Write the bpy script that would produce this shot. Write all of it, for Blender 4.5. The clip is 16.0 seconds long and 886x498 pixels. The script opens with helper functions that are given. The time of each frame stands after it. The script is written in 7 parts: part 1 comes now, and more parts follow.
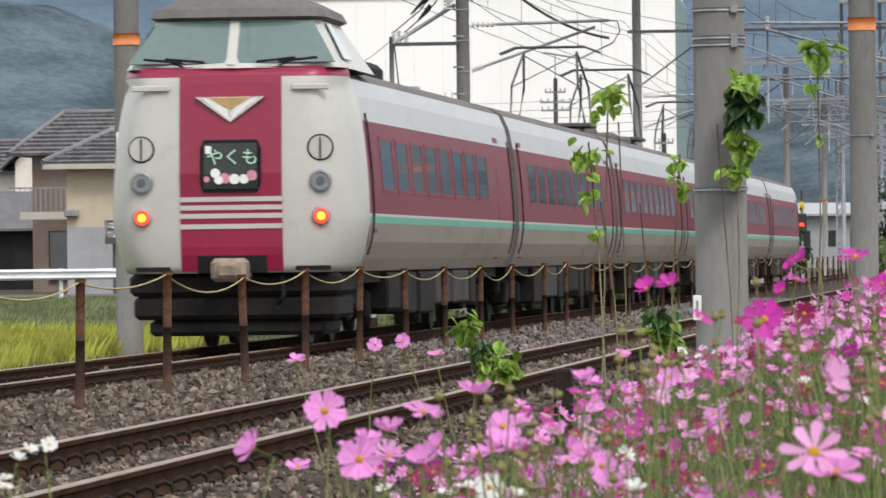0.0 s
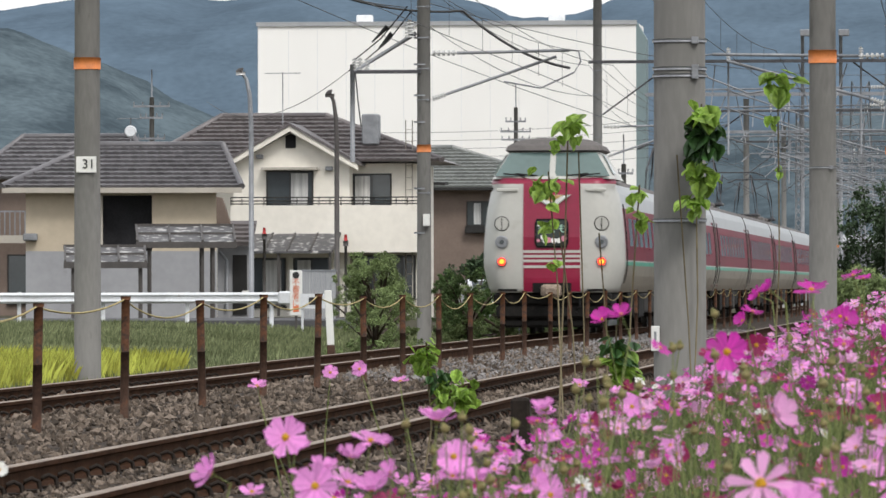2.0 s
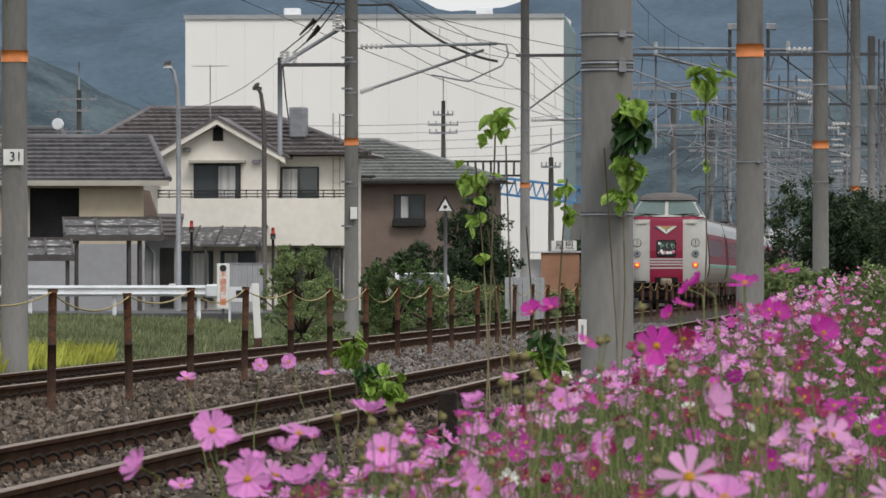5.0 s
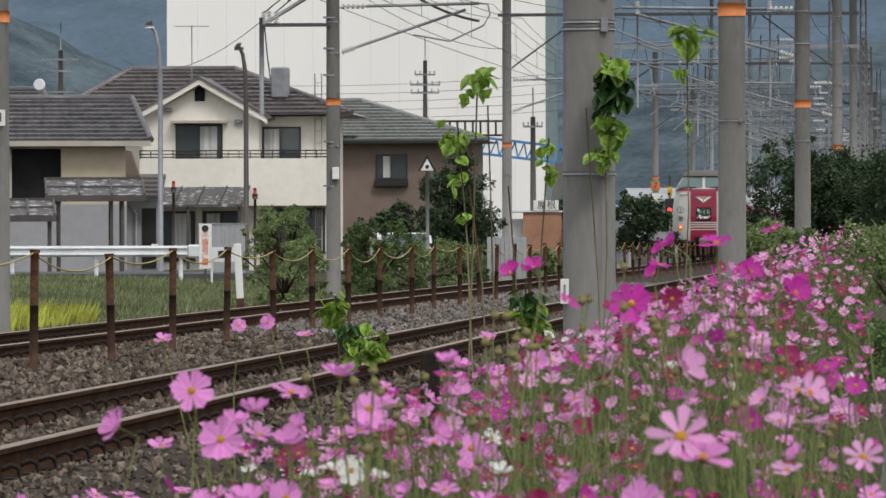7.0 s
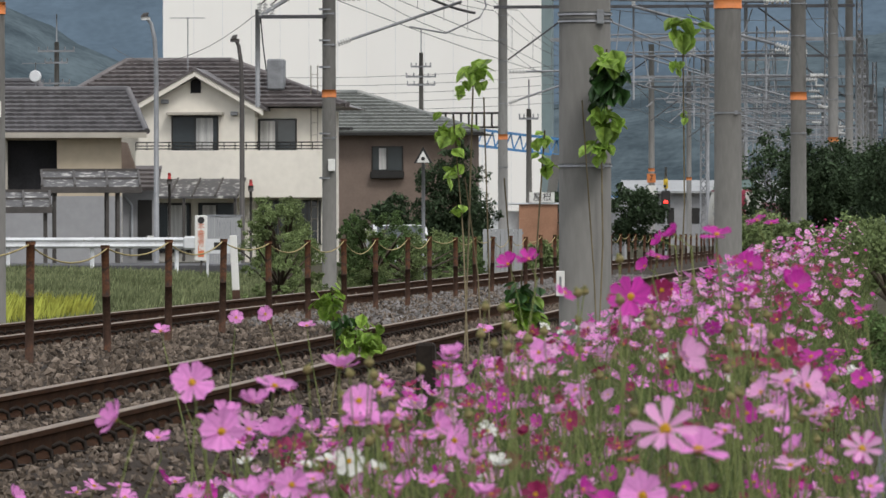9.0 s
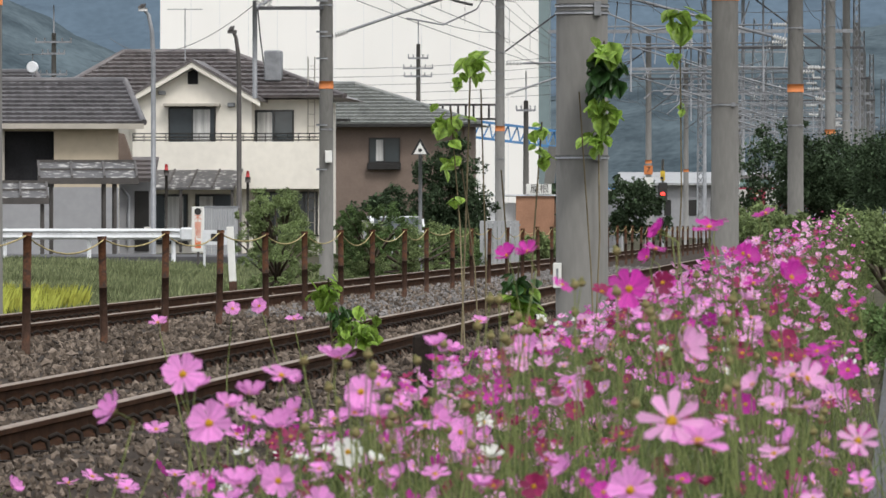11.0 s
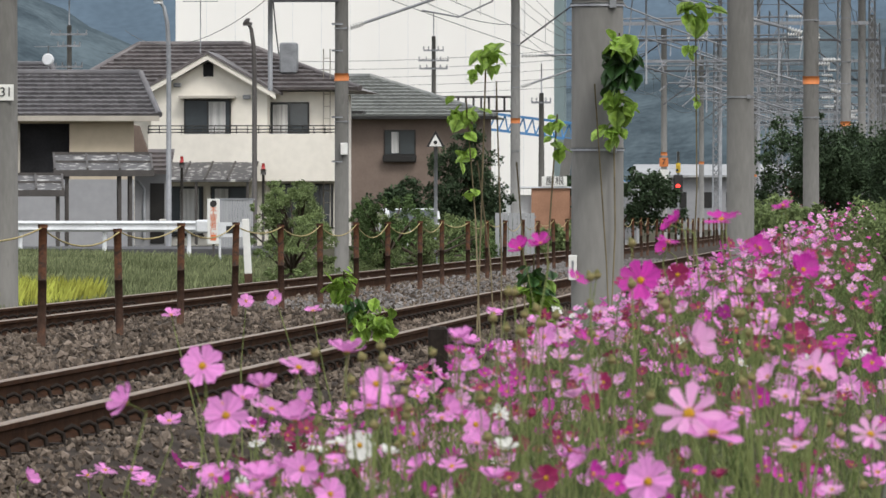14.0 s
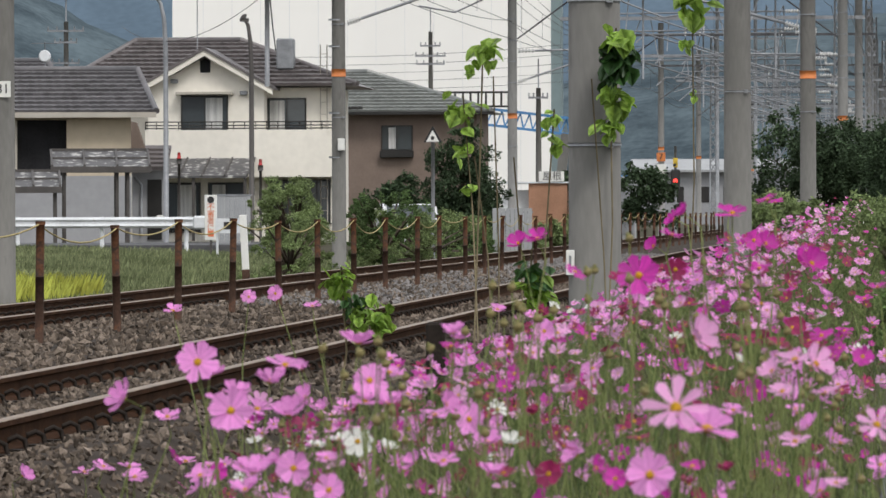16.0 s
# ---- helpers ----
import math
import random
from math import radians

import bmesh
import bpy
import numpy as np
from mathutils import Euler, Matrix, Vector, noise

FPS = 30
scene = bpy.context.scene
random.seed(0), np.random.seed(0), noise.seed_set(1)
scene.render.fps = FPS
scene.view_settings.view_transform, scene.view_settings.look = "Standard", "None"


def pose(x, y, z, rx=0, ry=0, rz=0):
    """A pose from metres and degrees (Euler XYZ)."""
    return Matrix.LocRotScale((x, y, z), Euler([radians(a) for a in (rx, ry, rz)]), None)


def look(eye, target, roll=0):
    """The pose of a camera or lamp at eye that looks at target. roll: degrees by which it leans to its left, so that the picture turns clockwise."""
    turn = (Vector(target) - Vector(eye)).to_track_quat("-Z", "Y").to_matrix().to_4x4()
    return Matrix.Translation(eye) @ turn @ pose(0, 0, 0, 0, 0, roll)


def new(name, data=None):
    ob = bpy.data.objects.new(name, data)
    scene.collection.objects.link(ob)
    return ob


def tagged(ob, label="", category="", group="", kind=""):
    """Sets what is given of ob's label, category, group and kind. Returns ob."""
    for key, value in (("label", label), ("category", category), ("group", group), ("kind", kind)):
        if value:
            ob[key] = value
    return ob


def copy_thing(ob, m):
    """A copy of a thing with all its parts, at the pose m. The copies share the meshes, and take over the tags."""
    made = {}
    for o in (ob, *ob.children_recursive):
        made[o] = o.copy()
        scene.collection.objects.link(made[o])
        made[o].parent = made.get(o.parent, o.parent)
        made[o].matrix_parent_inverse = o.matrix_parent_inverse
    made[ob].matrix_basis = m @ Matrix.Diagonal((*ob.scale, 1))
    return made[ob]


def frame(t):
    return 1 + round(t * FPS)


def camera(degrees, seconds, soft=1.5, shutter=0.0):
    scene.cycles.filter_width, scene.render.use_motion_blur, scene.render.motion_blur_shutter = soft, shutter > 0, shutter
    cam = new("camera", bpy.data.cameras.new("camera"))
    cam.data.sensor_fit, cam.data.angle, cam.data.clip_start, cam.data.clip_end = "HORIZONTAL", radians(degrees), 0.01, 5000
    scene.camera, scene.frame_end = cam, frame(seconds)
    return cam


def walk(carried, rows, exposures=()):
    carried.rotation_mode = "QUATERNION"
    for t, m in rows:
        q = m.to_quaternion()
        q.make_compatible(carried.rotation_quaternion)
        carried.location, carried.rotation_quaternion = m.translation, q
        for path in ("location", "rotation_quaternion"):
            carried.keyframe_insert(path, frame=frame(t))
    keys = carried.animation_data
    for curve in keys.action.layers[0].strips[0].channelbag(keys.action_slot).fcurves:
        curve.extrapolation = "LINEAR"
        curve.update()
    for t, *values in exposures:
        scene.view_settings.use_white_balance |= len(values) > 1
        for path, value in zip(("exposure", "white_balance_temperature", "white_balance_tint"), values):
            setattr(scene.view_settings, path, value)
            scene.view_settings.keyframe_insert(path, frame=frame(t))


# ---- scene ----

# z = 0 is the top of the rails; the tracks run along +y
cam = camera(8.304, 16.0, soft=1.5, shutter=0.4)
cam.data.dof.use_dof = True
cam.data.dof.focus_distance = 65.0
cam.data.dof.aperture_fstop = 33.0
EYE = 1.0
walk(cam, [
    (0, pose(0, 0, EYE, 90.085, 0.735, 5.612)),
    (0.3, pose(0, 0, EYE, 90.160, 0.600, 5.760)),
    (0.5, pose(0, 0, EYE, 90.222, 0.510, 5.679)),
    (1, pose(0, 0, EYE, 90.398, 0.335, 5.563)),
    (1.5, pose(0, 0, EYE, 90.403, 0.220, 5.255)),
    (2, pose(0, 0, EYE, 90.347, 0.105, 5.223)),
    (2.5, pose(0, 0, EYE, 90.343, 0.090, 5.163)),
    (3, pose(0, 0, EYE, 90.409, 0.015, 4.951)),
    (3.5, pose(0, 0, EYE, 90.408, 0.012, 4.783)),
    (4, pose(0, 0, EYE, 90.374, -0.009, 4.712)),
    (4.5, pose(0, 0, EYE, 90.360, -0.024, 4.634)),
    (5, pose(0, 0, EYE, 90.283, 0.030, 4.540)),
    (7.5, pose(0, 0, EYE, 89.879, 0.130, 4.348)),
    (8, pose(0, 0, EYE, 89.894, 0.030, 4.378)),
    (8.5, pose(0, 0, EYE, 89.850, 0.000, 4.352)),
    (9, pose(0, 0, EYE, 89.830, 0.090, 4.333)),
    (9.5, pose(0, 0, EYE, 89.808, 0.030, 4.305)),
    (12, pose(0, 0, EYE, 89.737, 0.000, 4.304)),
    (12.5, pose(0, 0, EYE, 89.750, 0.080, 4.395)),
    (13, pose(0, 0, EYE, 89.696, 0.000, 4.444)),
    (13.5, pose(0, 0, EYE, 89.655, -0.050, 4.432)),
    (14, pose(0, 0, EYE, 89.678, 0.010, 4.449)),
    (14.5, pose(0, 0, EYE, 89.683, -0.030, 4.443)),
    (15, pose(0, 0, EYE, 89.687, 0.030, 4.445)),
    (15.5, pose(0, 0, EYE, 89.668, 0.060, 4.434)),
    (16, pose(0, 0, EYE, 89.635, 0.180, 4.424)),
], exposures=[(0, 0.50), (1.0, 0.53), (1.5, 0.35), (3.8, 0.26), (5, -0.05), (7.5, 0.02), (9.5, 0.05), (12, 0.42), (13.5, 0.42), (14.4, 0.18), (16, 0.17)])

# ---- world and sun: a bright overcast day ----
world = bpy.data.worlds.new("world")
scene.world = world
world.use_nodes = True
wn, wl = world.node_tree.nodes, world.node_tree.links
sky = wn.new("ShaderNodeTexSky")
sky.sky_type = 'NISHITA'
sky.sun_disc = False
sky.sun_elevation, sky.sun_rotation = radians(48), radians(150)
sky.dust_density = 3.0
veil = wn.new("ShaderNodeMixRGB")
veil.inputs[0].default_value = 0.72
veil.inputs[2].default_value = (9.25, 9.34, 9.45, 1)
wl.new(sky.outputs[0], veil.inputs[1])
wl.new(veil.outputs[0], wn["Background"].inputs[0])
wn["Background"].inputs[1].default_value = 0.115
sun = new("sun", bpy.data.lights.new("sun", 'SUN'))
sun.data.energy, sun.data.angle, sun.data.color = 1.3, radians(14), (1.0, 0.975, 0.94)
sun.matrix_world = look((0, 0, 0), (math.sin(radians(150)) * -0.67, -0.67 * math.cos(radians(150)), -0.74))


# ---- materials ----
def mat(name, color, rough=0.7, metal=0.0, vary=0.25, scale=6.0, bump=0.0, stain=None, stain_at=0.6, hue=None, rnd=0.0,
        emit=None, spec=0.5, stretch=(1, 1, 1), trans=0.0):
    """A surface with variation at two scales, an optional stain colour, bump and a per-piece shift."""
    m = bpy.data.materials.new(name)
    m.use_nodes = True
    n, l = m.node_tree.nodes, m.node_tree.links
    b = n["Principled BSDF"]
    b.inputs["Roughness"].default_value, b.inputs["Metallic"].default_value = rough, metal
    b.inputs["Specular IOR Level"].default_value = 0.15 if rough >= 0.65 and spec == 0.5 else spec
    tc = n.new("ShaderNodeTexCoord")
    mp = n.new("ShaderNodeMapping")
    mp.inputs["Scale"].default_value = stretch
    l.new(tc.outputs["Object"], mp.inputs[0])
    fine, coarse = n.new("ShaderNodeTexNoise"), n.new("ShaderNodeTexNoise")
    fine.inputs["Scale"].default_value, fine.inputs["Detail"].default_value = scale * 7, 5
    coarse.inputs["Scale"].default_value, coarse.inputs["Detail"].default_value = scale * 0.6, 4
    for t in (fine, coarse):
        l.new(mp.outputs[0], t.inputs["Vector"])
    dark = [c * (1 - vary) for c in color]
    light = [min(1, c * (1 + vary)) for c in (hue or color)]
    mix1 = n.new("ShaderNodeMixRGB")
    mix1.inputs[1].default_value, mix1.inputs[2].default_value = (*dark, 1), (*light, 1)
    add = n.new("ShaderNodeMath")
    add.operation = 'ADD'
    half = n.new("ShaderNodeMath")
    half.operation, half.inputs[1].default_value = 'MULTIPLY_ADD', 0.5
    l.new(fine.outputs[0], half.inputs[0])
    half.inputs[2].default_value = -0.25
    l.new(half.outputs[0], add.inputs[0])
    l.new(coarse.outputs[0], add.inputs[1])
    ramp = n.new("ShaderNodeMapRange")
    ramp.inputs[1].default_value, ramp.inputs[2].default_value = 0.3, 0.7
    l.new(add.outputs[0], ramp.inputs[0])
    l.new(ramp.outputs[0], mix1.inputs[0])
    out = mix1.outputs[0]
    if stain:
        st = n.new("ShaderNodeTexNoise")
        st.inputs["Scale"].default_value, st.inputs["Detail"].default_value = scale * 1.7, 6
        l.new(mp.outputs[0], st.inputs["Vector"])
        sr = n.new("ShaderNodeMapRange")
        sr.inputs[1].default_value, sr.inputs[2].default_value = stain_at, stain_at + 0.12
        l.new(st.outputs[0], sr.inputs[0])
        mx = n.new("ShaderNodeMixRGB")
        mx.inputs[2].default_value = (*stain, 1)
        l.new(out, mx.inputs[1])
        l.new(sr.outputs[0], mx.inputs[0])
        out = mx.outputs[0]
    if rnd:
        oi, ge = n.new("ShaderNodeObjectInfo"), n.new("ShaderNodeNewGeometry")
        sm = n.new("ShaderNodeMath")
        sm.operation = 'ADD'
        l.new(oi.outputs["Random"], sm.inputs[0])
        l.new(ge.outputs["Random Per Island"], sm.inputs[1])
        fr = n.new("ShaderNodeMath")
        fr.operation = 'FRACT'
        l.new(sm.outputs[0], fr.inputs[0])
        vr = n.new("ShaderNodeMapRange")
        vr.inputs[3].default_value, vr.inputs[4].default_value = 1 - rnd, 1 + rnd
        l.new(fr.outputs[0], vr.inputs[0])
        hs = n.new("ShaderNodeHueSaturation")
        l.new(vr.outputs[0], hs.inputs["Value"])
        l.new(out, hs.inputs["Color"])
        out = hs.outputs[0]
    l.new(out, b.inputs["Base Color"])
    if bump:
        bp = n.new("ShaderNodeBump")
        bp.inputs["Strength"].default_value, bp.inputs["Distance"].default_value = bump, 0.02
        l.new(fine.outputs[0], bp.inputs["Height"])
        l.new(bp.outputs[0], b.inputs["Normal"])
    if emit:
        b.inputs["Emission Color"].default_value, b.inputs["Emission Strength"].default_value = (*emit[:3], 1), emit[3]
    if trans:
        tl, ms = n.new("ShaderNodeBsdfTranslucent"), n.new("ShaderNodeMixShader")
        ms.inputs[0].default_value = trans
        l.new(out, tl.inputs[0])
        l.new(b.outputs[0], ms.inputs[1])
        l.new(tl.outputs[0], ms.inputs[2])
        l.new(ms.outputs[0], n["Material Output"].inputs[0])
    return m


M = {
    "ground": mat("grassy_soil", (0.055, 0.05, 0.03), 0.95, vary=0.4, scale=0.8, bump=0.2, stain=(0.035, 0.055, 0.018)),
    # bed darker than its stones: shade of the gaps put into the colour
    "ballast": mat("ballast_bed", (0.042, 0.032, 0.025), 0.95, vary=0.5, scale=5, bump=0.3, stain=(0.055, 0.04, 0.028)),
    "stone": mat("ballast_stone", (0.098, 0.074, 0.055), 0.9, vary=0.3, scale=9, hue=(0.145, 0.118, 0.096), rnd=0.65, bump=0.2),
    "stone_pale": mat("new_ballast_stone", (0.19, 0.18, 0.175), 0.9, vary=0.2, scale=9, rnd=0.4, bump=0.2),
    "rail": mat("rusty_rail", (0.045, 0.022, 0.012), 0.85, vary=0.4, scale=4, stain=(0.07, 0.036, 0.02), spec=0.04),
    "railtop": mat("worn_rail_head", (0.23, 0.165, 0.115), 0.5, 0.45, vary=0.25, scale=3, stain=(0.14, 0.09, 0.06)),
    "sleeper": mat("old_concrete_sleeper", (0.125, 0.095, 0.07), 0.95, vary=0.35, scale=5, bump=0.4, rnd=0.2),
    "clip": mat("black_spring_clip", (0.022, 0.017, 0.014), 0.7, 0.3, vary=0.4, scale=9),
    "post": mat("rusty_rail_post", (0.12, 0.055, 0.03), 0.85, vary=0.45, scale=5, stain=(0.035, 0.028, 0.025), stain_at=0.5),
    "post_dark": mat("blackened_post_foot", (0.072, 0.042, 0.03), 0.8, vary=0.4, scale=6, stain=(0.13, 0.06, 0.035), stain_at=0.58),
    "rope": mat("yellow_rope", (0.40, 0.33, 0.16), 0.9, vary=0.25, scale=20),
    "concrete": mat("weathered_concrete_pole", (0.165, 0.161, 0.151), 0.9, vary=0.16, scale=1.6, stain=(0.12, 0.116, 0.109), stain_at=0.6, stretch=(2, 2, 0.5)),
    # copy of the pole concrete with distance lightening put into its colour
    "concrete_pale": mat("lightened_concrete_pole", (0.25, 0.248, 0.24), 0.9, vary=0.15, scale=1.6, stain=(0.19, 0.187, 0.18), stain_at=0.6, stretch=(2, 2, 0.5)),
    "orange": mat("faded_orange_band", (0.55, 0.18, 0.05), 0.6, vary=0.2, scale=8),
    "steel": mat("galvanised_steel", (0.25, 0.26, 0.275), 0.55, 0.4, vary=0.2, scale=5),
    "steel_dark": mat("dark_painted_steel", (0.06, 0.06, 0.065), 0.6, 0.2, vary=0.3, scale=5),
    "wire": mat("dark_wire", (0.05, 0.05, 0.05), 0.6, 0.3, vary=0.3, scale=9),
    "insulator": mat("white_porcelain", (0.50, 0.50, 0.49), 0.25, vary=0.08, scale=9),
    "white_metal": mat("white_painted_metal", (0.66, 0.68, 0.70), 0.5, vary=0.12, scale=2, stain=(0.42, 0.40, 0.36), stain_at=0.66),
    "cream": mat("cream_render_wall", (0.77, 0.735, 0.66), 0.9, vary=0.08, scale=0.5, stain=(0.63, 0.585, 0.51), stain_at=0.66),
    "beige": mat("beige_render_wall", (0.50, 0.43, 0.33), 0.9, vary=0.1, scale=0.5, stain=(0.36, 0.31, 0.25), stain_at=0.66),
    "grey_wall": mat("grey_render_wall", (0.32, 0.325, 0.34), 0.9, vary=0.1, scale=0.6, stain=(0.22, 0.22, 0.23), stain_at=0.66),
    "brown_wall": mat("brown_tile_wall", (0.20, 0.155, 0.13), 0.85, vary=0.12, scale=1.4),
    "kawara": mat("grey_roof_tile", (0.115, 0.110, 0.116), 0.45, vary=0.2, scale=3, rnd=0.25, spec=0.7),
    "kawara_brown": mat("brown_grey_roof_tile", (0.105, 0.092, 0.092), 0.45, vary=0.2, scale=3, rnd=0.25, spec=0.7),
    "kawara_green": mat("green_grey_roof_tile", (0.18, 0.19, 0.18), 0.42, vary=0.15, scale=3, rnd=0.15, spec=0.9),
    "eave": mat("pale_eave_board", (0.42, 0.39, 0.34), 0.8, vary=0.1, scale=2),
    "frame_dark": mat("dark_bronze_frame", (0.025, 0.024, 0.023), 0.5, 0.3, vary=0.2, scale=5),
    # dark colour standing for the shade inside openings
    "dark": mat("inner_shade", (0.018, 0.018, 0.02), 0.8, vary=0.3, scale=2),
    "curtain": mat("grey_white_curtain", (0.46, 0.46, 0.45), 0.9, vary=0.3, scale=2.2, stretch=(6, 6, 0.2)),
    "glass": mat("window_glass", (0.045, 0.055, 0.06), 0.06, vary=0.1, scale=1, spec=0.8),
    "polycarb": mat("smoky_carport_roof", (0.075, 0.073, 0.075), 0.55, vary=0.2, scale=2.4, stain=(0.46, 0.45, 0.43), stain_at=0.54),
    "brown_metal": mat("brown_grey_metal", (0.075, 0.068, 0.064), 0.6, 0.2, vary=0.2, scale=4),
    "pale_grey": mat("pale_grey_cladding", (0.36, 0.37, 0.38), 0.7, vary=0.1, scale=0.6, stain=(0.27, 0.27, 0.27)),
    "factory": mat("white_cladding", (0.88, 0.87, 0.84), 0.7, vary=0.035, scale=0.05, stain=(0.82, 0.80, 0.77), stain_at=0.62, stretch=(1, 1, 0.4)),
    # white block's end wall, its shade put into a darker grey-green
    "factory_side": mat("shaded_cladding", (0.20, 0.26, 0.27), 0.7, vary=0.1, scale=0.2),
    # both hill colours have the blue of distance haze mixed in
    "hill": mat("hazed_wooded_hillside", (0.074, 0.100, 0.118), 1.0, vary=0.3, scale=0.05, hue=(0.090, 0.117, 0.132), spec=0.0),
    "hill_far": mat("hazed_far_hillside", (0.098, 0.137, 0.178), 1.0, vary=0.18, scale=0.03, spec=0.0),
    "asphalt": mat("asphalt", (0.10, 0.10, 0.105), 0.9, vary=0.2, scale=3),
    "leaf": mat("bright_vine_leaf", (0.20, 0.37, 0.045), 0.5, vary=0.35, scale=5, hue=(0.31, 0.46, 0.08), rnd=0.35, trans=0.4),
    "leaf_dark": mat("deep_vine_leaf", (0.035, 0.09, 0.022), 0.45, vary=0.3, scale=6, rnd=0.35, trans=0.2),
    "bush": mat("bush_leaf", (0.105, 0.15, 0.062), 0.8, vary=0.35, scale=1.5, hue=(0.105, 0.17, 0.06), rnd=0.5, trans=0.2),
    "bush_dark": mat("dark_tree_leaf", (0.045, 0.070, 0.036), 0.8, vary=0.35, scale=1.5, rnd=0.5, trans=0.15),
    "bush_light": mat("light_bush_leaf", (0.19, 0.245, 0.105), 0.8, vary=0.35, scale=1.5, rnd=0.45, trans=0.25),
    "bark": mat("bark", (0.07, 0.055, 0.04), 0.95, vary=0.3, scale=8, bump=0.5),
    "grass": mat("meadow_grass", (0.135, 0.165, 0.075), 0.8, vary=0.4, scale=0.5, rnd=0.45, trans=0.25, hue=(0.19, 0.215, 0.11)),
    "rice": mat("ripening_rice", (0.36, 0.36, 0.06), 0.8, vary=0.3, scale=0.8, rnd=0.35, trans=0.3, hue=(0.40, 0.43, 0.09)),
    "stem": mat("cosmos_stem", (0.17, 0.21, 0.07), 0.7, vary=0.25, scale=10, hue=(0.22, 0.26, 0.095), trans=0.15),
    "stem_dark": mat("cosmos_foliage", (0.07, 0.105, 0.030), 0.7, vary=0.35, scale=10, rnd=0.55, trans=0.12),
    "stem_pale": mat("pale_cosmos_foliage", (0.17, 0.205, 0.075), 0.7, vary=0.3, scale=10, rnd=0.5, trans=0.15),
    "dry": mat("dry_twig", (0.17, 0.14, 0.085), 0.9, vary=0.25, scale=10),
    "pink": mat("pink_petal", (0.74, 0.23, 0.62), 0.55, vary=0.14, scale=1.6, stretch=(1.2, 9, 9), hue=(0.80, 0.31, 0.69), rnd=0.2, trans=0.4),
    "pink_pale": mat("pale_pink_petal", (0.77, 0.37, 0.65), 0.55, vary=0.12, scale=1.6, stretch=(1.2, 9, 9), rnd=0.2, trans=0.4),
    "magenta": mat("magenta_petal", (0.54, 0.03, 0.36), 0.55, vary=0.2, scale=1.6, stretch=(1.2, 9, 9), rnd=0.2, trans=0.4),
    "crimson": mat("crimson_petal", (0.27, 0.012, 0.085), 0.55, vary=0.25, scale=1.6, stretch=(1.2, 9, 9), rnd=0.25, trans=0.35),
    "white_petal": mat("white_petal", (0.80, 0.80, 0.76), 0.55, vary=0.06, scale=1.6, stretch=(1.2, 9, 9), trans=0.4),
    "disc": mat("yellow_disc", (0.62, 0.34, 0.03), 0.8, vary=0.3, scale=60, bump=0.5),
    "bud": mat("green_bud", (0.13, 0.17, 0.055), 0.7, vary=0.35, scale=30, hue=(0.19, 0.15, 0.07)),
    "body": mat("pale_grey_beige_paint", (0.47, 0.465, 0.43), 0.38, vary=0.06, scale=1.1, stain=(0.40, 0.385, 0.345), stain_at=0.62),
    # lower side: shade of its inward turn put into the beige, plus dust stains
    "body_low": mat("dusty_shaded_beige_paint", (0.27, 0.240, 0.192), 0.42, vary=0.1, scale=1.2, stain=(0.19, 0.16, 0.12), stain_at=0.56, stretch=(1, 0.3, 1)),
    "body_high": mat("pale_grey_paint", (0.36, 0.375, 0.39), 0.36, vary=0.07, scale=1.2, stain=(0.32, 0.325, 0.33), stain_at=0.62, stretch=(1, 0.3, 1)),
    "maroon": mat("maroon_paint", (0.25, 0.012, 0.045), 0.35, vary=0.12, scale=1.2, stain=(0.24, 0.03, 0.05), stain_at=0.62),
    # the end's maroon, dusty and darkened to offset sky reflection along the side
    "maroon_side": mat("darkened_dusty_maroon_paint", (0.17, 0.013, 0.032), 0.5, spec=0.16, vary=0.15, scale=1.1, stain=(0.13, 0.035, 0.04), stain_at=0.58, stretch=(1, 0.3, 1)),
    "green_line": mat("green_line_paint", (0.07, 0.36, 0.25), 0.4, vary=0.1, scale=2),
    "roof_grey": mat("dark_grey_roof_paint", (0.13, 0.12, 0.115), 0.75, vary=0.2, scale=2, stain=(0.18, 0.16, 0.15)),
    "under": mat("black_underframe", (0.016, 0.015, 0.014), 0.8, vary=0.4, scale=3, stain=(0.035, 0.03, 0.025), stain_at=0.62),
    "under_grey": mat("grey_equipment_box", (0.05, 0.047, 0.044), 0.7, vary=0.3, scale=3),
    "cab_glass": mat("cab_glass", (0.10, 0.15, 0.14), 0.05, vary=0.1, scale=1, spec=0.9),
    "side_glass": mat("train_window_glass", (0.05, 0.065, 0.085), 0.05, vary=0.1, scale=1, spec=0.9),
    "chrome": mat("bright_metal", (0.62, 0.62, 0.60), 0.25, 0.9, vary=0.1, scale=5),
    "coupler": mat("rusty_coupler", (0.30, 0.24, 0.19), 0.8, 0.2, vary=0.4, scale=9, bump=0.5),
    "gold": mat("gold_paint", (0.45, 0.30, 0.12), 0.4, 0.2, vary=0.15, scale=9),
    "screen": mat("black_sign_panel", (0.018, 0.025, 0.022), 0.3, vary=0.2, scale=4),
    "sign_green": mat("pale_green_lettering", (0.45, 0.72, 0.55), 0.5, vary=0.1, scale=9),
    "sign_pink": mat("pink_print", (0.62, 0.25, 0.32), 0.5, vary=0.2, scale=9),
    "tail": mat("lit_tail_lamp", (0.7, 0.05, 0.02), 0.3, vary=0.1, scale=20, emit=(1.0, 0.03, 0.015, 1.1)),
    "tail_core": mat("lit_tail_lamp_core", (0.9, 0.5, 0.05), 0.3, vary=0.1, scale=20, emit=(1.0, 0.30, 0.02, 1.5)),
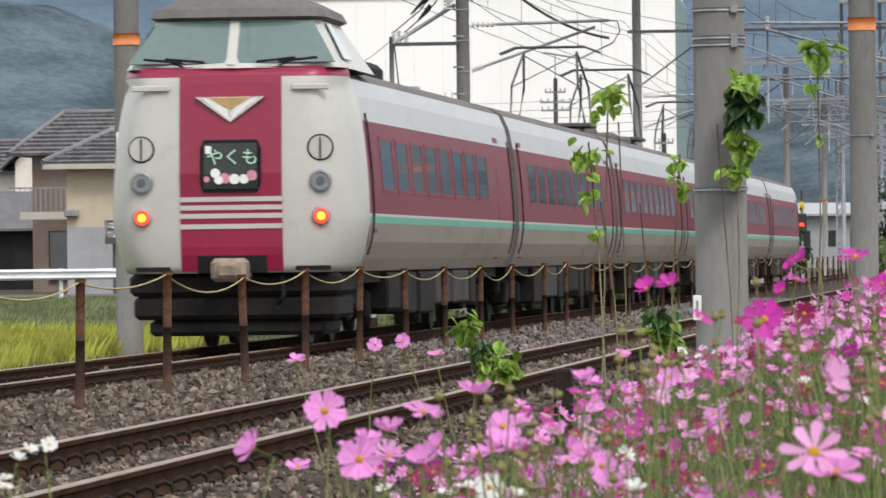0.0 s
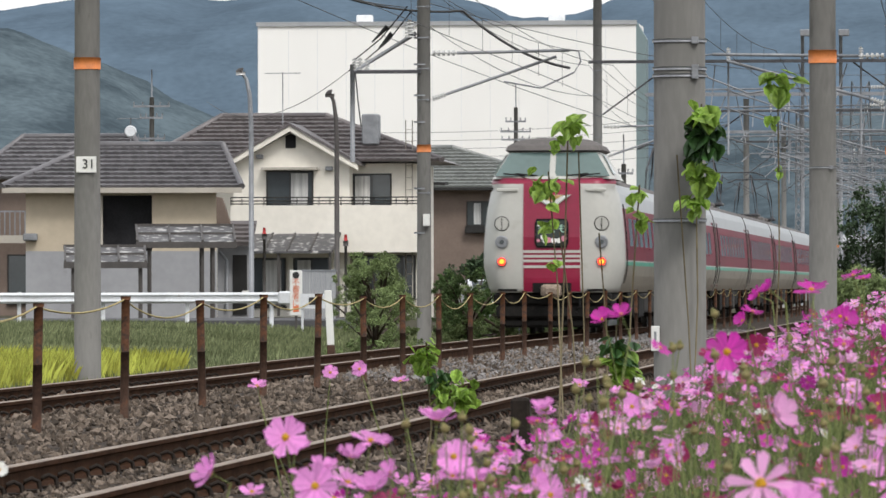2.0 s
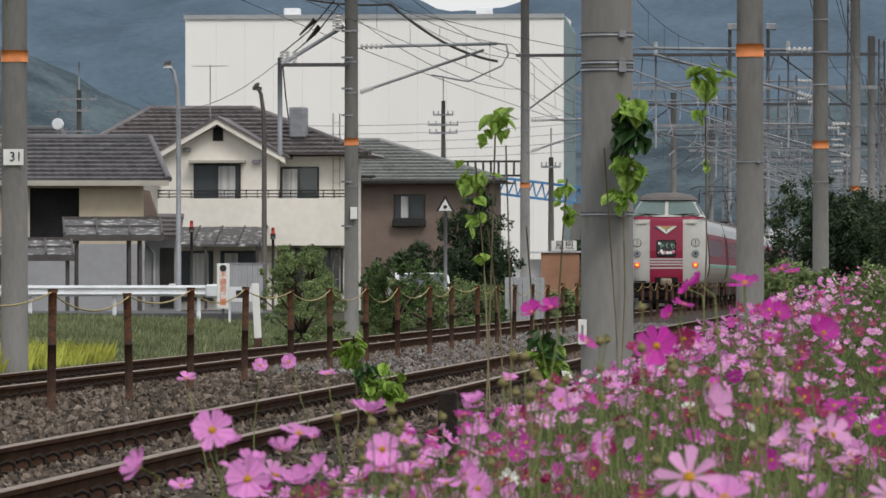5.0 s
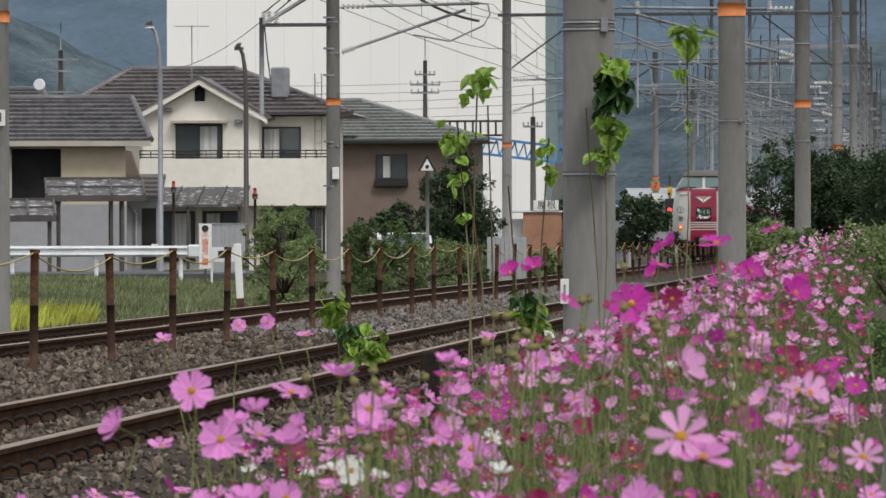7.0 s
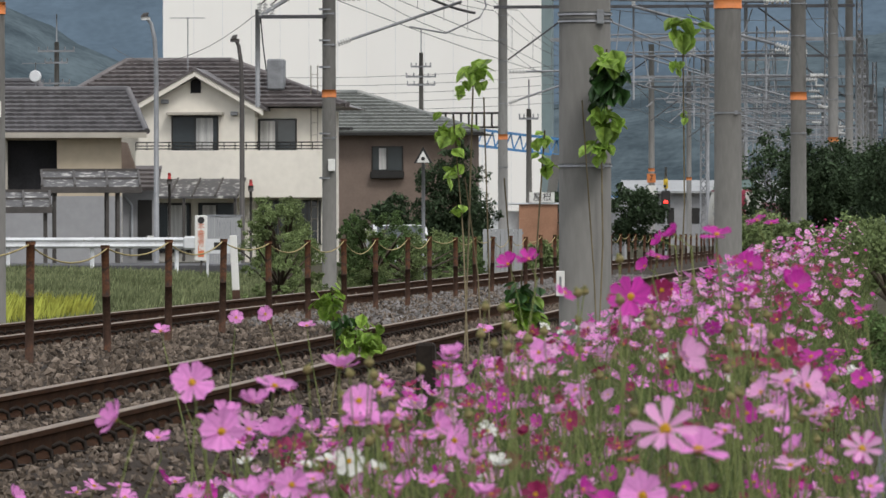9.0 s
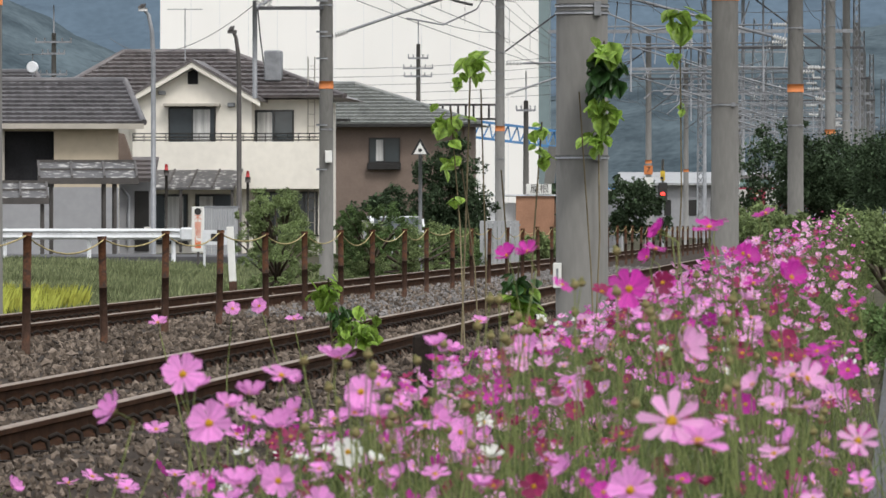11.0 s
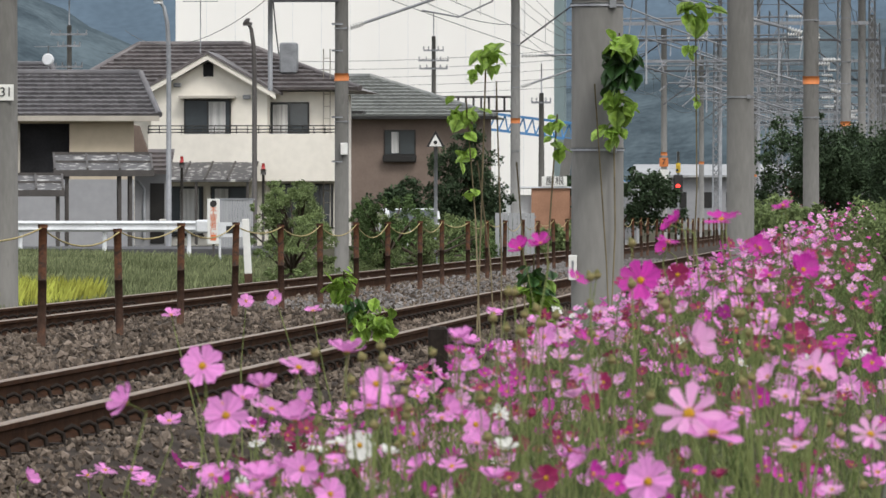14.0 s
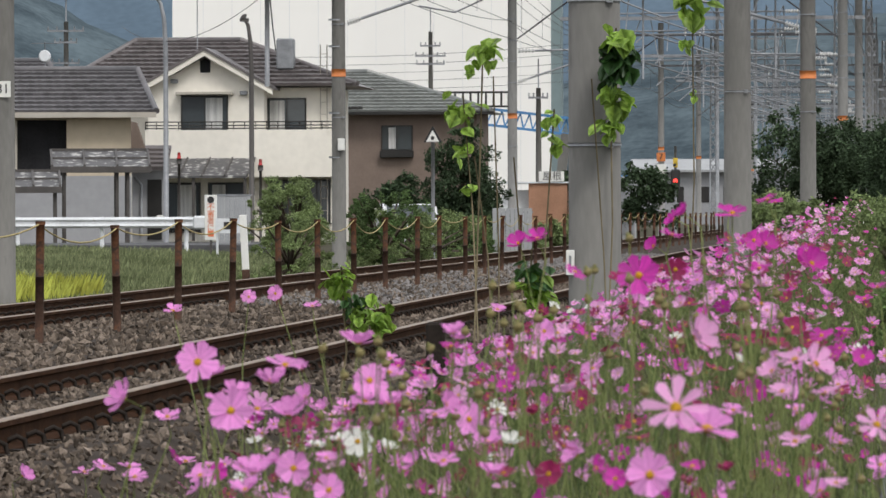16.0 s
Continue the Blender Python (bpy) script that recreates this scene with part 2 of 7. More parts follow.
    "signal": mat("lit_red_signal", (0.8, 0.03, 0.02), 0.3, vary=0.1, scale=20, emit=(1.0, 0.04, 0.03, 3.0)),
    "red": mat("red_paint", (0.42, 0.03, 0.03), 0.5, vary=0.15, scale=9),
    "orange_text": mat("orange_print", (0.70, 0.20, 0.08), 0.6, vary=0.1, scale=9),
    "black": mat("black_print", (0.02, 0.02, 0.02), 0.6, vary=0.2, scale=9),
    "white": mat("white_board", (0.75, 0.75, 0.72), 0.6, vary=0.06, scale=4),
    "yellow": mat("yellow_paint", (0.60, 0.42, 0.04), 0.6, vary=0.15, scale=6),
    "blue": mat("blue_bridge_paint", (0.06, 0.20, 0.42), 0.6, vary=0.15, scale=1),
    "brick": mat("brown_panel", (0.36, 0.20, 0.13), 0.8, vary=0.15, scale=2),
    "car_white": mat("white_car_paint", (0.66, 0.67, 0.68), 0.25, vary=0.05, scale=2),
    "rubber": mat("rubber", (0.02, 0.02, 0.02), 0.8, vary=0.2, scale=9),
}


# ---- building helpers ----
def mesh_of(bm, name, materials):
    me = bpy.data.meshes.new(name)
    bm.to_mesh(me)
    bm.free()
    for m in (materials if isinstance(materials, (list, tuple)) else [materials]):
        me.materials.append(M[m])
    return me


def part(name, bm, material, parent=None, label="", at=None, smooth=False):
    """Links a bmesh as one mesh object, under a thing or a part if parent is given."""
    me = mesh_of(bm, name, material)
    if smooth:
        for p in me.polygons:
            p.use_smooth = True
    ob = new(name, me)
    if parent is not None:
        ob.parent = parent
    if at is not None:
        ob.matrix_basis = at
    if label:
        tagged(ob, label)
    return ob


def thing(name, label, category, group="", kind="", at=None):
    ob = new(name)
    ob.empty_display_size = 0.1
    if at is not None:
        ob.matrix_basis = at
    return tagged(ob, label, category, group, kind)


def faces_of(geom, index):
    for f in geom:
        if isinstance(f, bmesh.types.BMFace):
            f.material_index = index


def box(bm, x0, x1, y0, y1, z0, z1, bevel=0.0, mi=0):
    vs = [bm.verts.new((x, y, z)) for x in (x0, x1) for y in (y0, y1) for z in (z0, z1)]
    fs = [bm.faces.new([vs[i] for i in q]) for q in
          ((0, 1, 3, 2), (4, 6, 7, 5), (0, 4, 5, 1), (2, 3, 7, 6), (0, 2, 6, 4), (1, 5, 7, 3))]
    for f in fs:
        f.material_index = mi
    if bevel:
        es = {e for f in fs for e in f.edges}
        r = bmesh.ops.bevel(bm, geom=list(es), offset=bevel, segments=1, affect='EDGES')
        for f in r["faces"]:
            f.material_index = mi
    return bm


def boxed(*a, **k):
    return box(bmesh.new(), *a, **k)


def tube(bm, pts, radius, sides=6, mi=0, cap=True, taper=None):
    """A round bar along a line of points; taper gives the end radius."""
    pts = [Vector(p) for p in pts]
    rings = []
    for i, p in enumerate(pts):
        d = (pts[min(i + 1, len(pts) - 1)] - pts[max(i - 1, 0)]).normalized()
        a = Vector((0, 0, 1)) if abs(d.z) < 0.9 else Vector((1, 0, 0))
        u = d.cross(a).normalized()
        v = d.cross(u)
        r = radius if taper is None else radius + (taper - radius) * i / (len(pts) - 1)
        rings.append([bm.verts.new(p + r * (math.cos(2 * math.pi * k / sides) * u + math.sin(2 * math.pi * k / sides) * v)) for k in range(sides)])
    for a, b in zip(rings, rings[1:]):
        for k in range(sides):
            f = bm.faces.new((a[k], a[(k + 1) % sides], b[(k + 1) % sides], b[k]))
            f.material_index = mi
            f.smooth = True
    if cap and sides > 2:
        bm.faces.new(rings[0]).material_index = mi
        bm.faces.new(rings[-1][::-1]).material_index = mi
    return bm


def tubed(*a, **k):
    return tube(bmesh.new(), *a, **k)


def extrude_x(profile, x0, x1):
    """A prism: an outline in (y, z) run along x."""
    bm = bmesh.new()
    a = [bm.verts.new((x0, y, z)) for y, z in profile]
    b = [bm.verts.new((x1, y, z)) for y, z in profile]
    n = len(profile)
    for i in range(n):
        bm.faces.new((a[i], a[(i + 1) % n], b[(i + 1) % n], b[i]))
    bm.faces.new(a[::-1])
    bm.faces.new(b)
    bmesh.ops.recalc_face_normals(bm, faces=bm.faces)
    return bm


def extrude_y(profile, y0, y1, bm=None):
    """A prism: an outline in (x, z) run along y."""
    bm = bm or bmesh.new()
    a = [bm.verts.new((x, y0, z)) for x, z in profile]
    b = [bm.verts.new((x, y1, z)) for x, z in profile]
    n = len(profile)
    fs = [bm.faces.new((a[i], a[(i + 1) % n], b[(i + 1) % n], b[i])) for i in range(n)]
    fs += [bm.faces.new(a[::-1]), bm.faces.new(b)]
    bmesh.ops.recalc_face_normals(bm, faces=fs)
    return bm


def from_arrays(name, verts, faces, material, parent=None, kind="", smooth=False, mats=None, index=None):
    me = bpy.data.meshes.new(name)
    me.from_pydata(verts, [], faces)
    for m in (mats or [material]):
        me.materials.append(M[m])
    if index is not None:
        me.polygons.foreach_set("material_index", index)
    if smooth:
        me.polygons.foreach_set("use_smooth", [True] * len(me.polygons))
    ob = new(name, me)
    if parent is not None:
        ob.parent = parent
    if kind:
        tagged(ob, kind=kind)
    return ob


rng = random.Random(7)

# ---- ground ----
NEAR_X, FAR_X = -4.95, -9.2      # centres of the two tracks


def ground_z(x):
    """Height of the ground across the line."""
    pts = [(-4000, -0.1), (-60, -0.1), (-24, -0.15), (-15.5, -0.45), (-11.6, -0.5), (-2.9, -0.5), (-2.3, -0.12), (-1.6, -0.02), (-0.3, 0.0), (4000, 0.0)]
    for (a, za), (b, zb) in zip(pts, pts[1:]):
        if x <= b:
            return za + (zb - za) * (x - a) / (b - a)
    return 0.0


def build_ground():
    xs = [-4000, -800, -200, -60, -40, -24, -18, -15.5, -13.5, -11.6, -7, -2.9, -2.6, -2.3, -1.6, -0.9, -0.3, 2, 20, 200, 4000]
    ys = [-300, -20, 0, 10, 20, 40, 60, 90, 120, 160, 220, 300, 500, 1000, 2500, 4500]
    verts = [(x, y, ground_z(x)) for y in ys for x in xs]
    n = len(xs)
    faces = [(j * n + i, j * n + i + 1, (j + 1) * n + i + 1, (j + 1) * n + i) for j in range(len(ys) - 1) for i in range(n - 1)]
    ob = from_arrays("ground", verts, faces, "ground")
    tagged(ob, "weedy brown soil beside the railway line", "ground", kind="structure")
    road = part("road", boxed(-0.12, 3.2, -30, 400, -0.05, 0.02), "asphalt")
    tagged(road, "grey asphalt lane along the flower bed", "road", kind="structure")
    lane = part("road", boxed(-120, -19, 172, 186, -0.4, 0.03), "asphalt")
    tagged(lane, "grey asphalt lane before the houses", "road", kind="structure")


def build_hills():
    def ridge(name, label, material, y, prof, depth, seed, step):
        verts, faces = [], []
        rows = 14
        xs = np.arange(prof[0][0], prof[-1][0] + 1, step)
        for j in range(rows):
            f = j / (rows - 1)
            for x in xs:
                z = float(np.interp(x, [p[0] for p in prof], [p[1] for p in prof]))
                nz = noise.fractal(Vector((x / 190, f * 2.2 + seed, 0.3)), 0.9, 2.1, 5)
                fine = noise.fractal(Vector((x / 35, f * 9 + seed, 2.3)), 0.9, 2.1, 3)
                shape = math.sin(f * math.pi / 2) ** 0.9
                verts.append((x, y + depth * f + 60 * nz, max(-5, z * shape * (1 + 0.05 * nz * (1 - f)) + (3 + 34 * (1 - f)) * nz * f + 3 * fine * f)))
        n = len(xs)
        for j in range(rows - 1):
            for i in range(n - 1):
                faces.append((j * n + i, j * n + i + 1, (j + 1) * n + i + 1, (j + 1) * n + i))
        return tagged(from_arrays(name, verts, faces, material, smooth=True), label, "hills", kind="structure")
    ridge("hills", "wooded hillside behind the town, blue-green with haze put into its colour", "hill", 1900,
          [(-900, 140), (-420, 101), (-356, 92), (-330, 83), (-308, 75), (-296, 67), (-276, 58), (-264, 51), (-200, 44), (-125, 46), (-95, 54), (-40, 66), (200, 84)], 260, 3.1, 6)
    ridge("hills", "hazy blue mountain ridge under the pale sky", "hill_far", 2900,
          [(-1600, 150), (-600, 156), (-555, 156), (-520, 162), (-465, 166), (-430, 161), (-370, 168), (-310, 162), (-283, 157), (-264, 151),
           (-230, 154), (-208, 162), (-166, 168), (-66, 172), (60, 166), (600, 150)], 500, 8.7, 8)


build_ground()
build_hills()


# ---- the railway ----
def rail_mesh(y0, y1):
    half = [(0.065, -0.153), (0.065, -0.142), (0.012, -0.122), (0.009, -0.045), (0.033, -0.032), (0.033, -0.006), (0.026, 0.0)]
    outline = half + [(-x, z) for x, z in half[::-1]]
    bm = extrude_y(outline, y0, y1)
    for f in bm.faces:
        c = f.calc_center_median()
        f.material_index = 1 if c.z > -0.02 and abs(f.normal.z) > 0.3 else 0
    return bm


def build_track(cx, label):
    track = thing("track", label, "railway track", "tracks", "structure", pose(cx, 0, 0))
    for s in (-1, 1):
        rail = part("rail", rail_mesh(-10, 900), ["rail", "railtop"], track, "rusty rail with a worn bright head", pose(s * 0.566, 0, 0))
    bm = boxed(-1.0, 1.0, -0.11, 0.11, -0.30, -0.152, 0.02)
    me = mesh_of(bm, "sleeper", "sleeper")
    clip = bmesh.new()
    tube(clip, [(0.045, -0.02, -0.13), (0.06, -0.015, -0.092), (0.095, 0.0, -0.076), (0.13, 0.01, -0.094), (0.142, 0.02, -0.15)], 0.0145, 6)
    box(clip, 0.05, 0.16, -0.06, 0.06, -0.158, -0.138)
    mc = mesh_of(clip, "rail_clip", "clip")
    y, n = 24.0, 0
    while y < 170:
        sl = new("sleeper", me)
        sl.parent, sl.location = track, (rng.uniform(-0.02, 0.02), y, rng.uniform(-0.01, 0.005))
        if y < 75:
            for r in (-1, 1):
                for s in (-1, 1):
                    c = new("rail_clip", mc)
                    c.parent, c.location = track, (r * 0.566, y, 0)
                    c.rotation_euler = (0, 0, 0 if s > 0 else math.pi)
        y += 0.62
    return track


build_track(NEAR_X, "rusty single line of rails on old sleepers")
build_track(FAR_X, "rusty line of rails on which the train runs")


def ballast_z(x, y):
    d = min(abs(x - NEAR_X), abs(x - FAR_X))
    mid = -0.142 - 0.06 * max(0.0, 1 - abs(d - 0.566) / 0.2)
    z = mid
    if x > NEAR_X + 1.15:
        z -= (x - NEAR_X - 1.15) * 0.42
    if x < FAR_X - 1.3:
        z -= (FAR_X - 1.3 - x) * 0.38
    if FAR_X + 1.2 < x < NEAR_X - 1.1:
        z += 0.03
    return z + 0.025 * noise.noise(Vector((x * 2.1, y * 1.7, 0.2)))


def build_ballast():
    xs = np.arange(-11.6, -2.85, 0.14)
    ys = list(np.arange(20, 90, 0.35)) + list(np.arange(90, 200, 2.0)) + [200, 260, 400, 900]
    verts = [(float(x), float(y), ballast_z(float(x), float(y))) for y in ys for x in xs]
    n = len(xs)
    faces = [(j * n + i, j * n + i + 1, (j + 1) * n + i + 1, (j + 1) * n + i) for j in range(len(ys) - 1) for i in range(n - 1)]
    bed = tagged(from_arrays("ballast_bed", verts, faces, "ballast"), "brown-grey crushed stone bed under the tracks", "ballast", kind="structure")
    lump = [(1, 0, 0), (-1, 0, 0), (0, 1, 0), (0, -1, 0), (0, 0, 1), (0, 0, -0.6)]
    tri = [(0, 2, 4), (2, 1, 4), (1, 3, 4), (3, 0, 4), (2, 0, 5), (1, 2, 5), (3, 1, 5), (0, 3, 5)]
    for label, material, count, zone in (("brown-grey crushed ballast stones", "stone", 52000, 0), ("pale grey fresh ballast stones", "stone_pale", 7000, 1)):
        V, Fc = [], []
        for _ in range(count):
            if zone:
                y = 70 + 80 * rng.random() ** 1.1
                x = rng.uniform(FAR_X + 1.0, NEAR_X - 0.9) + rng.gauss(0, 0.15)
            else:
                y = 24 + 90 * rng.random() ** 1.9
                x = rng.uniform(-11.2, -2.9)
            if min(abs(abs(x - NEAR_X) - 0.566), abs(abs(x - FAR_X) - 0.566)) < 0.13:
                continue
            r = rng.uniform(0.018, 0.043) * (1 + 0.5 * (rng.random() < 0.08))
            r *= 0.62 + 0.38 * min(1.0, max(0.0, (y - 28) / 22))
            e = Euler((rng.uniform(0, 6.3), rng.uniform(0, 6.3), rng.uniform(0, 6.3))).to_matrix()
            c = Vector((x, y, ballast_z(x, y) + r * 0.35))
            k = len(V)
            sx, sy, sz = rng.uniform(0.8, 1.3) * r, rng.uniform(0.6, 1.1) * r, rng.uniform(0.5, 0.9) * r
            for p in lump:
                V.append(tuple(c + e @ Vector((p[0] * sx, p[1] * sy, p[2] * sz))))
            Fc += [(a + k, b + k, d + k) for a, b, d in tri]
        ob = from_arrays("ballast_stones", V, Fc, material)
        tagged(ob, label, "stones", kind="stuff")


build_ballast()


def build_fence():
    """Old rails as posts with a rope slung from one to the next, between the tracks."""
    px = -7.3
    bm = bmesh.new()
    tube(bm, [(0, 0, -0.3), (0, 0, 0.42)], 0.038, 7, 0)
    foot = mesh_of(bm, "post_foot", "post_dark")
    bm = bmesh.new()
    tube(bm, [(0, 0, 0.42), (0, 0, 0.86)], 0.037, 7, 0)
    tube(bm, [(0, 0, 0.86), (0, 0, 0.89)], 0.044, 7, 0)
    top = mesh_of(bm, "post_top", "post")
    posts = []
    y = 41.2
    while y < 262:
        p = thing("fence_post", "rusty round steel fence post with a yellow rope", "fence post", "fence posts along the track",
                  at=pose(px + rng.uniform(-0.03, 0.03), y, rng.uniform(-0.03, 0.03), rng.uniform(-1.2, 1.2), rng.uniform(-1.5, 1.5), rng.uniform(0, 90)))
        for nm, me in (("post_foot", foot), ("post_top", top)):
            o = new(nm, me)
            o.parent = p
        posts.append((p.location.x, y, p.location.z + 0.86))
        y += 4.79
    for i, (a, b) in enumerate(zip(posts, posts[1:])):
        sag = rng.uniform(0.07, 0.19)
        pts = [Vector(a).lerp(Vector(b), t / 8) - Vector((0, 0, sag * 4 * (t / 8) * (1 - t / 8))) for t in range(9)]
        tagged(part("rope", tubed(pts, 0.008, 4), "rope"), "slack yellow rope between rusty posts", "rope", "ropes of the fence")


build_fence()


# ---- poles, beams and wires ----
def build_pole(x, y, r, top, name="catenary_pole", band=4.1, number=False, rings=(), base=-0.5, group="concrete poles", surface="concrete"):
    p = thing(name, "grey concrete pole with a faded orange band beside the track", "pole", group, at=pose(x, y, 0))
    part("shaft", tubed([(0, 0, base), (0, 0, band - 0.09), (0, 0, top)], r, 20, taper=r * 0.86), surface, p)
    if band < top:
        part("band", tubed([(0, 0, band - 0.085), (0, 0, band + 0.085)], r * 0.995, 20), "orange", p, "faded orange painted band")
    for z in rings:
        bm = bmesh.new()
        tube(bm, [(0, 0, z - 0.012), (0, 0, z + 0.012)], r * 1.02, 20)
        box(bm, r * 0.5, r * 0.75, -r * 0.95, -r * 0.7, z - 0.025, z + 0.025)
        part("steel_band", bm, "steel", p, "galvanised steel strap")
    return p


def insulator(bm, a, b, r=0.06, n=5):
    a, b = Vector(a), Vector(b)
    for i in range(n):
        t0, t1 = i / n, (i + 0.55) / n
        tube(bm, [a.lerp(b, t0), a.lerp(b, t1)], r, 8)
    tube(bm, [a, b], r * 0.4, 6)
    return bm


def bracket(p, reach, z, side):
    """A hinged cantilever with its insulators and the registration arm, side +1 towards +x."""
    s = side
    part("cantilever_tube", tubed([(s * 0.75, 0, z + 0.55), (s * reach, 0, z + 0.6)], 0.035, 8), "steel", p)
    part("cantilever_stay", tubed([(s * 0.5, 0, z - 0.38), (s * (reach - 0.3), 0, z + 0.46)], 0.033, 8), "steel", p)
    part("steady_arm", tubed([(s * reach * 0.55, 0, z - 0.1), (s * reach * 0.8, 0, z - 0.25), (s * (reach + 0.1), 0, z + 0.1), (s * (reach + 0.25), 0, z + 0.35), (s * (reach + 0.2), 0, z + 0.58), (s * reach, 0, z + 0.6)], 0.022, 6), "steel", p)
    part("insulator", insulator(bmesh.new(), (s * 0.2, 0, z + 0.55), (s * 0.75, 0, z + 0.55)), "insulator", p, "white ribbed insulator")
    part("insulator", insulator(bmesh.new(), (s * 0.2, 0, z - 0.48), (s * 0.5, 0, z - 0.38)), "insulator", p, "white ribbed insulator")


PAIRS = [132, 196, 252, 306, 360, 420, 480]
p1 = build_pole(-2.3, 43.9, 0.192, 9.0, band=5.9, rings=(2.76, 2.56, 2.51, 1.47))
p2 = build_pole(-2.3, 79.4, 0.185, 9.5, band=3.97, rings=(2.53,))
p31 = build_pole(-13.09, 87.0, 0.198, 9.5, band=4.21)
sign = part("number_plate", boxed(-0.13, 0.16, -0.215, -0.2, 2.64, 2.87), "white", p31, "white plate with a pole number")


def lettering(name, words, size, at, material, parent, label=""):
    tx = bpy.data.curves.new(name, 'FONT')
    tx.body, tx.size, tx.extrude, tx.align_x, tx.align_y = words, size, 0.003, 'CENTER', 'CENTER'
    tx.materials.append(M[material])
    ob = new(name, tx)
    ob.parent, ob.matrix_basis = parent, at
    return tagged(ob, label or "printed lettering")


lettering("number", "31", 0.19, pose(0.05, -0.222, 2.755, 90, 0, 0), "black", p31, "black pole number")
for y, xl in zip(PAIRS, (-12.95, -13.24, -12.9, -12.9, -12.9, -12.9, -12.9)):
    # poles past 140 m take the lightened copy
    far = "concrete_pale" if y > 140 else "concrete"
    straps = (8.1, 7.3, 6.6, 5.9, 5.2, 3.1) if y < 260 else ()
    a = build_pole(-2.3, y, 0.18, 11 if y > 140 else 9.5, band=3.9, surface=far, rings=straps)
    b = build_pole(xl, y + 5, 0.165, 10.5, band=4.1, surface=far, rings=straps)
    if y < 200:
        bracket(b, 3.3, 5.7, 1)
        bracket(a, 3.9, 5.4, -1)
bracket(p2, 2.4, 5.7, -1)


def build_beam(y, z):
    g = thing("gantry_beam", "dark braced steel beam between two poles over the tracks", "gantry", "gantry beams", at=pose(0, y, z))
    part("chord", boxed(-13.2, -1.6, -0.05, 0.05, -0.05, 0.05), "steel_dark", g)
    for x, s in ((-12.9, 1), (-2.3, -1)):
        part("brace", tubed([(x + s * 0.15, 0, -1.7), (x + s * 2.4, 0, -0.05)], 0.03, 6), "steel_dark", g)
    for x in (-9.2, -4.95):
        part("drop_arm", tubed([(x + 0.5, 0, 0), (x + 0.5, 0, -3.0)], 0.035, 6), "steel", g)
        part("arm", tubed([(x + 0.5, 0, -2.0), (x - 0.7, 0, -2.35)], 0.022, 6), "steel", g)
        part("insulator", insulator(bmesh.new(), (x + 0.5, 0, 0.05), (x + 0.5, 0, 0.45), 0.07), "insulator", g)


for y in PAIRS[1:]:
    build_beam(y, 8.2)


def wire(pts, r=0.012, label="thin dark overhead wire", mt="wire"):
    return tagged(part("overhead_wire", tubed(pts, r, 4, cap=False), mt), label, "wire", "overhead wires")


def span(a, b, sag, n=10, r=0.014):
    a, b = Vector(a), Vector(b)
    return wire([a.lerp(b, i / n) - Vector((0, 0, 4 * sag * (i / n) * (1 - i / n))) for i in range(n + 1)], r)


YS = [-5, 37, 82, 135, 199, 255, 309, 363, 423, 483]
for cx in (NEAR_X, FAR_X):
    wire([(cx + (0.2 if i % 2 else -0.2), y, 5.2) for i, y in enumerate(YS)], 0.007)
    for i, (ya, yb) in enumerate(zip(YS, YS[1:])):
        span((cx, ya, 6.2), (cx, yb, 6.2), 0.45, 10, 0.007)
        for k in range(1, 8):
            t = k / 8
            wire([(cx, ya + (yb - ya) * t, 5.2), (cx, ya + (yb - ya) * t, 6.2 - 1.8 * t * (1 - t))], 0.004)
for x, z in ((-13.4, 8.2), (-12.6, 8.2), (-13.2, 7.2), (-2.0, 7.6), (-2.7, 7.6), (-2.3, 8.5)):
    for ya, yb in zip(YS[1:], YS[2:]):
        span((x, ya, z), (x, yb, z), 0.5, 10, 0.01)

# ---- the express train ----
SECTION = [(1.30, 0.86), (1.36, 1.0), (1.42, 1.2), (1.45, 1.42), (1.452, 1.50), (1.452, 1.53), (1.445, 1.80), (1.425, 2.10), (1.395, 2.42), (1.37, 2.61), (1.31, 2.90), (1.22, 3.10), (1.08, 3.20), (0.75, 3.31), (0.35, 3.36), (0.0, 3.37)]
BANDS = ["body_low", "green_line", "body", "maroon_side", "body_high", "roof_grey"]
CAR_LEN, CAR_PITCH = 20.8, 21.3


def half_width(z):
    return float(np.interp(z, [p[1] for p in SECTION[:13]], [p[0] for p in SECTION[:13]]))


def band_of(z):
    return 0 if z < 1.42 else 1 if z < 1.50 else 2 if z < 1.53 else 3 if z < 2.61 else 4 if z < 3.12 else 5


def shell(y0, y1, cap0=True, cap1=True):
    outline = [(-x, z) for x, z in SECTION] + [(x, z) for x, z in SECTION[::-1][1:]]
    bm = bmesh.new()
    a = [bm.verts.new((x, y0, z)) for x, z in outline]
    b = [bm.verts.new((x, y1, z)) for x, z in outline]
    for i in range(len(outline) - 1):
        f = bm.faces.new((a[i], a[i + 1], b[i + 1], b[i]))
        f.material_index = band_of((outline[i][1] + outline[i + 1][1]) / 2)
    f = bm.faces.new((a[0], b[0], b[-1], a[-1]))
    if cap0:
        bm.faces.new(a[::-1]).material_index = 5
    if cap1:
        bm.faces.new(b).material_index = 5
    bmesh.ops.recalc_face_normals(bm, faces=bm.faces)
    return bm


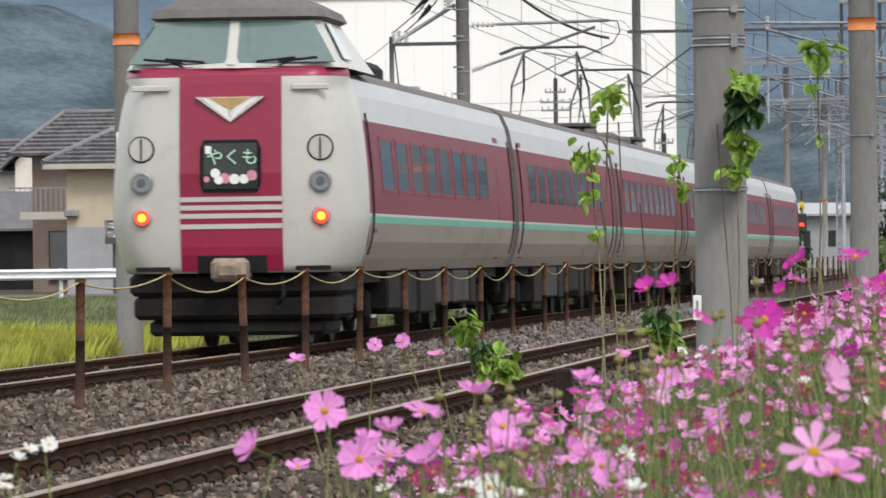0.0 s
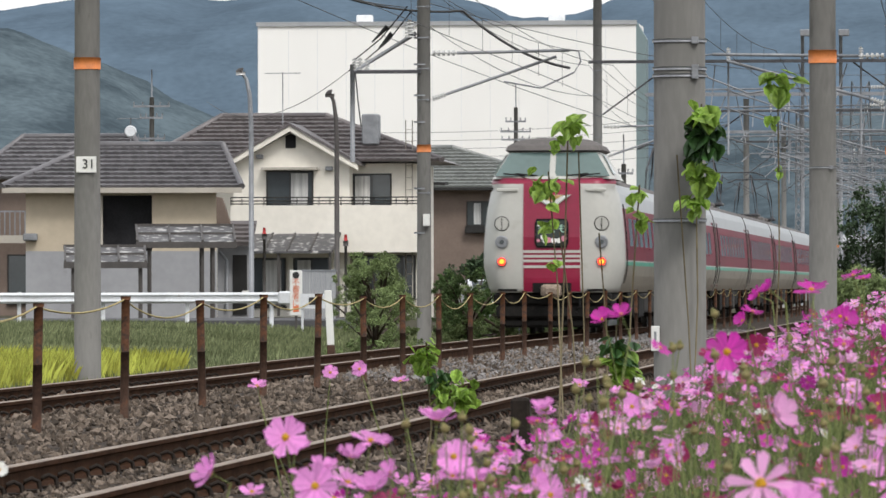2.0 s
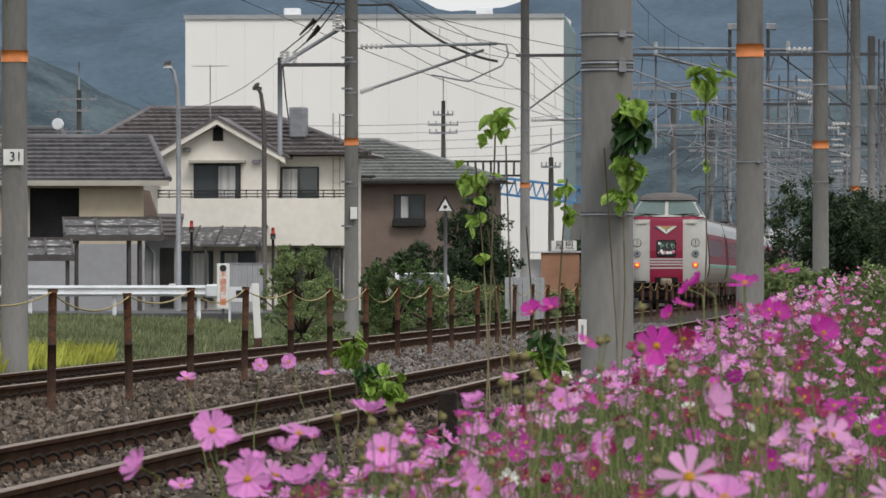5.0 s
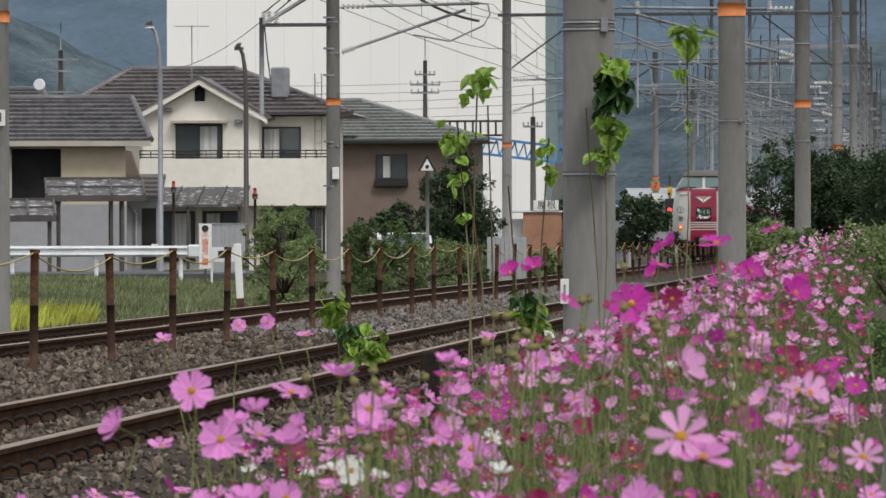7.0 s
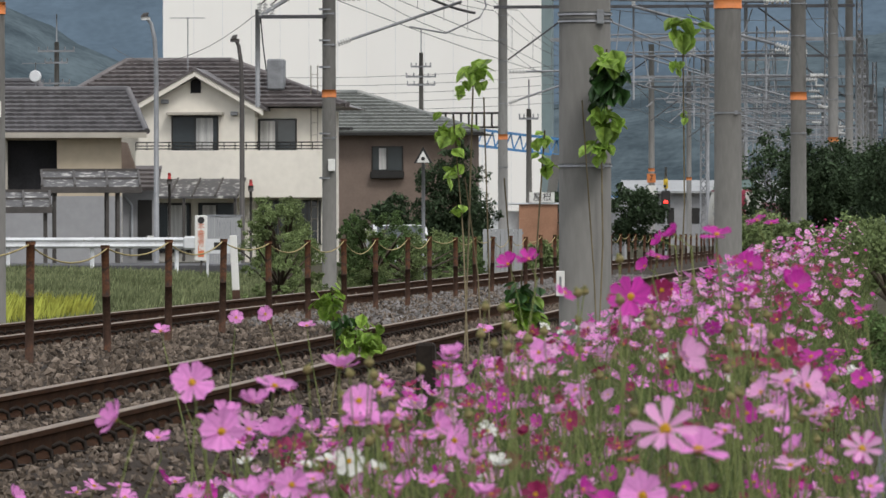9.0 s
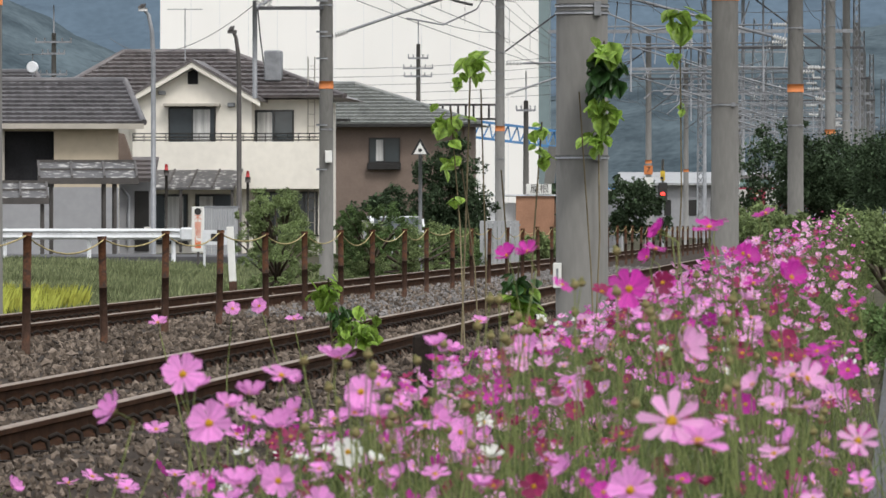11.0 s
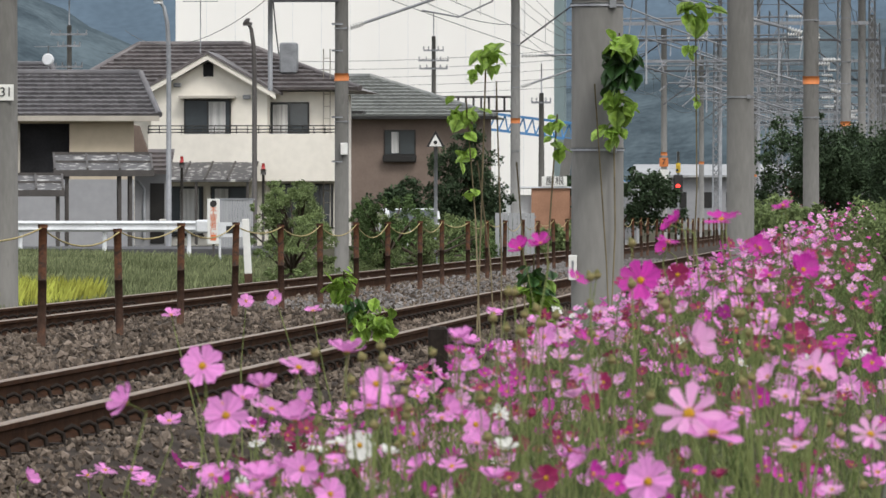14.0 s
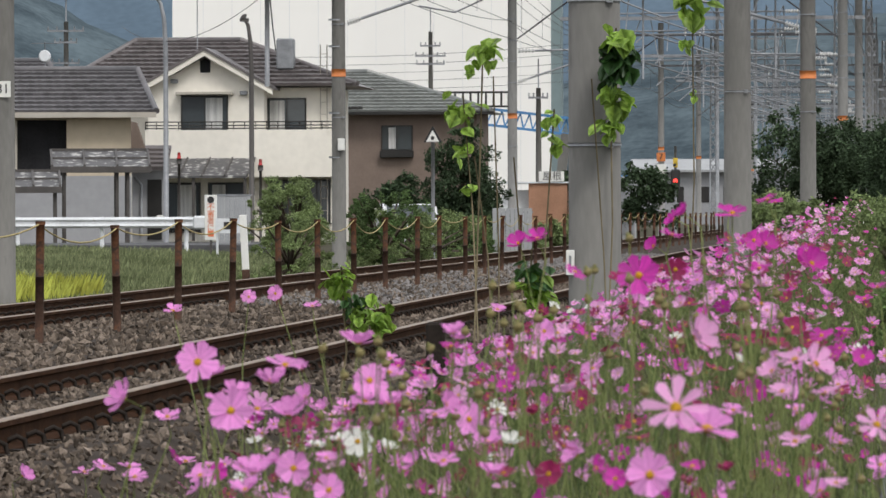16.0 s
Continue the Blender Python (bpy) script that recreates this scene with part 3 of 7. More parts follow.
def side_panel(s, y0, y1, z0, z1, off, thick=0.02, steps=3):
    """A thin panel that follows the bowed side of the body, proud of it by off."""
    bm = bmesh.new()
    zs = [z0 + (z1 - z0) * i / steps for i in range(steps + 1)]
    outer = [[bm.verts.new((s * (half_width(z) + off), y, z)) for z in zs] for y in (y0, y1)]
    inner = [[bm.verts.new((s * (half_width(z) + off - thick), y, z)) for z in zs] for y in (y0, y1)]
    for i in range(steps):
        bm.faces.new((outer[0][i], outer[1][i], outer[1][i + 1], outer[0][i + 1]))
        for k in (0, 1):
            bm.faces.new((outer[k][i], outer[k][i + 1], inner[k][i + 1], inner[k][i]))
    bm.faces.new((outer[0][0], inner[0][0], inner[1][0], outer[1][0]))
    bm.faces.new((outer[0][-1], outer[1][-1], inner[1][-1], inner[0][-1]))
    bmesh.ops.recalc_face_normals(bm, faces=bm.faces)
    return bm


def frame_panel(s, y0, y1, z0, z1, w):
    bm = side_panel(s, y0 - w, y1 + w, z1, z1 + w, 0.008, 0.03, 1)
    for a in ((y0 - w, y1 + w, z0 - w, z0), (y0 - w, y0, z0, z1), (y1, y1 + w, z0, z1)):
        b2 = side_panel(s, *a, 0.008, 0.03, 2)
        me = bpy.data.meshes.new("tmp")
        b2.to_mesh(me)
        b2.free()
        bm.from_mesh(me)
        bpy.data.meshes.remove(me)
    return bm


def bogie(car, y):
    b = part("bogie", boxed(-1.0, 1.0, y - 1.7, y + 1.7, 0.42, 0.72, 0.05), "under", car)
    for dy in (-1.05, 1.05):
        for s in (-1, 1):
            bm = tubed([(s * 0.50, y + dy, 0.43), (s * 0.62, y + dy, 0.43)], 0.43, 20)
            part("wheel", bm, "under_grey", car, "steel wheel")
            part("axle_box", boxed(s * 0.95 - 0.14, s * 0.95 + 0.14, y + dy - 0.2, y + dy + 0.2, 0.28, 0.62, 0.04), "under", car)
        part("axle", tubed([(-0.62, y + dy, 0.43), (0.62, y + dy, 0.43)], 0.08, 8), "under", car)


def pantograph(car, y):
    zt = 4.95
    part("pantograph_base", boxed(-0.8, 0.8, y - 0.9, y + 0.9, 3.42, 3.5, 0.02), "steel_dark", car, "grey pantograph base on insulators")
    for s in (-1, 1):
        for d in (-1, 1):
            part("pantograph_arm", tubed([(s * 0.7, y + d * 0.8, 3.5), (s * 0.62, y + d * 1.35, 4.2), (s * 0.5, y, zt - 0.1)], 0.024, 6), "steel_dark", car)
        part("pantograph_arm", tubed([(s * 0.62, y - 1.3, 4.18), (-s * 0.5, y - 0.1, zt - 0.15)], 0.012, 5), "steel_dark", car)
        part("insulator", insulator(bmesh.new(), (s * 0.6, y, 3.3), (s * 0.6, y, 3.46), 0.1, 3), "insulator", car)
    for d in (-0.18, 0.18):
        part("contact_strip", tubed([(-0.95, y + d, zt - 0.12), (-0.65, y + d, zt), (0.65, y + d, zt), (0.95, y + d, zt - 0.12)], 0.022, 6), "steel_dark", car)


def window_rows(car, first, count, pitch=1.78, w=1.28):
    for s in (-1, 1):
        for i in range(count):
            y = first + i * pitch
            part("window", side_panel(s, y, y + w, 1.83, 2.41, 0.004, 0.02), "side_glass", car, "dark tinted train window")
            if s > 0:
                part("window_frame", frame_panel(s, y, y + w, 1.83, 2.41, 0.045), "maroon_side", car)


def underfloor(car, r):
    y = 4.6
    while y < 16.0:
        ln = r.uniform(0.8, 2.2)
        z0 = r.uniform(0.28, 0.45)
        for s in (-1, 1):
            part("equipment_box", boxed(s * 0.95 - 0.35, s * 0.95 + 0.35, y, y + ln, z0, 0.84, 0.03), r.choice(["under", "under", "under_grey"]), car)
        y += ln + r.uniform(0.15, 0.5)
    # dark block added to close the view through under the floor
    part("gap_filler", boxed(-0.75, 0.75, 1.2, CAR_LEN - 0.6, 0.3, 0.73), "under", car)
    part("floor_beam", boxed(-1.2, 1.2, 0.6, CAR_LEN - 0.6, 0.72, 0.857), "under", car)


def handrail(car, s, y):
    """The dark rubber-edged seam beside a door, bent with the side of the body."""
    pts = [(s * (half_width(z) + 0.015), y + 0.25 * max(0.0, 1.5 - z) * -s * s, z) for z in (1.05, 1.2, 1.4, 1.6, 1.9, 2.2, 2.55, 2.7)]
    part("door_seam", tubed(pts, 0.012, 5), "rubber", car)


def build_car(label, pantos=(), vents=True, r=None):
    car = thing("train_car", label, "train car", "cars of the train")
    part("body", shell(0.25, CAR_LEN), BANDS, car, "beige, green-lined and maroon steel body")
    window_rows(car, 2.35, 9)
    for s in (-1, 1):
        for y in (0.9, CAR_LEN - 1.6):
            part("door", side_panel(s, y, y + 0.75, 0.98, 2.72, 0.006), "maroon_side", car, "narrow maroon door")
        handrail(car, s, 0.82)
        handrail(car, s, CAR_LEN - 0.77)
    part("gangway", boxed(-0.7, 0.7, -0.1, 0.24, 0.95, 3.1, 0.05), "rubber", car)
    bogie(car, 3.2)
    bogie(car, CAR_LEN - 3.2)
    underfloor(car, r)
    for y in pantos:
        pantograph(car, y)
    if vents:
        for y in (5.5, 11.5, 16.0):
            part("roof_unit", boxed(-0.6, 0.6, y, y + 1.6, 3.28, 3.5, 0.06), "roof_grey", car)
    return car


# the rounded driving end
def nose_w(z):
    return half_width(min(z, 3.1)) if z < 3.1 else float(np.interp(z, [3.1, 3.22, 3.75], [1.30, 1.27, 0.95]))


def nose_y(x, z):
    """How far back the end's skin lies at (x, z)."""
    w = nose_w(z)
    back = float(np.interp(z, [0.86, 1.1, 2.0, 3.1, 3.22, 3.75], [0.10, 0.04, 0.0, 0.10, 0.16, 0.62]))
    u = min(1.0, abs(x) / w)
    return back + 0.05 * u ** 2 + 0.55 * max(0.0, (u - 0.72) / 0.28) ** 2.2


def nose_patch(x0, x1, z0, z1, off, nx=6, nz=6, thick=0.03, curve=None):
    bm = bmesh.new()
    g = []
    for j in range(nz + 1):
        z = z0 + (z1 - z0) * j / nz
        row = []
        for i in range(nx + 1):
            x = x0 + (x1 - x0) * i / nx
            if curve:
                x = curve(x, z)
            row.append(bm.verts.new((x, nose_y(x, z) - off, z)))
        g.append(row)
    for j in range(nz):
        for i in range(nx):
            bm.faces.new((g[j][i], g[j][i + 1], g[j + 1][i + 1], g[j + 1][i]))
    r = bmesh.ops.extrude_face_region(bm, geom=bm.faces[:])
    bmesh.ops.translate(bm, verts=[v for v in r["geom"] if isinstance(v, bmesh.types.BMVert)], vec=(0, thick, 0))
    bmesh.ops.recalc_face_normals(bm, faces=bm.faces)
    return bm


def round_corner(x, z):
    """Pulls the top and bottom rows of the sign's frame in, so that its corners are rounded."""
    d = min(z - 1.78, 2.38 - z)
    return x * (0.88 if d < 0.01 else 1.0)


def disc_on_nose(x, z, r, off, depth=0.04, sides=24):
    y = nose_y(x, z) - off
    return tubed([(x, y, z), (x, y + depth, z)], r, sides)


def ring_on_nose(x, z, r, t, off):
    bm = bmesh.new()
    n = 28
    for a in range(n):
        u, v = 2 * math.pi * a / n, 2 * math.pi * (a + 1) / n
        y = nose_y(x, z) - off
        q = [(x + math.cos(w) * k, yy, z + math.sin(w) * k) for w, k, yy in ((u, r, y), (v, r, y), (v, r + t, y + 0.015), (u, r + t, y + 0.015))]
        bm.faces.new([bm.verts.new(p) for p in q])
    bmesh.ops.remove_doubles(bm, verts=bm.verts, dist=1e-5)
    return bm


def build_end_car(r):
    car = thing("train_car", "rear driving car with maroon and pale grey end, lamps lit", "train car", "cars of the train")
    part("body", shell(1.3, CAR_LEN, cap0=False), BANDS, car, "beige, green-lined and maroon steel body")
    # skin of the end up to the sill of the windscreen
    bm = bmesh.new()
    zs = [0.86, 0.95, 1.1, 1.42, 1.5, 1.53, 1.8, 2.1, 2.42, 2.61, 2.9, 3.02, 3.1, 3.22]
    us = [-1, -0.985, -0.95, -0.9, -0.84, -0.76, -0.66, -0.5, -0.25, 0, 0.25, 0.5, 0.66, 0.76, 0.84, 0.9, 0.95, 0.985, 1]
    grid = []
    for z in zs:
        w = nose_w(z)
        row = [bm.verts.new((-half_width(min(z, 3.1)), 1.31, z))] + [bm.verts.new((u * w, nose_y(u * w, z), z)) for u in us] + [bm.verts.new((half_width(min(z, 3.1)), 1.31, z))]
        grid.append(row)
    for j in range(len(zs) - 1):
        for i in range(len(grid[0]) - 1):
            f = bm.faces.new((grid[j][i], grid[j][i + 1], grid[j + 1][i + 1], grid[j + 1][i]))
            f.material_index = 1 if zs[j] >= 3.1 else 0
            f.smooth = True
    bm.faces.new(grid[0][::-1])
    bm.faces.new(grid[-1]).material_index = 1
    bmesh.ops.recalc_face_normals(bm, faces=bm.faces)
    part("end_skin", bm, ["body", "maroon"], car, "pale grey rounded end with a maroon sill")
    # raised cab
    bm = bmesh.new()
    rings = []
    for z, w, f0, b0 in ((3.2, 1.27, 0.18, 3.6), (3.5, 1.10, 0.42, 3.2), (3.76, 0.95, 0.64, 2.9), (3.80, 1.02, 0.54, 3.0), (3.90, 0.97, 0.62, 2.9), (4.02, 0.74, 0.86, 2.6), (4.07, 0.36, 1.1, 2.2)):
        ring = []
        for u, v in ((-1, 1), (-1, 0.12), (-0.93, 0.03), (-0.6, 0.0), (0, -0.02), (0.6, 0.0), (0.93, 0.03), (1, 0.12), (1, 1)):
            ring.append(bm.verts.new((u * w, f0 + (b0 - f0) * v, z)))
        rings.append(ring)
    for j, (a, b) in enumerate(zip(rings, rings[1:])):
        for i in range(len(a)):
            f = bm.faces.new((a[i], a[(i + 1) % len(a)], b[(i + 1) % len(b)], b[i]))
            f.material_index = 0 if j < 2 else 1
    bm.faces.new(rings[-1]).material_index = 1
    bmesh.ops.recalc_face_normals(bm, faces=bm.faces)
    part("cab", bm, ["body", "roof_grey"], car, "raised cab with a dark grey roof")

    def glass(name, quad, material, off=(0, -0.02, 0.01)):
        b = bmesh.new()
        vs = [b.verts.new(Vector(p) + Vector(off)) for p in quad]
        b.faces.new(vs)
        ex = bmesh.ops.extrude_face_region(b, geom=b.faces[:])
        bmesh.ops.translate(b, verts=[v for v in ex["geom"] if isinstance(v, bmesh.types.BMVert)], vec=-Vector(off) * 0.6)
        bmesh.ops.recalc_face_normals(b, faces=b.faces)
        return part(name, b, material, car)
    for s in (-1, 1):
        w = glass("windscreen", [(s * 0.06, 0.205, 3.25), (s * 1.19, 0.235, 3.25), (s * 0.895, 0.65, 3.74), (s * 0.06, 0.61, 3.74)], "cab_glass", (0, -0.035, 0.012))
        tagged(w, "greenish cab windscreen half")
        glass("side_window", [(s * 1.225, 0.62, 3.3), (s * 1.225, 1.5, 3.3), (s * 0.985, 1.45, 3.72), (s * 0.985, 1.0, 3.72)], "cab_glass", (s * 0.02, 0, 0.01))
        bmw = bmesh.new()
        for xa, xb in ((0.3, 0.75), (0.55, 1.0)):
            tube(bmw, [(s * xa, 0.10, 3.27), (s * xb, 0.10, 3.31)], 0.016, 5)
        tube(bmw, [(s * 0.55, 0.12, 3.22), (s * 0.75, 0.10, 3.30)], 0.013, 5)
        part("wiper", bmw, "rubber", car)
    part("pillar", nose_patch(-0.045, 0.045, 3.24, 3.74, 0.05, 1, 3), "body", car)
    # maroon middle, four pale stripes
    part("maroon_panel", nose_patch(-0.585, 0.585, 0.88, 3.12, 0.016, 8, 24), "maroon", car, "maroon middle panel")
    for z in (1.675, 1.58, 1.485, 1.365):
        part("stripe", nose_patch(-0.585, 0.585, z, z + 0.055, 0.026, 8, 1), "body", car, "pale stripe")
    bs = bmesh.new()
    yb = nose_y(0, 2.7) - 0.05
    for tri, mi in ((((-0.40, 2.87), (0.40, 2.87), (0.0, 2.58)), 0), (((-0.33, 2.865), (0.0, 2.60), (-0.06, 2.79)), 1), (((0.33, 2.865), (0.06, 2.79), (0.0, 2.60)), 1), (((-0.24, 2.862), (0.24, 2.862), (0.0, 2.72)), 2)):
        d = 0.008 * (1 + mi)
        vs = [bs.verts.new((x, yb - d, z)) for x, z in tri] + [bs.verts.new((x, yb + 0.05, z)) for x, z in tri]
        for q in ((0, 1, 2), (3, 5, 4), (0, 3, 4, 1), (1, 4, 5, 2), (2, 5, 3, 0)):
            bs.faces.new([vs[i] for i in q]).material_index = mi
    bmesh.ops.recalc_face_normals(bs, faces=bs.faces)
    part("badge", bs, ["chrome", "white", "gold"], car, "winged silver and gold triangular badge")
    # head sign
    part("sign_frame", nose_patch(-0.35, 0.35, 1.78, 2.38, 0.036, 6, 6, curve=round_corner), "under", car)
    sb = part("head_sign", nose_patch(-0.305, 0.305, 1.82, 2.34, 0.05, 6, 6), "screen", car, "black head sign with green lettering")
    ys = nose_y(0, 2.1) - 0.075
    tx = bpy.data.curves.new("head_sign_text", 'FONT')
    tx.body, tx.size, tx.extrude, tx.align_x = "\u3084\u304f\u3082", 0.20, 0.004, 'CENTER'
    tx.materials.append(M["sign_green"])
    ob = new("sign_text", tx)
    ob.parent, ob.matrix_basis = car, pose(0.03, ys, 2.11, 90, 0, 0)
    tagged(ob, "green lettering on the head sign")
    part("sign_mark", boxed(-0.28, -0.21, ys, ys + 0.01, 2.22, 2.31), "white", car)
    for i, (x, z, rr, mt) in enumerate(((-0.27, 1.93, 0.035, "sign_pink"), (-0.17, 2.0, 0.055, "white"), (-0.06, 1.94, 0.06, "sign_pink"), (0.05, 1.93, 0.06, "white"), (0.16, 1.93, 0.055, "white"), (0.25, 1.97, 0.06, "sign_pink"), (-0.13, 1.92, 0.05, "white"))):
        part("sign_picture", tubed([(x, ys + 0.004 - 0.001 * i, z), (x, ys + 0.012, z)], rr, 12), mt, car)
    for s in (-1, 1):
        x = s * 1.03
        part("lamp_cover", ring_on_nose(x, 2.28, 0.135, 0.02, 0.035), "under_grey", car, "round chrome lamp cover ring")
        part("lamp_disc", disc_on_nose(x, 2.28, 0.13, 0.03), "body", car)
        part("cover_bar", boxed(x - 0.008, x + 0.008, nose_y(x, 2.28) - 0.05, nose_y(x, 2.28) - 0.028, 2.16, 2.40), "under_grey", car)
        part("headlight_ring", ring_on_nose(x, 1.90, 0.105, 0.03, 0.05), "steel", car, "chrome headlight bezel")
        part("headlight", disc_on_nose(x, 1.90, 0.105, 0.035), "steel", car, "unlit round headlight")
        part("headlight_core", disc_on_nose(x, 1.90, 0.05, 0.045), "glass", car)
        part("tail_ring", ring_on_nose(x, 1.50, 0.085, 0.025, 0.05), "steel", car, "chrome tail lamp bezel")
        part("tail_lamp", disc_on_nose(x, 1.50, 0.085, 0.045), "tail", car, "lit red tail lamp")
        part("tail_lamp_core", disc_on_nose(x, 1.50, 0.05, 0.052), "tail_core", car, "glowing orange lamp core")
        yh = nose_y(s * 0.92, 2.98) - 0.06
        part("grab_rail", boxed(s * 0.92 - 0.22, s * 0.92 + 0.22, yh, yh + 0.04, 2.94, 3.01, 0.012), "body", car)
        part("step_slot", boxed(s * 0.92 - 0.2, s * 0.92 + 0.2, nose_y(s * 0.92, 0.92) - 0.012, nose_y(s * 0.92, 0.92) + 0.05, 0.885, 0.935), "under", car)
        handrail(car, s, 1.62)
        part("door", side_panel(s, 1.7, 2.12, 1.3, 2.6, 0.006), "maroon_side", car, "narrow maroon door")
    # black patch on the skin stands for the shaded recess behind the coupler
    part("cutout_shade", nose_patch(-0.40, 0.40, 0.86, 1.06, 0.02, 4, 2), "rubber", car)
    cp = bmesh.new()
    box(cp, -0.2, 0.2, -0.35, 0.3, 0.76, 1.03, 0.05)
    box(cp, -0.12, 0.12, -0.42, -0.3, 0.80, 0.98, 0.04)
    part("coupler", cp, "coupler", car, "rusty cast coupler")
    # black skirt and plough
    for z0, z1, w, y0 in ((0.60, 0.86, 1.22, 0.25), (0.33, 0.60, 1.18, 0.3), (0.14, 0.33, 1.02, 0.42)):
        part("skirt", boxed(-w, w, y0, y0 + 1.6, z0, z1, 0.05), "under", car, "black underframe skirt")
    part("hose", tubed([(0.55, 0.2, 0.82), (0.58, 0.12, 0.6), (0.5, 0.15, 0.45)], 0.03, 6), "rubber", car)
    window_rows(car, 2.8, 8, 1.78, 1.3)
    for s in (-1, 1):
        part("door", side_panel(s, CAR_LEN - 2.6, CAR_LEN - 1.85, 0.98, 2.72, 0.006), "maroon_side", car, "narrow maroon door")
        handrail(car, s, CAR_LEN - 0.35)
    for y in (8.6,):
        part("roof_unit", boxed(-0.5, 0.5, y, y + 3.2, 3.28, 3.58, 0.08), "under", car, "black roof equipment")
    bogie(car, 3.4)
    bogie(car, CAR_LEN - 3.2)
    underfloor(car, r)
    return car


train_rng = random.Random(11)
CARS = [build_end_car(train_rng)]
mid = build_car("beige and maroon middle car with pantographs on its roof", (3.2, 17.6), True, train_rng)
plain = build_car("beige and maroon middle car with green side line", (), False, train_rng)
CARS += [plain, mid, copy_thing(plain, Matrix()), copy_thing(mid, Matrix()), copy_thing(plain, Matrix())]


# ---- vegetation ----
def leaf_cloud(name, blobs, count, size, material, parent=None, seed=1, kind=""):
    """Many small leaves in uneven clumps: blobs are (x, y, z, rx, ry, rz)."""
    r = random.Random(seed)
    vol = [b[3] * b[4] * b[5] for b in blobs]
    V, Fc = [], []
    subs = []
    for b in r.choices(blobs, vol, k=max(14, count // 70)):
        while True:
            p = Vector((r.uniform(-1, 1), r.uniform(-1, 1), r.uniform(-1, 1)))
            if 0.25 < p.length < 1:
                break
        subs.append((Vector((b[0] + p.x * b[3], b[1] + p.y * b[4], b[2] + p.z * b[5])), 0.32 * min(b[3:]) * r.uniform(0.5, 1.4)))
    for _ in range(count):
        c, rad = r.choice(subs)
        d = Vector((r.gauss(0, 1), r.gauss(0, 1), r.gauss(0, 0.8))).normalized() * rad * r.random() ** 0.4
        o = c + d
        e = Euler((r.uniform(-1.1, 1.1), r.uniform(-1.1, 1.1), r.uniform(0, 6.3))).to_matrix()
        s = size * r.uniform(0.6, 1.5)
        k = len(V)
        for q in ((0, 0, 0), (0.5, -0.32, 0.05), (1, 0, -0.1), (0.5, 0.32, 0.05)):
            V.append(tuple(o + e @ (Vector(q) * s)))
        Fc.append((k, k + 1, k + 2, k + 3))
    return from_arrays(name, V, Fc, material, parent, kind)


def build_bush(label, x, y, base, blobs, count, size, material, seed, category="bush", name="bush"):
    t = thing(name, label, category, at=pose(x, y, base))
    r = random.Random(seed)
    top = max(b[2] for b in blobs)
    bm = bmesh.new()
    tube(bm, [(0, 0, -0.1), (0.05, 0.02, top * 0.4), (0.02, 0, top * 0.85)], 0.04 + 0.02 * top, 7, taper=0.02)
    for b in blobs:
        tube(bm, [(0.03, 0, top * 0.25), (b[0] * 0.5, b[1] * 0.5, b[2] * 0.7), (b[0], b[1], b[2])], 0.03 + 0.008 * top, 5, taper=0.01)
    part("trunk", bm, "bark", t)
    leaf_cloud("crown", blobs, count, size, material, t, seed)
    return t


def around(n, rx, ry, z0, z1, br, seed):
    r = random.Random(seed)
    return [(r.uniform(-rx, rx), r.uniform(-ry, ry), r.uniform(z0, z1), br * r.uniform(0.7, 1.3), br * r.uniform(0.7, 1.3), br * r.uniform(0.6, 1.1)) for _ in range(n)]


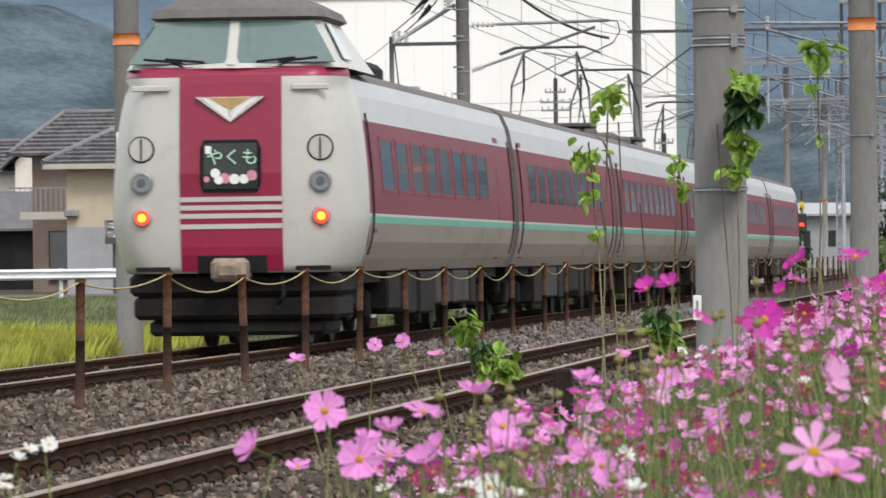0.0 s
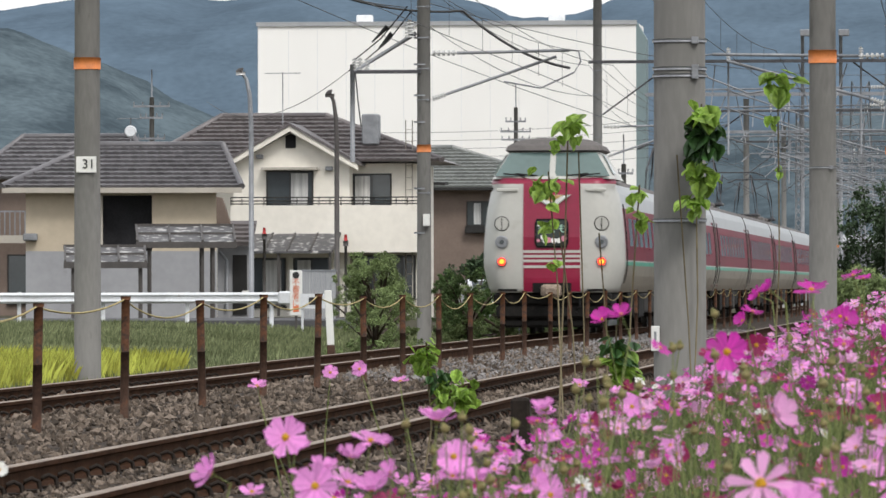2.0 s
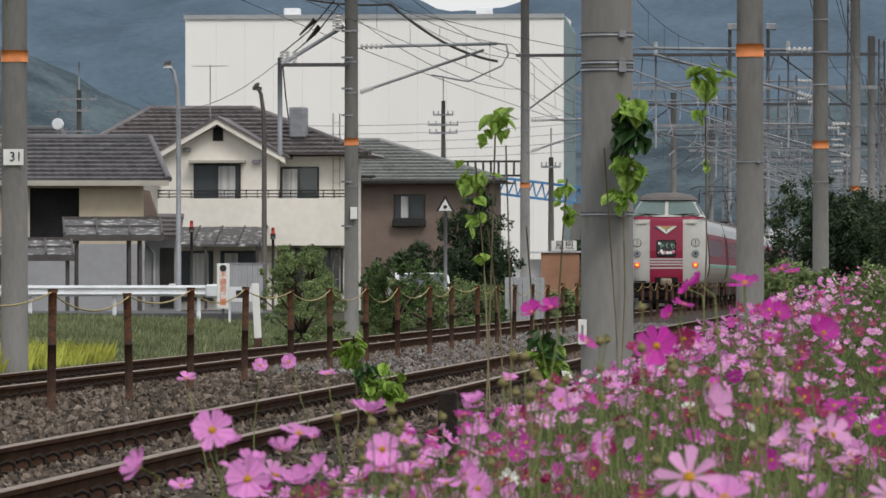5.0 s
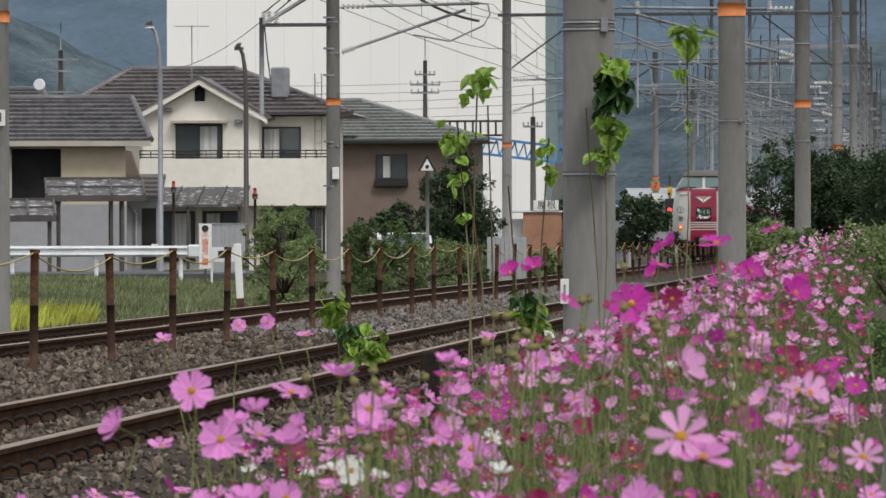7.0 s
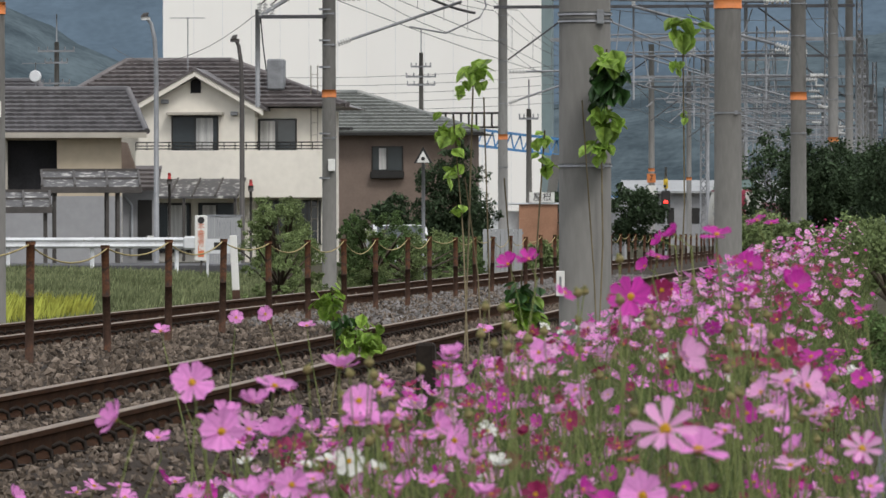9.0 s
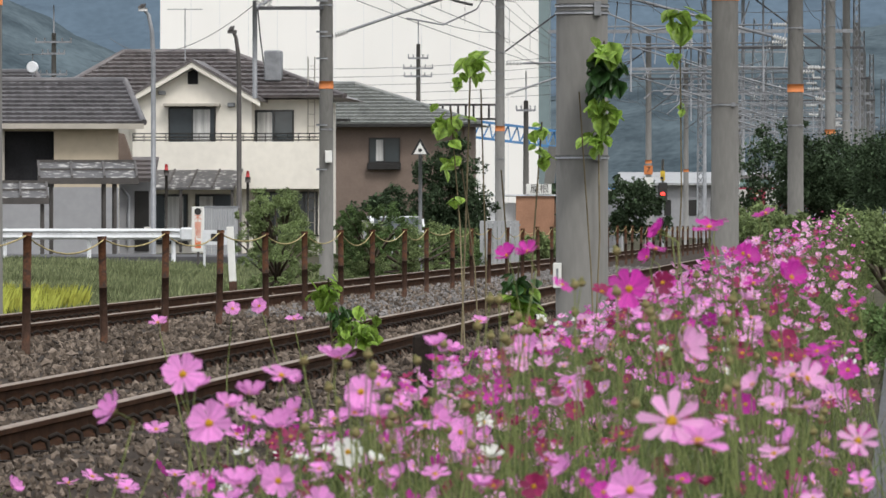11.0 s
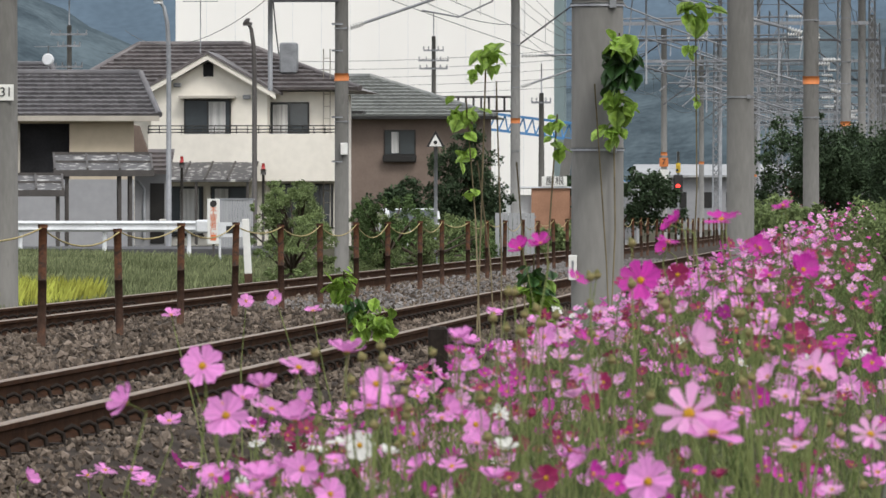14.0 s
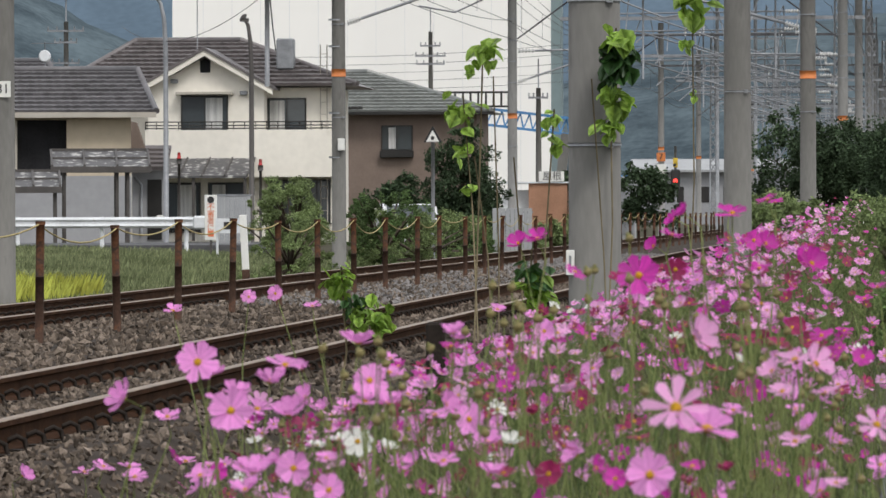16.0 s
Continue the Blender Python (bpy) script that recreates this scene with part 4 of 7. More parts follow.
def build_greenery():
    build_bush("leafy green weeds beside the far track", -12.15, 118, -0.45, around(30, 0.55, 4, 0.15, 1.3, 0.24, 2), 24000, 0.036, "bush_light", 2)
    build_bush("tall green shrub by the concrete pole", -12.75, 125, -0.45, around(30, 0.6, 2, 0.3, 2.05, 0.24, 3), 26000, 0.04, "bush_light", 3)
    build_bush("green undergrowth beside the far track", -12.0, 148, -0.45, around(34, 0.9, 10, 0.1, 1.35, 0.30, 4), 24000, 0.045, "bush_light", 4)
    build_bush("dark leafy shrub behind the concrete pole", -12.3, 141, -0.45, around(24, 0.8, 1.5, 0.3, 1.8, 0.28, 19), 20000, 0.045, "bush", 19)
    build_bush("light green weeds near the parked car", -13.2, 166, -0.45, around(16, 1.1, 8, 0.1, 1.15, 0.38, 5), 14000, 0.06, "bush", 5)
    build_bush("pale tall weeds between lane and track", -13.6, 174, -0.3, around(12, 1.6, 4, 0.2, 1.0, 0.32, 15), 10000, 0.06, "bush_light", 15)
    build_bush("green weeds before the parked car", -15.0, 178, -0.35, around(12, 1.2, 1.5, 0.2, 1.15, 0.30, 16), 11000, 0.055, "bush", 16)
    build_bush("dense dark green conifer in a garden", -14.2, 192, -0.3, [(0, 0, 0.9, 1.5, 1.2, 0.9), (0.1, 0, 1.9, 1.4, 1.0, 0.8), (-0.1, 0, 2.9, 1.1, 0.8, 0.7), (0, 0, 3.7, 0.55, 0.4, 0.4)], 22000, 0.10, "bush_dark", 6, "tree", "tree")
    build_bush("dark green round garden tree", -17.2, 205, -0.3, around(6, 0.9, 0.9, 0.9, 2.1, 0.8, 7), 7000, 0.12, "bush_dark", 7, "tree", "tree")
    build_bush("dark green trees behind the poles", -11.4, 230, -0.3, around(8, 1.6, 3, 1.0, 3.0, 1.0, 8), 9000, 0.14, "bush_dark", 8, "tree", "tree")
    build_bush("tall grass and weeds along the far track", -12.0, 205, -0.4, around(12, 0.9, 18, 0.2, 0.8, 0.6, 9), 8000, 0.14, "bush_light", 9)
    build_bush("broad dark green tree behind the concrete poles", -1.9, 152, -0.1, around(18, 1.9, 3, 1.0, 3.3, 0.85, 10), 36000, 0.085, "bush_dark", 10, "tree", "tree")
    build_bush("dark green tree at the lane's edge", 0.3, 140, -0.1, around(12, 1.2, 3, 0.8, 2.6, 0.9, 11), 18000, 0.085, "bush_dark", 11, "tree", "tree")
    build_bush("light green hedge before the tree", -2.0, 112, -0.1, around(10, 1.0, 4, 0.5, 1.35, 0.45, 12), 14000, 0.075, "bush_light", 12)
    build_bush("bright green shrub at the lane's edge", -0.15, 66, -0.05, around(9, 0.5, 3, 0.25, 1.0, 0.34, 13), 14000, 0.05, "bush_light", 13)
    build_bush("brown-green shrub at the end of the bed", -0.35, 40, -0.05, around(6, 0.25, 3, 0.15, 0.6, 0.22, 14), 8000, 0.035, "bush", 14)


build_greenery()


def blades(name, label, material, zone, count, height, width, seed, zfun, category="grass"):
    r = random.Random(seed)
    x0, x1, y0, y1 = zone
    V, Fc = [], []
    for _ in range(count):
        x, y = r.uniform(x0, x1), r.uniform(y0, y1)
        h = height * r.uniform(0.5, 1.25)
        a, lean = r.uniform(0, 6.28), r.uniform(0.05, 0.5) * h
        z = zfun(x, y)
        dx, dy = math.cos(a) * width, math.sin(a) * width
        k = len(V)
        V += [(x - dx, y - dy, z - 0.03), (x + dx, y + dy, z - 0.03), (x + lean * math.sin(a) * 0.4 + dx * 0.6, y + lean * 0.4, z + h * 0.6), (x + lean * math.sin(a), y + lean, z + h)]
        Fc += [(k, k + 1, k + 2), (k, k + 2, k + 3)]
    return tagged(from_arrays(name, V, Fc, material), label, category, kind="stuff")


gz = lambda x, y: ground_z(x)
blades("grass", "green meadow grass beyond the far track", "grass", (-32, -13.5, 98, 171), 100000, 0.22, 0.012, 21, gz)
blades("rice_plants", "ripening yellow-green rice beyond the far track", "rice", (-24, -13.2, 66, 99), 80000, 0.42, 0.008, 22, gz, "rice")
blades("grass", "short green verge grass along the far track", "grass", (-13.6, -11.5, 60, 260), 24000, 0.2, 0.014, 23, gz)


# ---- the cosmos bed ----
def bed_edge(y):
    return -1.08 - 0.75 * min(1.0, max(0.0, (y - 10.5) / 5.0))


def bed_right(y):
    return -0.07 - 0.0065 * min(90.0, max(0.0, y - 10))


def bed_top(x, y):
    """Height of the flower heads across the bed."""
    h = float(np.interp(x, [-1.95, -1.5, -1.0, -0.6, -0.3, -0.05], [0.40, 0.54, 0.74, 0.91, 0.85, 0.55]))
    h += 0.16 * min(1.0, max(0.0, (y - 16) / 30)) * min(1.0, max(0.3, (x + 1.9) / 0.8))
    return h + 0.07 * noise.noise(Vector((x * 2.3, y * 0.55, 4.0)))


def petal_mesh(name, material, cup, wide=1.0):
    """One petal of length 1 with a toothed tip and two shallow folds."""
    rows = [(0.06, 0.05), (0.3, 0.135), (0.6, 0.235), (0.84, 0.275), (0.99, 0.19)]
    bm = bmesh.new()
    prev = None
    for r, w in rows:
        z = cup * r ** 1.6
        ring = [bm.verts.new((r - (0.07 if (abs(u) == 0.5 and r > 0.9) else 0.12 if (abs(u) == 1 and r > 0.9) else 0), u * 2 * w * wide, z + (0.035 if abs(u) == 0.5 else 0.0) * r + 0.05 * abs(u) * r)) for u in (-1, -0.5, 0, 0.5, 1)]
        ring = [v for v in ring]
        for v in ring:
            v.co.y *= 0.5
        if prev:
            for a in range(4):
                f = bm.faces.new((prev[a], prev[a + 1], ring[a + 1], ring[a]))
                f.smooth = True
        prev = ring
    return mesh_of(bm, name, material)


def disc_mesh():
    bm = bmesh.new()
    bmesh.ops.create_uvsphere(bm, u_segments=10, v_segments=6, radius=0.17)
    for v in bm.verts:
        v.co.z *= 0.55
        v.co += v.normal * rng.uniform(-0.015, 0.03)
    return mesh_of(bm, "disc", "disc")


def calyx_mesh():
    bm = bmesh.new()
    bmesh.ops.create_cone(bm, segments=8, radius1=0.05, radius2=0.17, depth=0.18, cap_ends=True)
    for k in range(8):
        a = k * math.pi / 4
        d, t = Vector((math.cos(a), math.sin(a), 0)), Vector((-math.sin(a), math.cos(a), 0))
        vs = [bm.verts.new(p) for p in (d * 0.1 + t * 0.05, d * 0.1 - t * 0.05, d * 0.34 + Vector((0, 0, 0.05)))]
        bm.faces.new(vs)
    return mesh_of(bm, "calyx", "stem")


PETALS = {(c, f): petal_mesh("petal", m, k, w) for c, m in (("pink", "pink"), ("pale", "pink_pale"), ("magenta", "magenta"), ("crimson", "crimson"), ("white", "white_petal"))
          for f, k, w in (("flat", 0.06, 1.0), ("cup", 0.42, 1.0), ("star", 0.0, 0.62))}
DISC, CALYX = disc_mesh(), calyx_mesh()
FACING = {"face": (0.05, -0.95, 0.32), "up": (0.05, -0.30, 0.95), "cup": (0.1, -0.25, 0.96), "side_l": (-0.72, -0.42, 0.55), "side_r": (0.75, -0.45, 0.48), "back": (0.25, 0.85, 0.45), "star": (0.1, -0.75, 0.65)}
FLOWERS = []
COLOUR_WORDS = {"pink": "mauve-pink", "pale": "pale pink", "magenta": "deep magenta", "crimson": "dark crimson", "white": "white"}


def build_flower(x, y, z, dia, facing, colour, r):
    lean = Vector((r.uniform(-0.2, 0.26), r.uniform(-0.15, 0.2), 0))
    base = Vector((x, y, ground_z(x))) + lean
    t = thing("cosmos_flower", COLOUR_WORDS[colour] + " cosmos flower on a thin green stem", "flower", "cosmos flowers in the bed", at=pose(*base))
    n = Vector(FACING[facing]) + Vector((r.gauss(0, 0.16), r.gauss(0, 0.1), r.gauss(0, 0.12)))
    q = n.normalized().to_track_quat('Z', 'Y').to_matrix().to_4x4()
    head = Vector((x, y, z)) - base
    hm = Matrix.Translation(head) @ q @ Matrix.Rotation(r.uniform(0, 6.28), 4, 'Z')
    R = dia / 2
    shape = "star" if facing == "star" else "cup" if facing in ("cup", "side_l", "side_r", "back") else "flat"
    count = 8
    for k in range(count):
        o = new("petal", PETALS[(colour, shape)])
        o.parent = t
        o.matrix_basis = hm @ Matrix.Rotation(k * 2 * math.pi / count + r.uniform(-0.08, 0.08), 4, 'Z') @ Matrix.Rotation(r.uniform(-0.34, 0.10), 4, 'Y') @ Matrix.Diagonal((R * r.uniform(0.9, 1.06), R * r.uniform(0.9, 1.15), R, 1))
    for nm, me, off in (("disc", DISC, 0.05), ("calyx", CALYX, -0.1)):
        o = new(nm, me)
        o.parent = t
        o.matrix_basis = hm @ Matrix.Translation((0, 0, off * R)) @ Matrix.Diagonal((R, R, R, 1))
    neck = head - (q @ Vector((0, 0, 1))) * 0.05
    side = Vector((r.uniform(-0.05, 0.05), r.uniform(-0.05, 0.05), 0))
    pts = [Vector((0, 0, -0.02)), neck * 0.4 + side, neck * 0.8 + side * 0.6 - Vector((0, 0, 0.02)), neck, head - (q @ Vector((0, 0, 1))) * 0.008]
    part("stem", tubed(pts, 0.0026, 5, cap=False, taper=0.0015), "stem", t)
    FLOWERS.append(t)
    return t


# heads: x, y, z, width, way of facing
HEADS_PINK = [
    (-2.04, 17.28, 0.55, 0.080, "cup"), (-1.44, 15.43, 0.50, 0.080, "up"), (-1.74, 17.28, 0.46, 0.080, "side_r"), (-1.83, 15.71, 0.32, 0.080, "face"),
    (-1.72, 18.00, 0.26, 0.080, "face"), (-1.54, 15.43, 0.29, 0.080, "cup"),
]
HEADS_PINK2 = [
    (-1.15, 18.78, 0.63, 0.080, "back"), (-1.03, 18.78, 0.52, 0.080, "up"), (-0.31, 14.90, 0.57, 0.080, "face"), (-0.32, 18.00, 0.47, 0.080, "cup"),
    (-0.28, 18.78, 0.43, 0.080, "up"), (-1.34, 18.00, 0.62, 0.080, "cup"), (-1.36, 18.78, 0.36, 0.080, "face"), (-1.05, 14.90, 0.42, 0.080, "up"),
    (-0.36, 15.43, 0.40, 0.080, "up"), (-0.30, 17.55, 0.37, 0.065, "side_l"), (-0.25, 19.00, 0.25, 0.074, "up"), (-0.46, 19.00, 0.67, 0.077, "face"),
]
HEADS_PINK3 = [
    (-1.24, 15.43, 0.56, 0.080, "up"), (-1.38, 16.62, 0.40, 0.080, "face"), (-1.27, 19.00, 0.55, 0.077, "up"), (-0.51, 17.55, 0.74, 0.065, "up"),
    (-0.89, 18.00, 0.40, 0.080, "up"), (-1.64, 18.00, 0.35, 0.080, "up"), (-1.82, 16.62, 0.42, 0.080, "up"), (-2.25, 18.78, 0.22, 0.080, "up"),
    (-2.33, 18.00, 0.24, 0.080, "up"), (-2.57, 18.78, 0.19, 0.080, "up"), (-2.79, 19.00, 0.17, 0.074, "side_r"), (-2.15, 17.55, 0.71, 0.065, "up"),
    (-2.09, 19.00, 0.73, 0.056, "face"), (-2.00, 19.00, 0.74, 0.056, "face"), (-1.88, 19.00, 0.70, 0.063, "up"), (-0.19, 16.62, 0.53, 0.080, "face"),
    (-0.65, 18.78, 0.45, 0.080, "up"), (-1.00, 17.55, 0.29, 0.065, "up"), (-1.31, 19.00, 0.69, 0.063, "up"),
]
HEADS_NEAR = [
    (-1.47, 11.30, 0.65, 0.071, "side_l"), (-1.32, 11.20, 0.72, 0.088, "face"), (-1.34, 11.50, 0.69, 0.061, "cup"), (-1.23, 10.90, 0.64, 0.088, "face"),
    (-1.28, 11.20, 0.65, 0.067, "up"), (-1.29, 11.60, 0.65, 0.061, "cup"), (-1.21, 11.30, 0.68, 0.067, "cup"), (-1.19, 11.10, 0.64, 0.066, "up"),
    (-1.13, 11.00, 0.63, 0.068, "cup"), (-1.17, 11.40, 0.71, 0.083, "up"), (-1.15, 11.50, 0.70, 0.033, "cup"), (-1.13, 11.30, 0.65, 0.057, "side_l"),
    (-1.04, 11.20, 0.75, 0.073, "cup"), (-0.99, 11.10, 0.69, 0.071, "face"), (-1.00, 11.60, 0.69, 0.058, "up"), (-1.00, 11.10, 0.65, 0.062, "up"),
    (-0.95, 11.00, 0.65, 0.064, "cup"), (-0.86, 11.40, 0.77, 0.055, "cup"), (-0.87, 11.30, 0.64, 0.057, "side_r"), (-0.77, 10.80, 0.59, 0.058, "cup"),
    (-1.06, 10.40, 0.56, 0.068, "face"), (-1.04, 10.80, 0.56, 0.048, "up"), (-1.13, 10.40, 0.55, 0.072, "cup"),
]
HEADS_NEAR2 = [
    (-1.24, 10.60, 0.54, 0.057, "up"), (-1.12, 10.20, 0.53, 0.061, "cup"), (-1.14, 10.80, 0.55, 0.046, "cup"), (-0.87, 10.60, 0.56, 0.045, "side_l"),
    (-0.91, 11.60, 0.61, 0.058, "up"), (-0.89, 12.20, 0.58, 0.068, "face"), (-0.98, 10.20, 0.53, 0.061, "face"), (-1.16, 13.50, 0.67, 0.052, "up"),
    (-0.80, 10.40, 0.57, 0.056, "up"), (-0.71, 10.20, 0.56, 0.051, "cup"), (-1.66, 13.50, 0.54, 0.065, "up"), (-1.69, 13.20, 0.42, 0.061, "up"),
    (-1.87, 14.00, 0.41, 0.059, "up"), (-0.79, 13.00, 0.74, 0.055, "face"), (-0.66, 12.20, 0.68, 0.056, "up"), (-0.32, 12.80, 0.80, 0.057, "up"),
    (-0.29, 8.60, 0.69, 0.096, "up"), (-0.41, 9.40, 0.59, 0.081, "face"), (-0.34, 11.60, 0.62, 0.054, "up"), (-0.20, 11.00, 0.61, 0.051, "side_l"),
    (-0.14, 11.00, 0.58, 0.044, "up"), (-0.06, 10.00, 0.58, 0.050, "up"), (-0.24, 11.80, 0.61, 0.045, "up"),
]
HEADS_PALE = [
    (-1.86, 17.28, 0.45, 0.080, "cup"), (-1.82, 19.00, 0.36, 0.077, "up"), (-1.18, 19.00, 0.39, 0.077, "up"), (-0.40, 11.00, 0.77, 0.091, "side_r"),
    (-0.33, 8.60, 0.72, 0.101, "star"), (-0.20, 10.80, 0.73, 0.079, "up"), (-0.17, 10.60, 0.73, 0.073, "side_r"), (-0.26, 10.90, 0.71, 0.055, "side_l"),
    (-0.23, 10.70, 0.68, 0.058, "up"), (-0.16, 10.60, 0.68, 0.053, "up"), (-0.20, 10.20, 0.61, 0.061, "up"), (-0.07, 9.80, 0.65, 0.072, "star"),
    (-0.13, 9.80, 0.56, 0.045, "up"),
]
HEADS_MAGENTA = [
    (-1.17, 18.00, 0.90, 0.080, "side_l"), (-0.53, 17.28, 1.00, 0.080, "up"), (-0.46, 17.55, 0.91, 0.065, "face"), (-0.37, 18.78, 0.84, 0.080, "side_r"),
    (-0.43, 19.00, 1.02, 0.060, "up"), (-0.74, 18.47, 0.97, 0.065, "side_l"), (-0.80, 19.00, 0.89, 0.063, "side_l"), (-0.20, 17.55, 0.65, 0.065, "up"),
    (-0.24, 17.55, 0.58, 0.065, "face"), (-0.16, 19.00, 0.72, 0.063, "up"), (-0.54, 19.00, 0.44, 0.077, "face"), (-0.77, 12.50, 0.94, 0.055, "side_l"),
    (-0.54, 12.00, 0.87, 0.090, "face"), (-0.39, 12.60, 0.99, 0.075, "up"), (-0.32, 12.60, 0.93, 0.056, "side_r"), (-0.22, 12.20, 0.89, 0.068, "side_r"),
    (-0.50, 13.00, 0.99, 0.050, "side_l"), (-0.31, 13.40, 1.02, 0.054, "up"), (-0.32, 12.40, 0.63, 0.050, "face"), (-0.10, 12.00, 0.71, 0.049, "face"),
    (-0.18, 12.40, 0.74, 0.055, "up"), (-0.56, 10.60, 0.55, 0.047, "side_r"), (-0.51, 10.40, 0.54, 0.046, "face"), (-0.37, 10.20, 0.57, 0.051, "up"),
    (-0.09, 13.00, 0.83, 0.045, "up"), (-0.55, 13.60, 0.94, 0.058, "up"), (-0.33, 13.20, 0.87, 0.058, "up"),
]
HEADS_CRIMSON = [
    (-0.49, 19.00, 0.81, 0.077, "up"), (-1.06, 17.28, 0.24, 0.080, "face"), (-1.09, 18.78, 0.28, 0.080, "up"), (-0.96, 18.78, 0.15, 0.080, "face"),
    (-0.48, 19.00, 0.60, 0.077, "face"), (-0.54, 17.55, 0.63, 0.065, "up"), (-0.33, 19.00, 0.59, 0.077, "face"), (-1.18, 17.55, 0.41, 0.065, "up"),
    (-0.83, 18.78, 0.29, 0.080, "up"), (-0.93, 17.55, 0.54, 0.065, "up"), (-1.31, 19.00, 0.19, 0.077, "face"), (-0.74, 19.00, 0.24, 0.077, "face"),
    (-0.27, 12.60, 0.72, 0.056, "up"), (-0.49, 10.90, 0.59, 0.048, "up"), (-0.62, 10.80, 0.58, 0.050, "up"), (-0.63, 10.40, 0.55, 0.052, "face"),
    (-0.70, 10.40, 0.55, 0.044, "up"), (-0.35, 13.00, 0.72, 0.055, "up"), (-0.68, 13.00, 0.64, 0.045, "face"), (-0.57, 12.00, 0.57, 0.039, "up"),
    (-0.93, 13.00, 0.63, 0.043, "up"),
]
HEADS_WHITE = [
    (-1.44, 16.00, 0.28, 0.080, "cup"), (-1.75, 17.28, 0.33, 0.080, "up"), (-1.31, 19.00, 0.23, 0.077, "up"), (-1.06, 11.60, 0.56, 0.063, "face"),
    (-1.16, 12.20, 0.54, 0.047, "up"), (-1.22, 12.40, 0.52, 0.043, "up"), (-1.04, 12.00, 0.53, 0.044, "cup"),
]


flower_rng = random.Random(5)
for colour, heads in (("pink", HEADS_PINK), ("pink", HEADS_PINK2), ("pink", HEADS_PINK3), ("pink", HEADS_NEAR), ("pink", HEADS_NEAR2), ("pale", HEADS_PALE), ("magenta", HEADS_MAGENTA), ("crimson", HEADS_CRIMSON), ("white", HEADS_WHITE)):
    for x, y, z, dia, facing in heads:
        build_flower(x, y, z, dia, facing, colour, flower_rng)
for i in range(7):
    build_flower(-1.94 + flower_rng.uniform(-0.06, 0.06), 11.2 + flower_rng.uniform(-0.3, 0.3), 0.63 + flower_rng.uniform(-0.05, 0.04), 0.036, flower_rng.choice(["up", "face", "cup"]), "white", flower_rng)


def fill_flowers():
    """Single flowers between the first heads, lower in the bed."""
    r = random.Random(88)
    for _ in range(120):
        y = r.uniform(9.8, 17.5)
        x = r.uniform(bed_edge(y), bed_right(y))
        z = bed_top(x, y) * r.uniform(0.48, 0.95)
        if y < 13 and z > 0.62 * bed_top(x, y):
            z *= 0.75
        build_flower(x, y, z, r.uniform(0.036, 0.060), r.choices(["up", "face", "cup", "side_l", "side_r"], [5, 2, 5, 2, 2])[0],
                     r.choices(["pink", "pale", "magenta", "crimson", "white"], [38, 14, 16, 34, 1])[0], r)


fill_flowers()


def build_buds():
    bm = bmesh.new()
    bmesh.ops.create_uvsphere(bm, u_segments=9, v_segments=6, radius=0.0095)
    for v in bm.verts:
        if v.co.z > 0.003:
            v.co.x *= 0.6
            v.co.y *= 0.6
            v.co.z *= 1.35
    me = mesh_of(bm, "bud_head", "bud")
    r = random.Random(31)
    for i in range(85):
        y = r.uniform(10.4, 13.5)
        x = r.uniform(bed_edge(y) + 0.05, -0.1)
        z = bed_top(x, y) * r.uniform(0.75, 1.04)
        t = thing("cosmos_bud", "closed green-brown cosmos bud on a thin stem", "flower bud", "cosmos buds in the bed", at=pose(x + r.uniform(-0.1, 0.1), y, ground_z(x)))
        h = Vector((x - t.location.x, 0, z))
        part("stem", tubed([(0, 0, -0.02), h * 0.5 + Vector((r.uniform(-0.04, 0.04), 0, 0)), h], 0.002, 4, cap=False, taper=0.0012), "stem", t)
        o = new("bud_head", me)
        o.parent, o.matrix_basis = t, Matrix.Translation(h) @ Euler((r.uniform(-0.5, 0.5), r.uniform(-0.5, 0.5), 0)).to_matrix().to_4x4() @ Matrix.Diagonal((1, 1, 1, 1))
        if i % 3 == 0:
            FLOWERS.append(t)


build_buds()


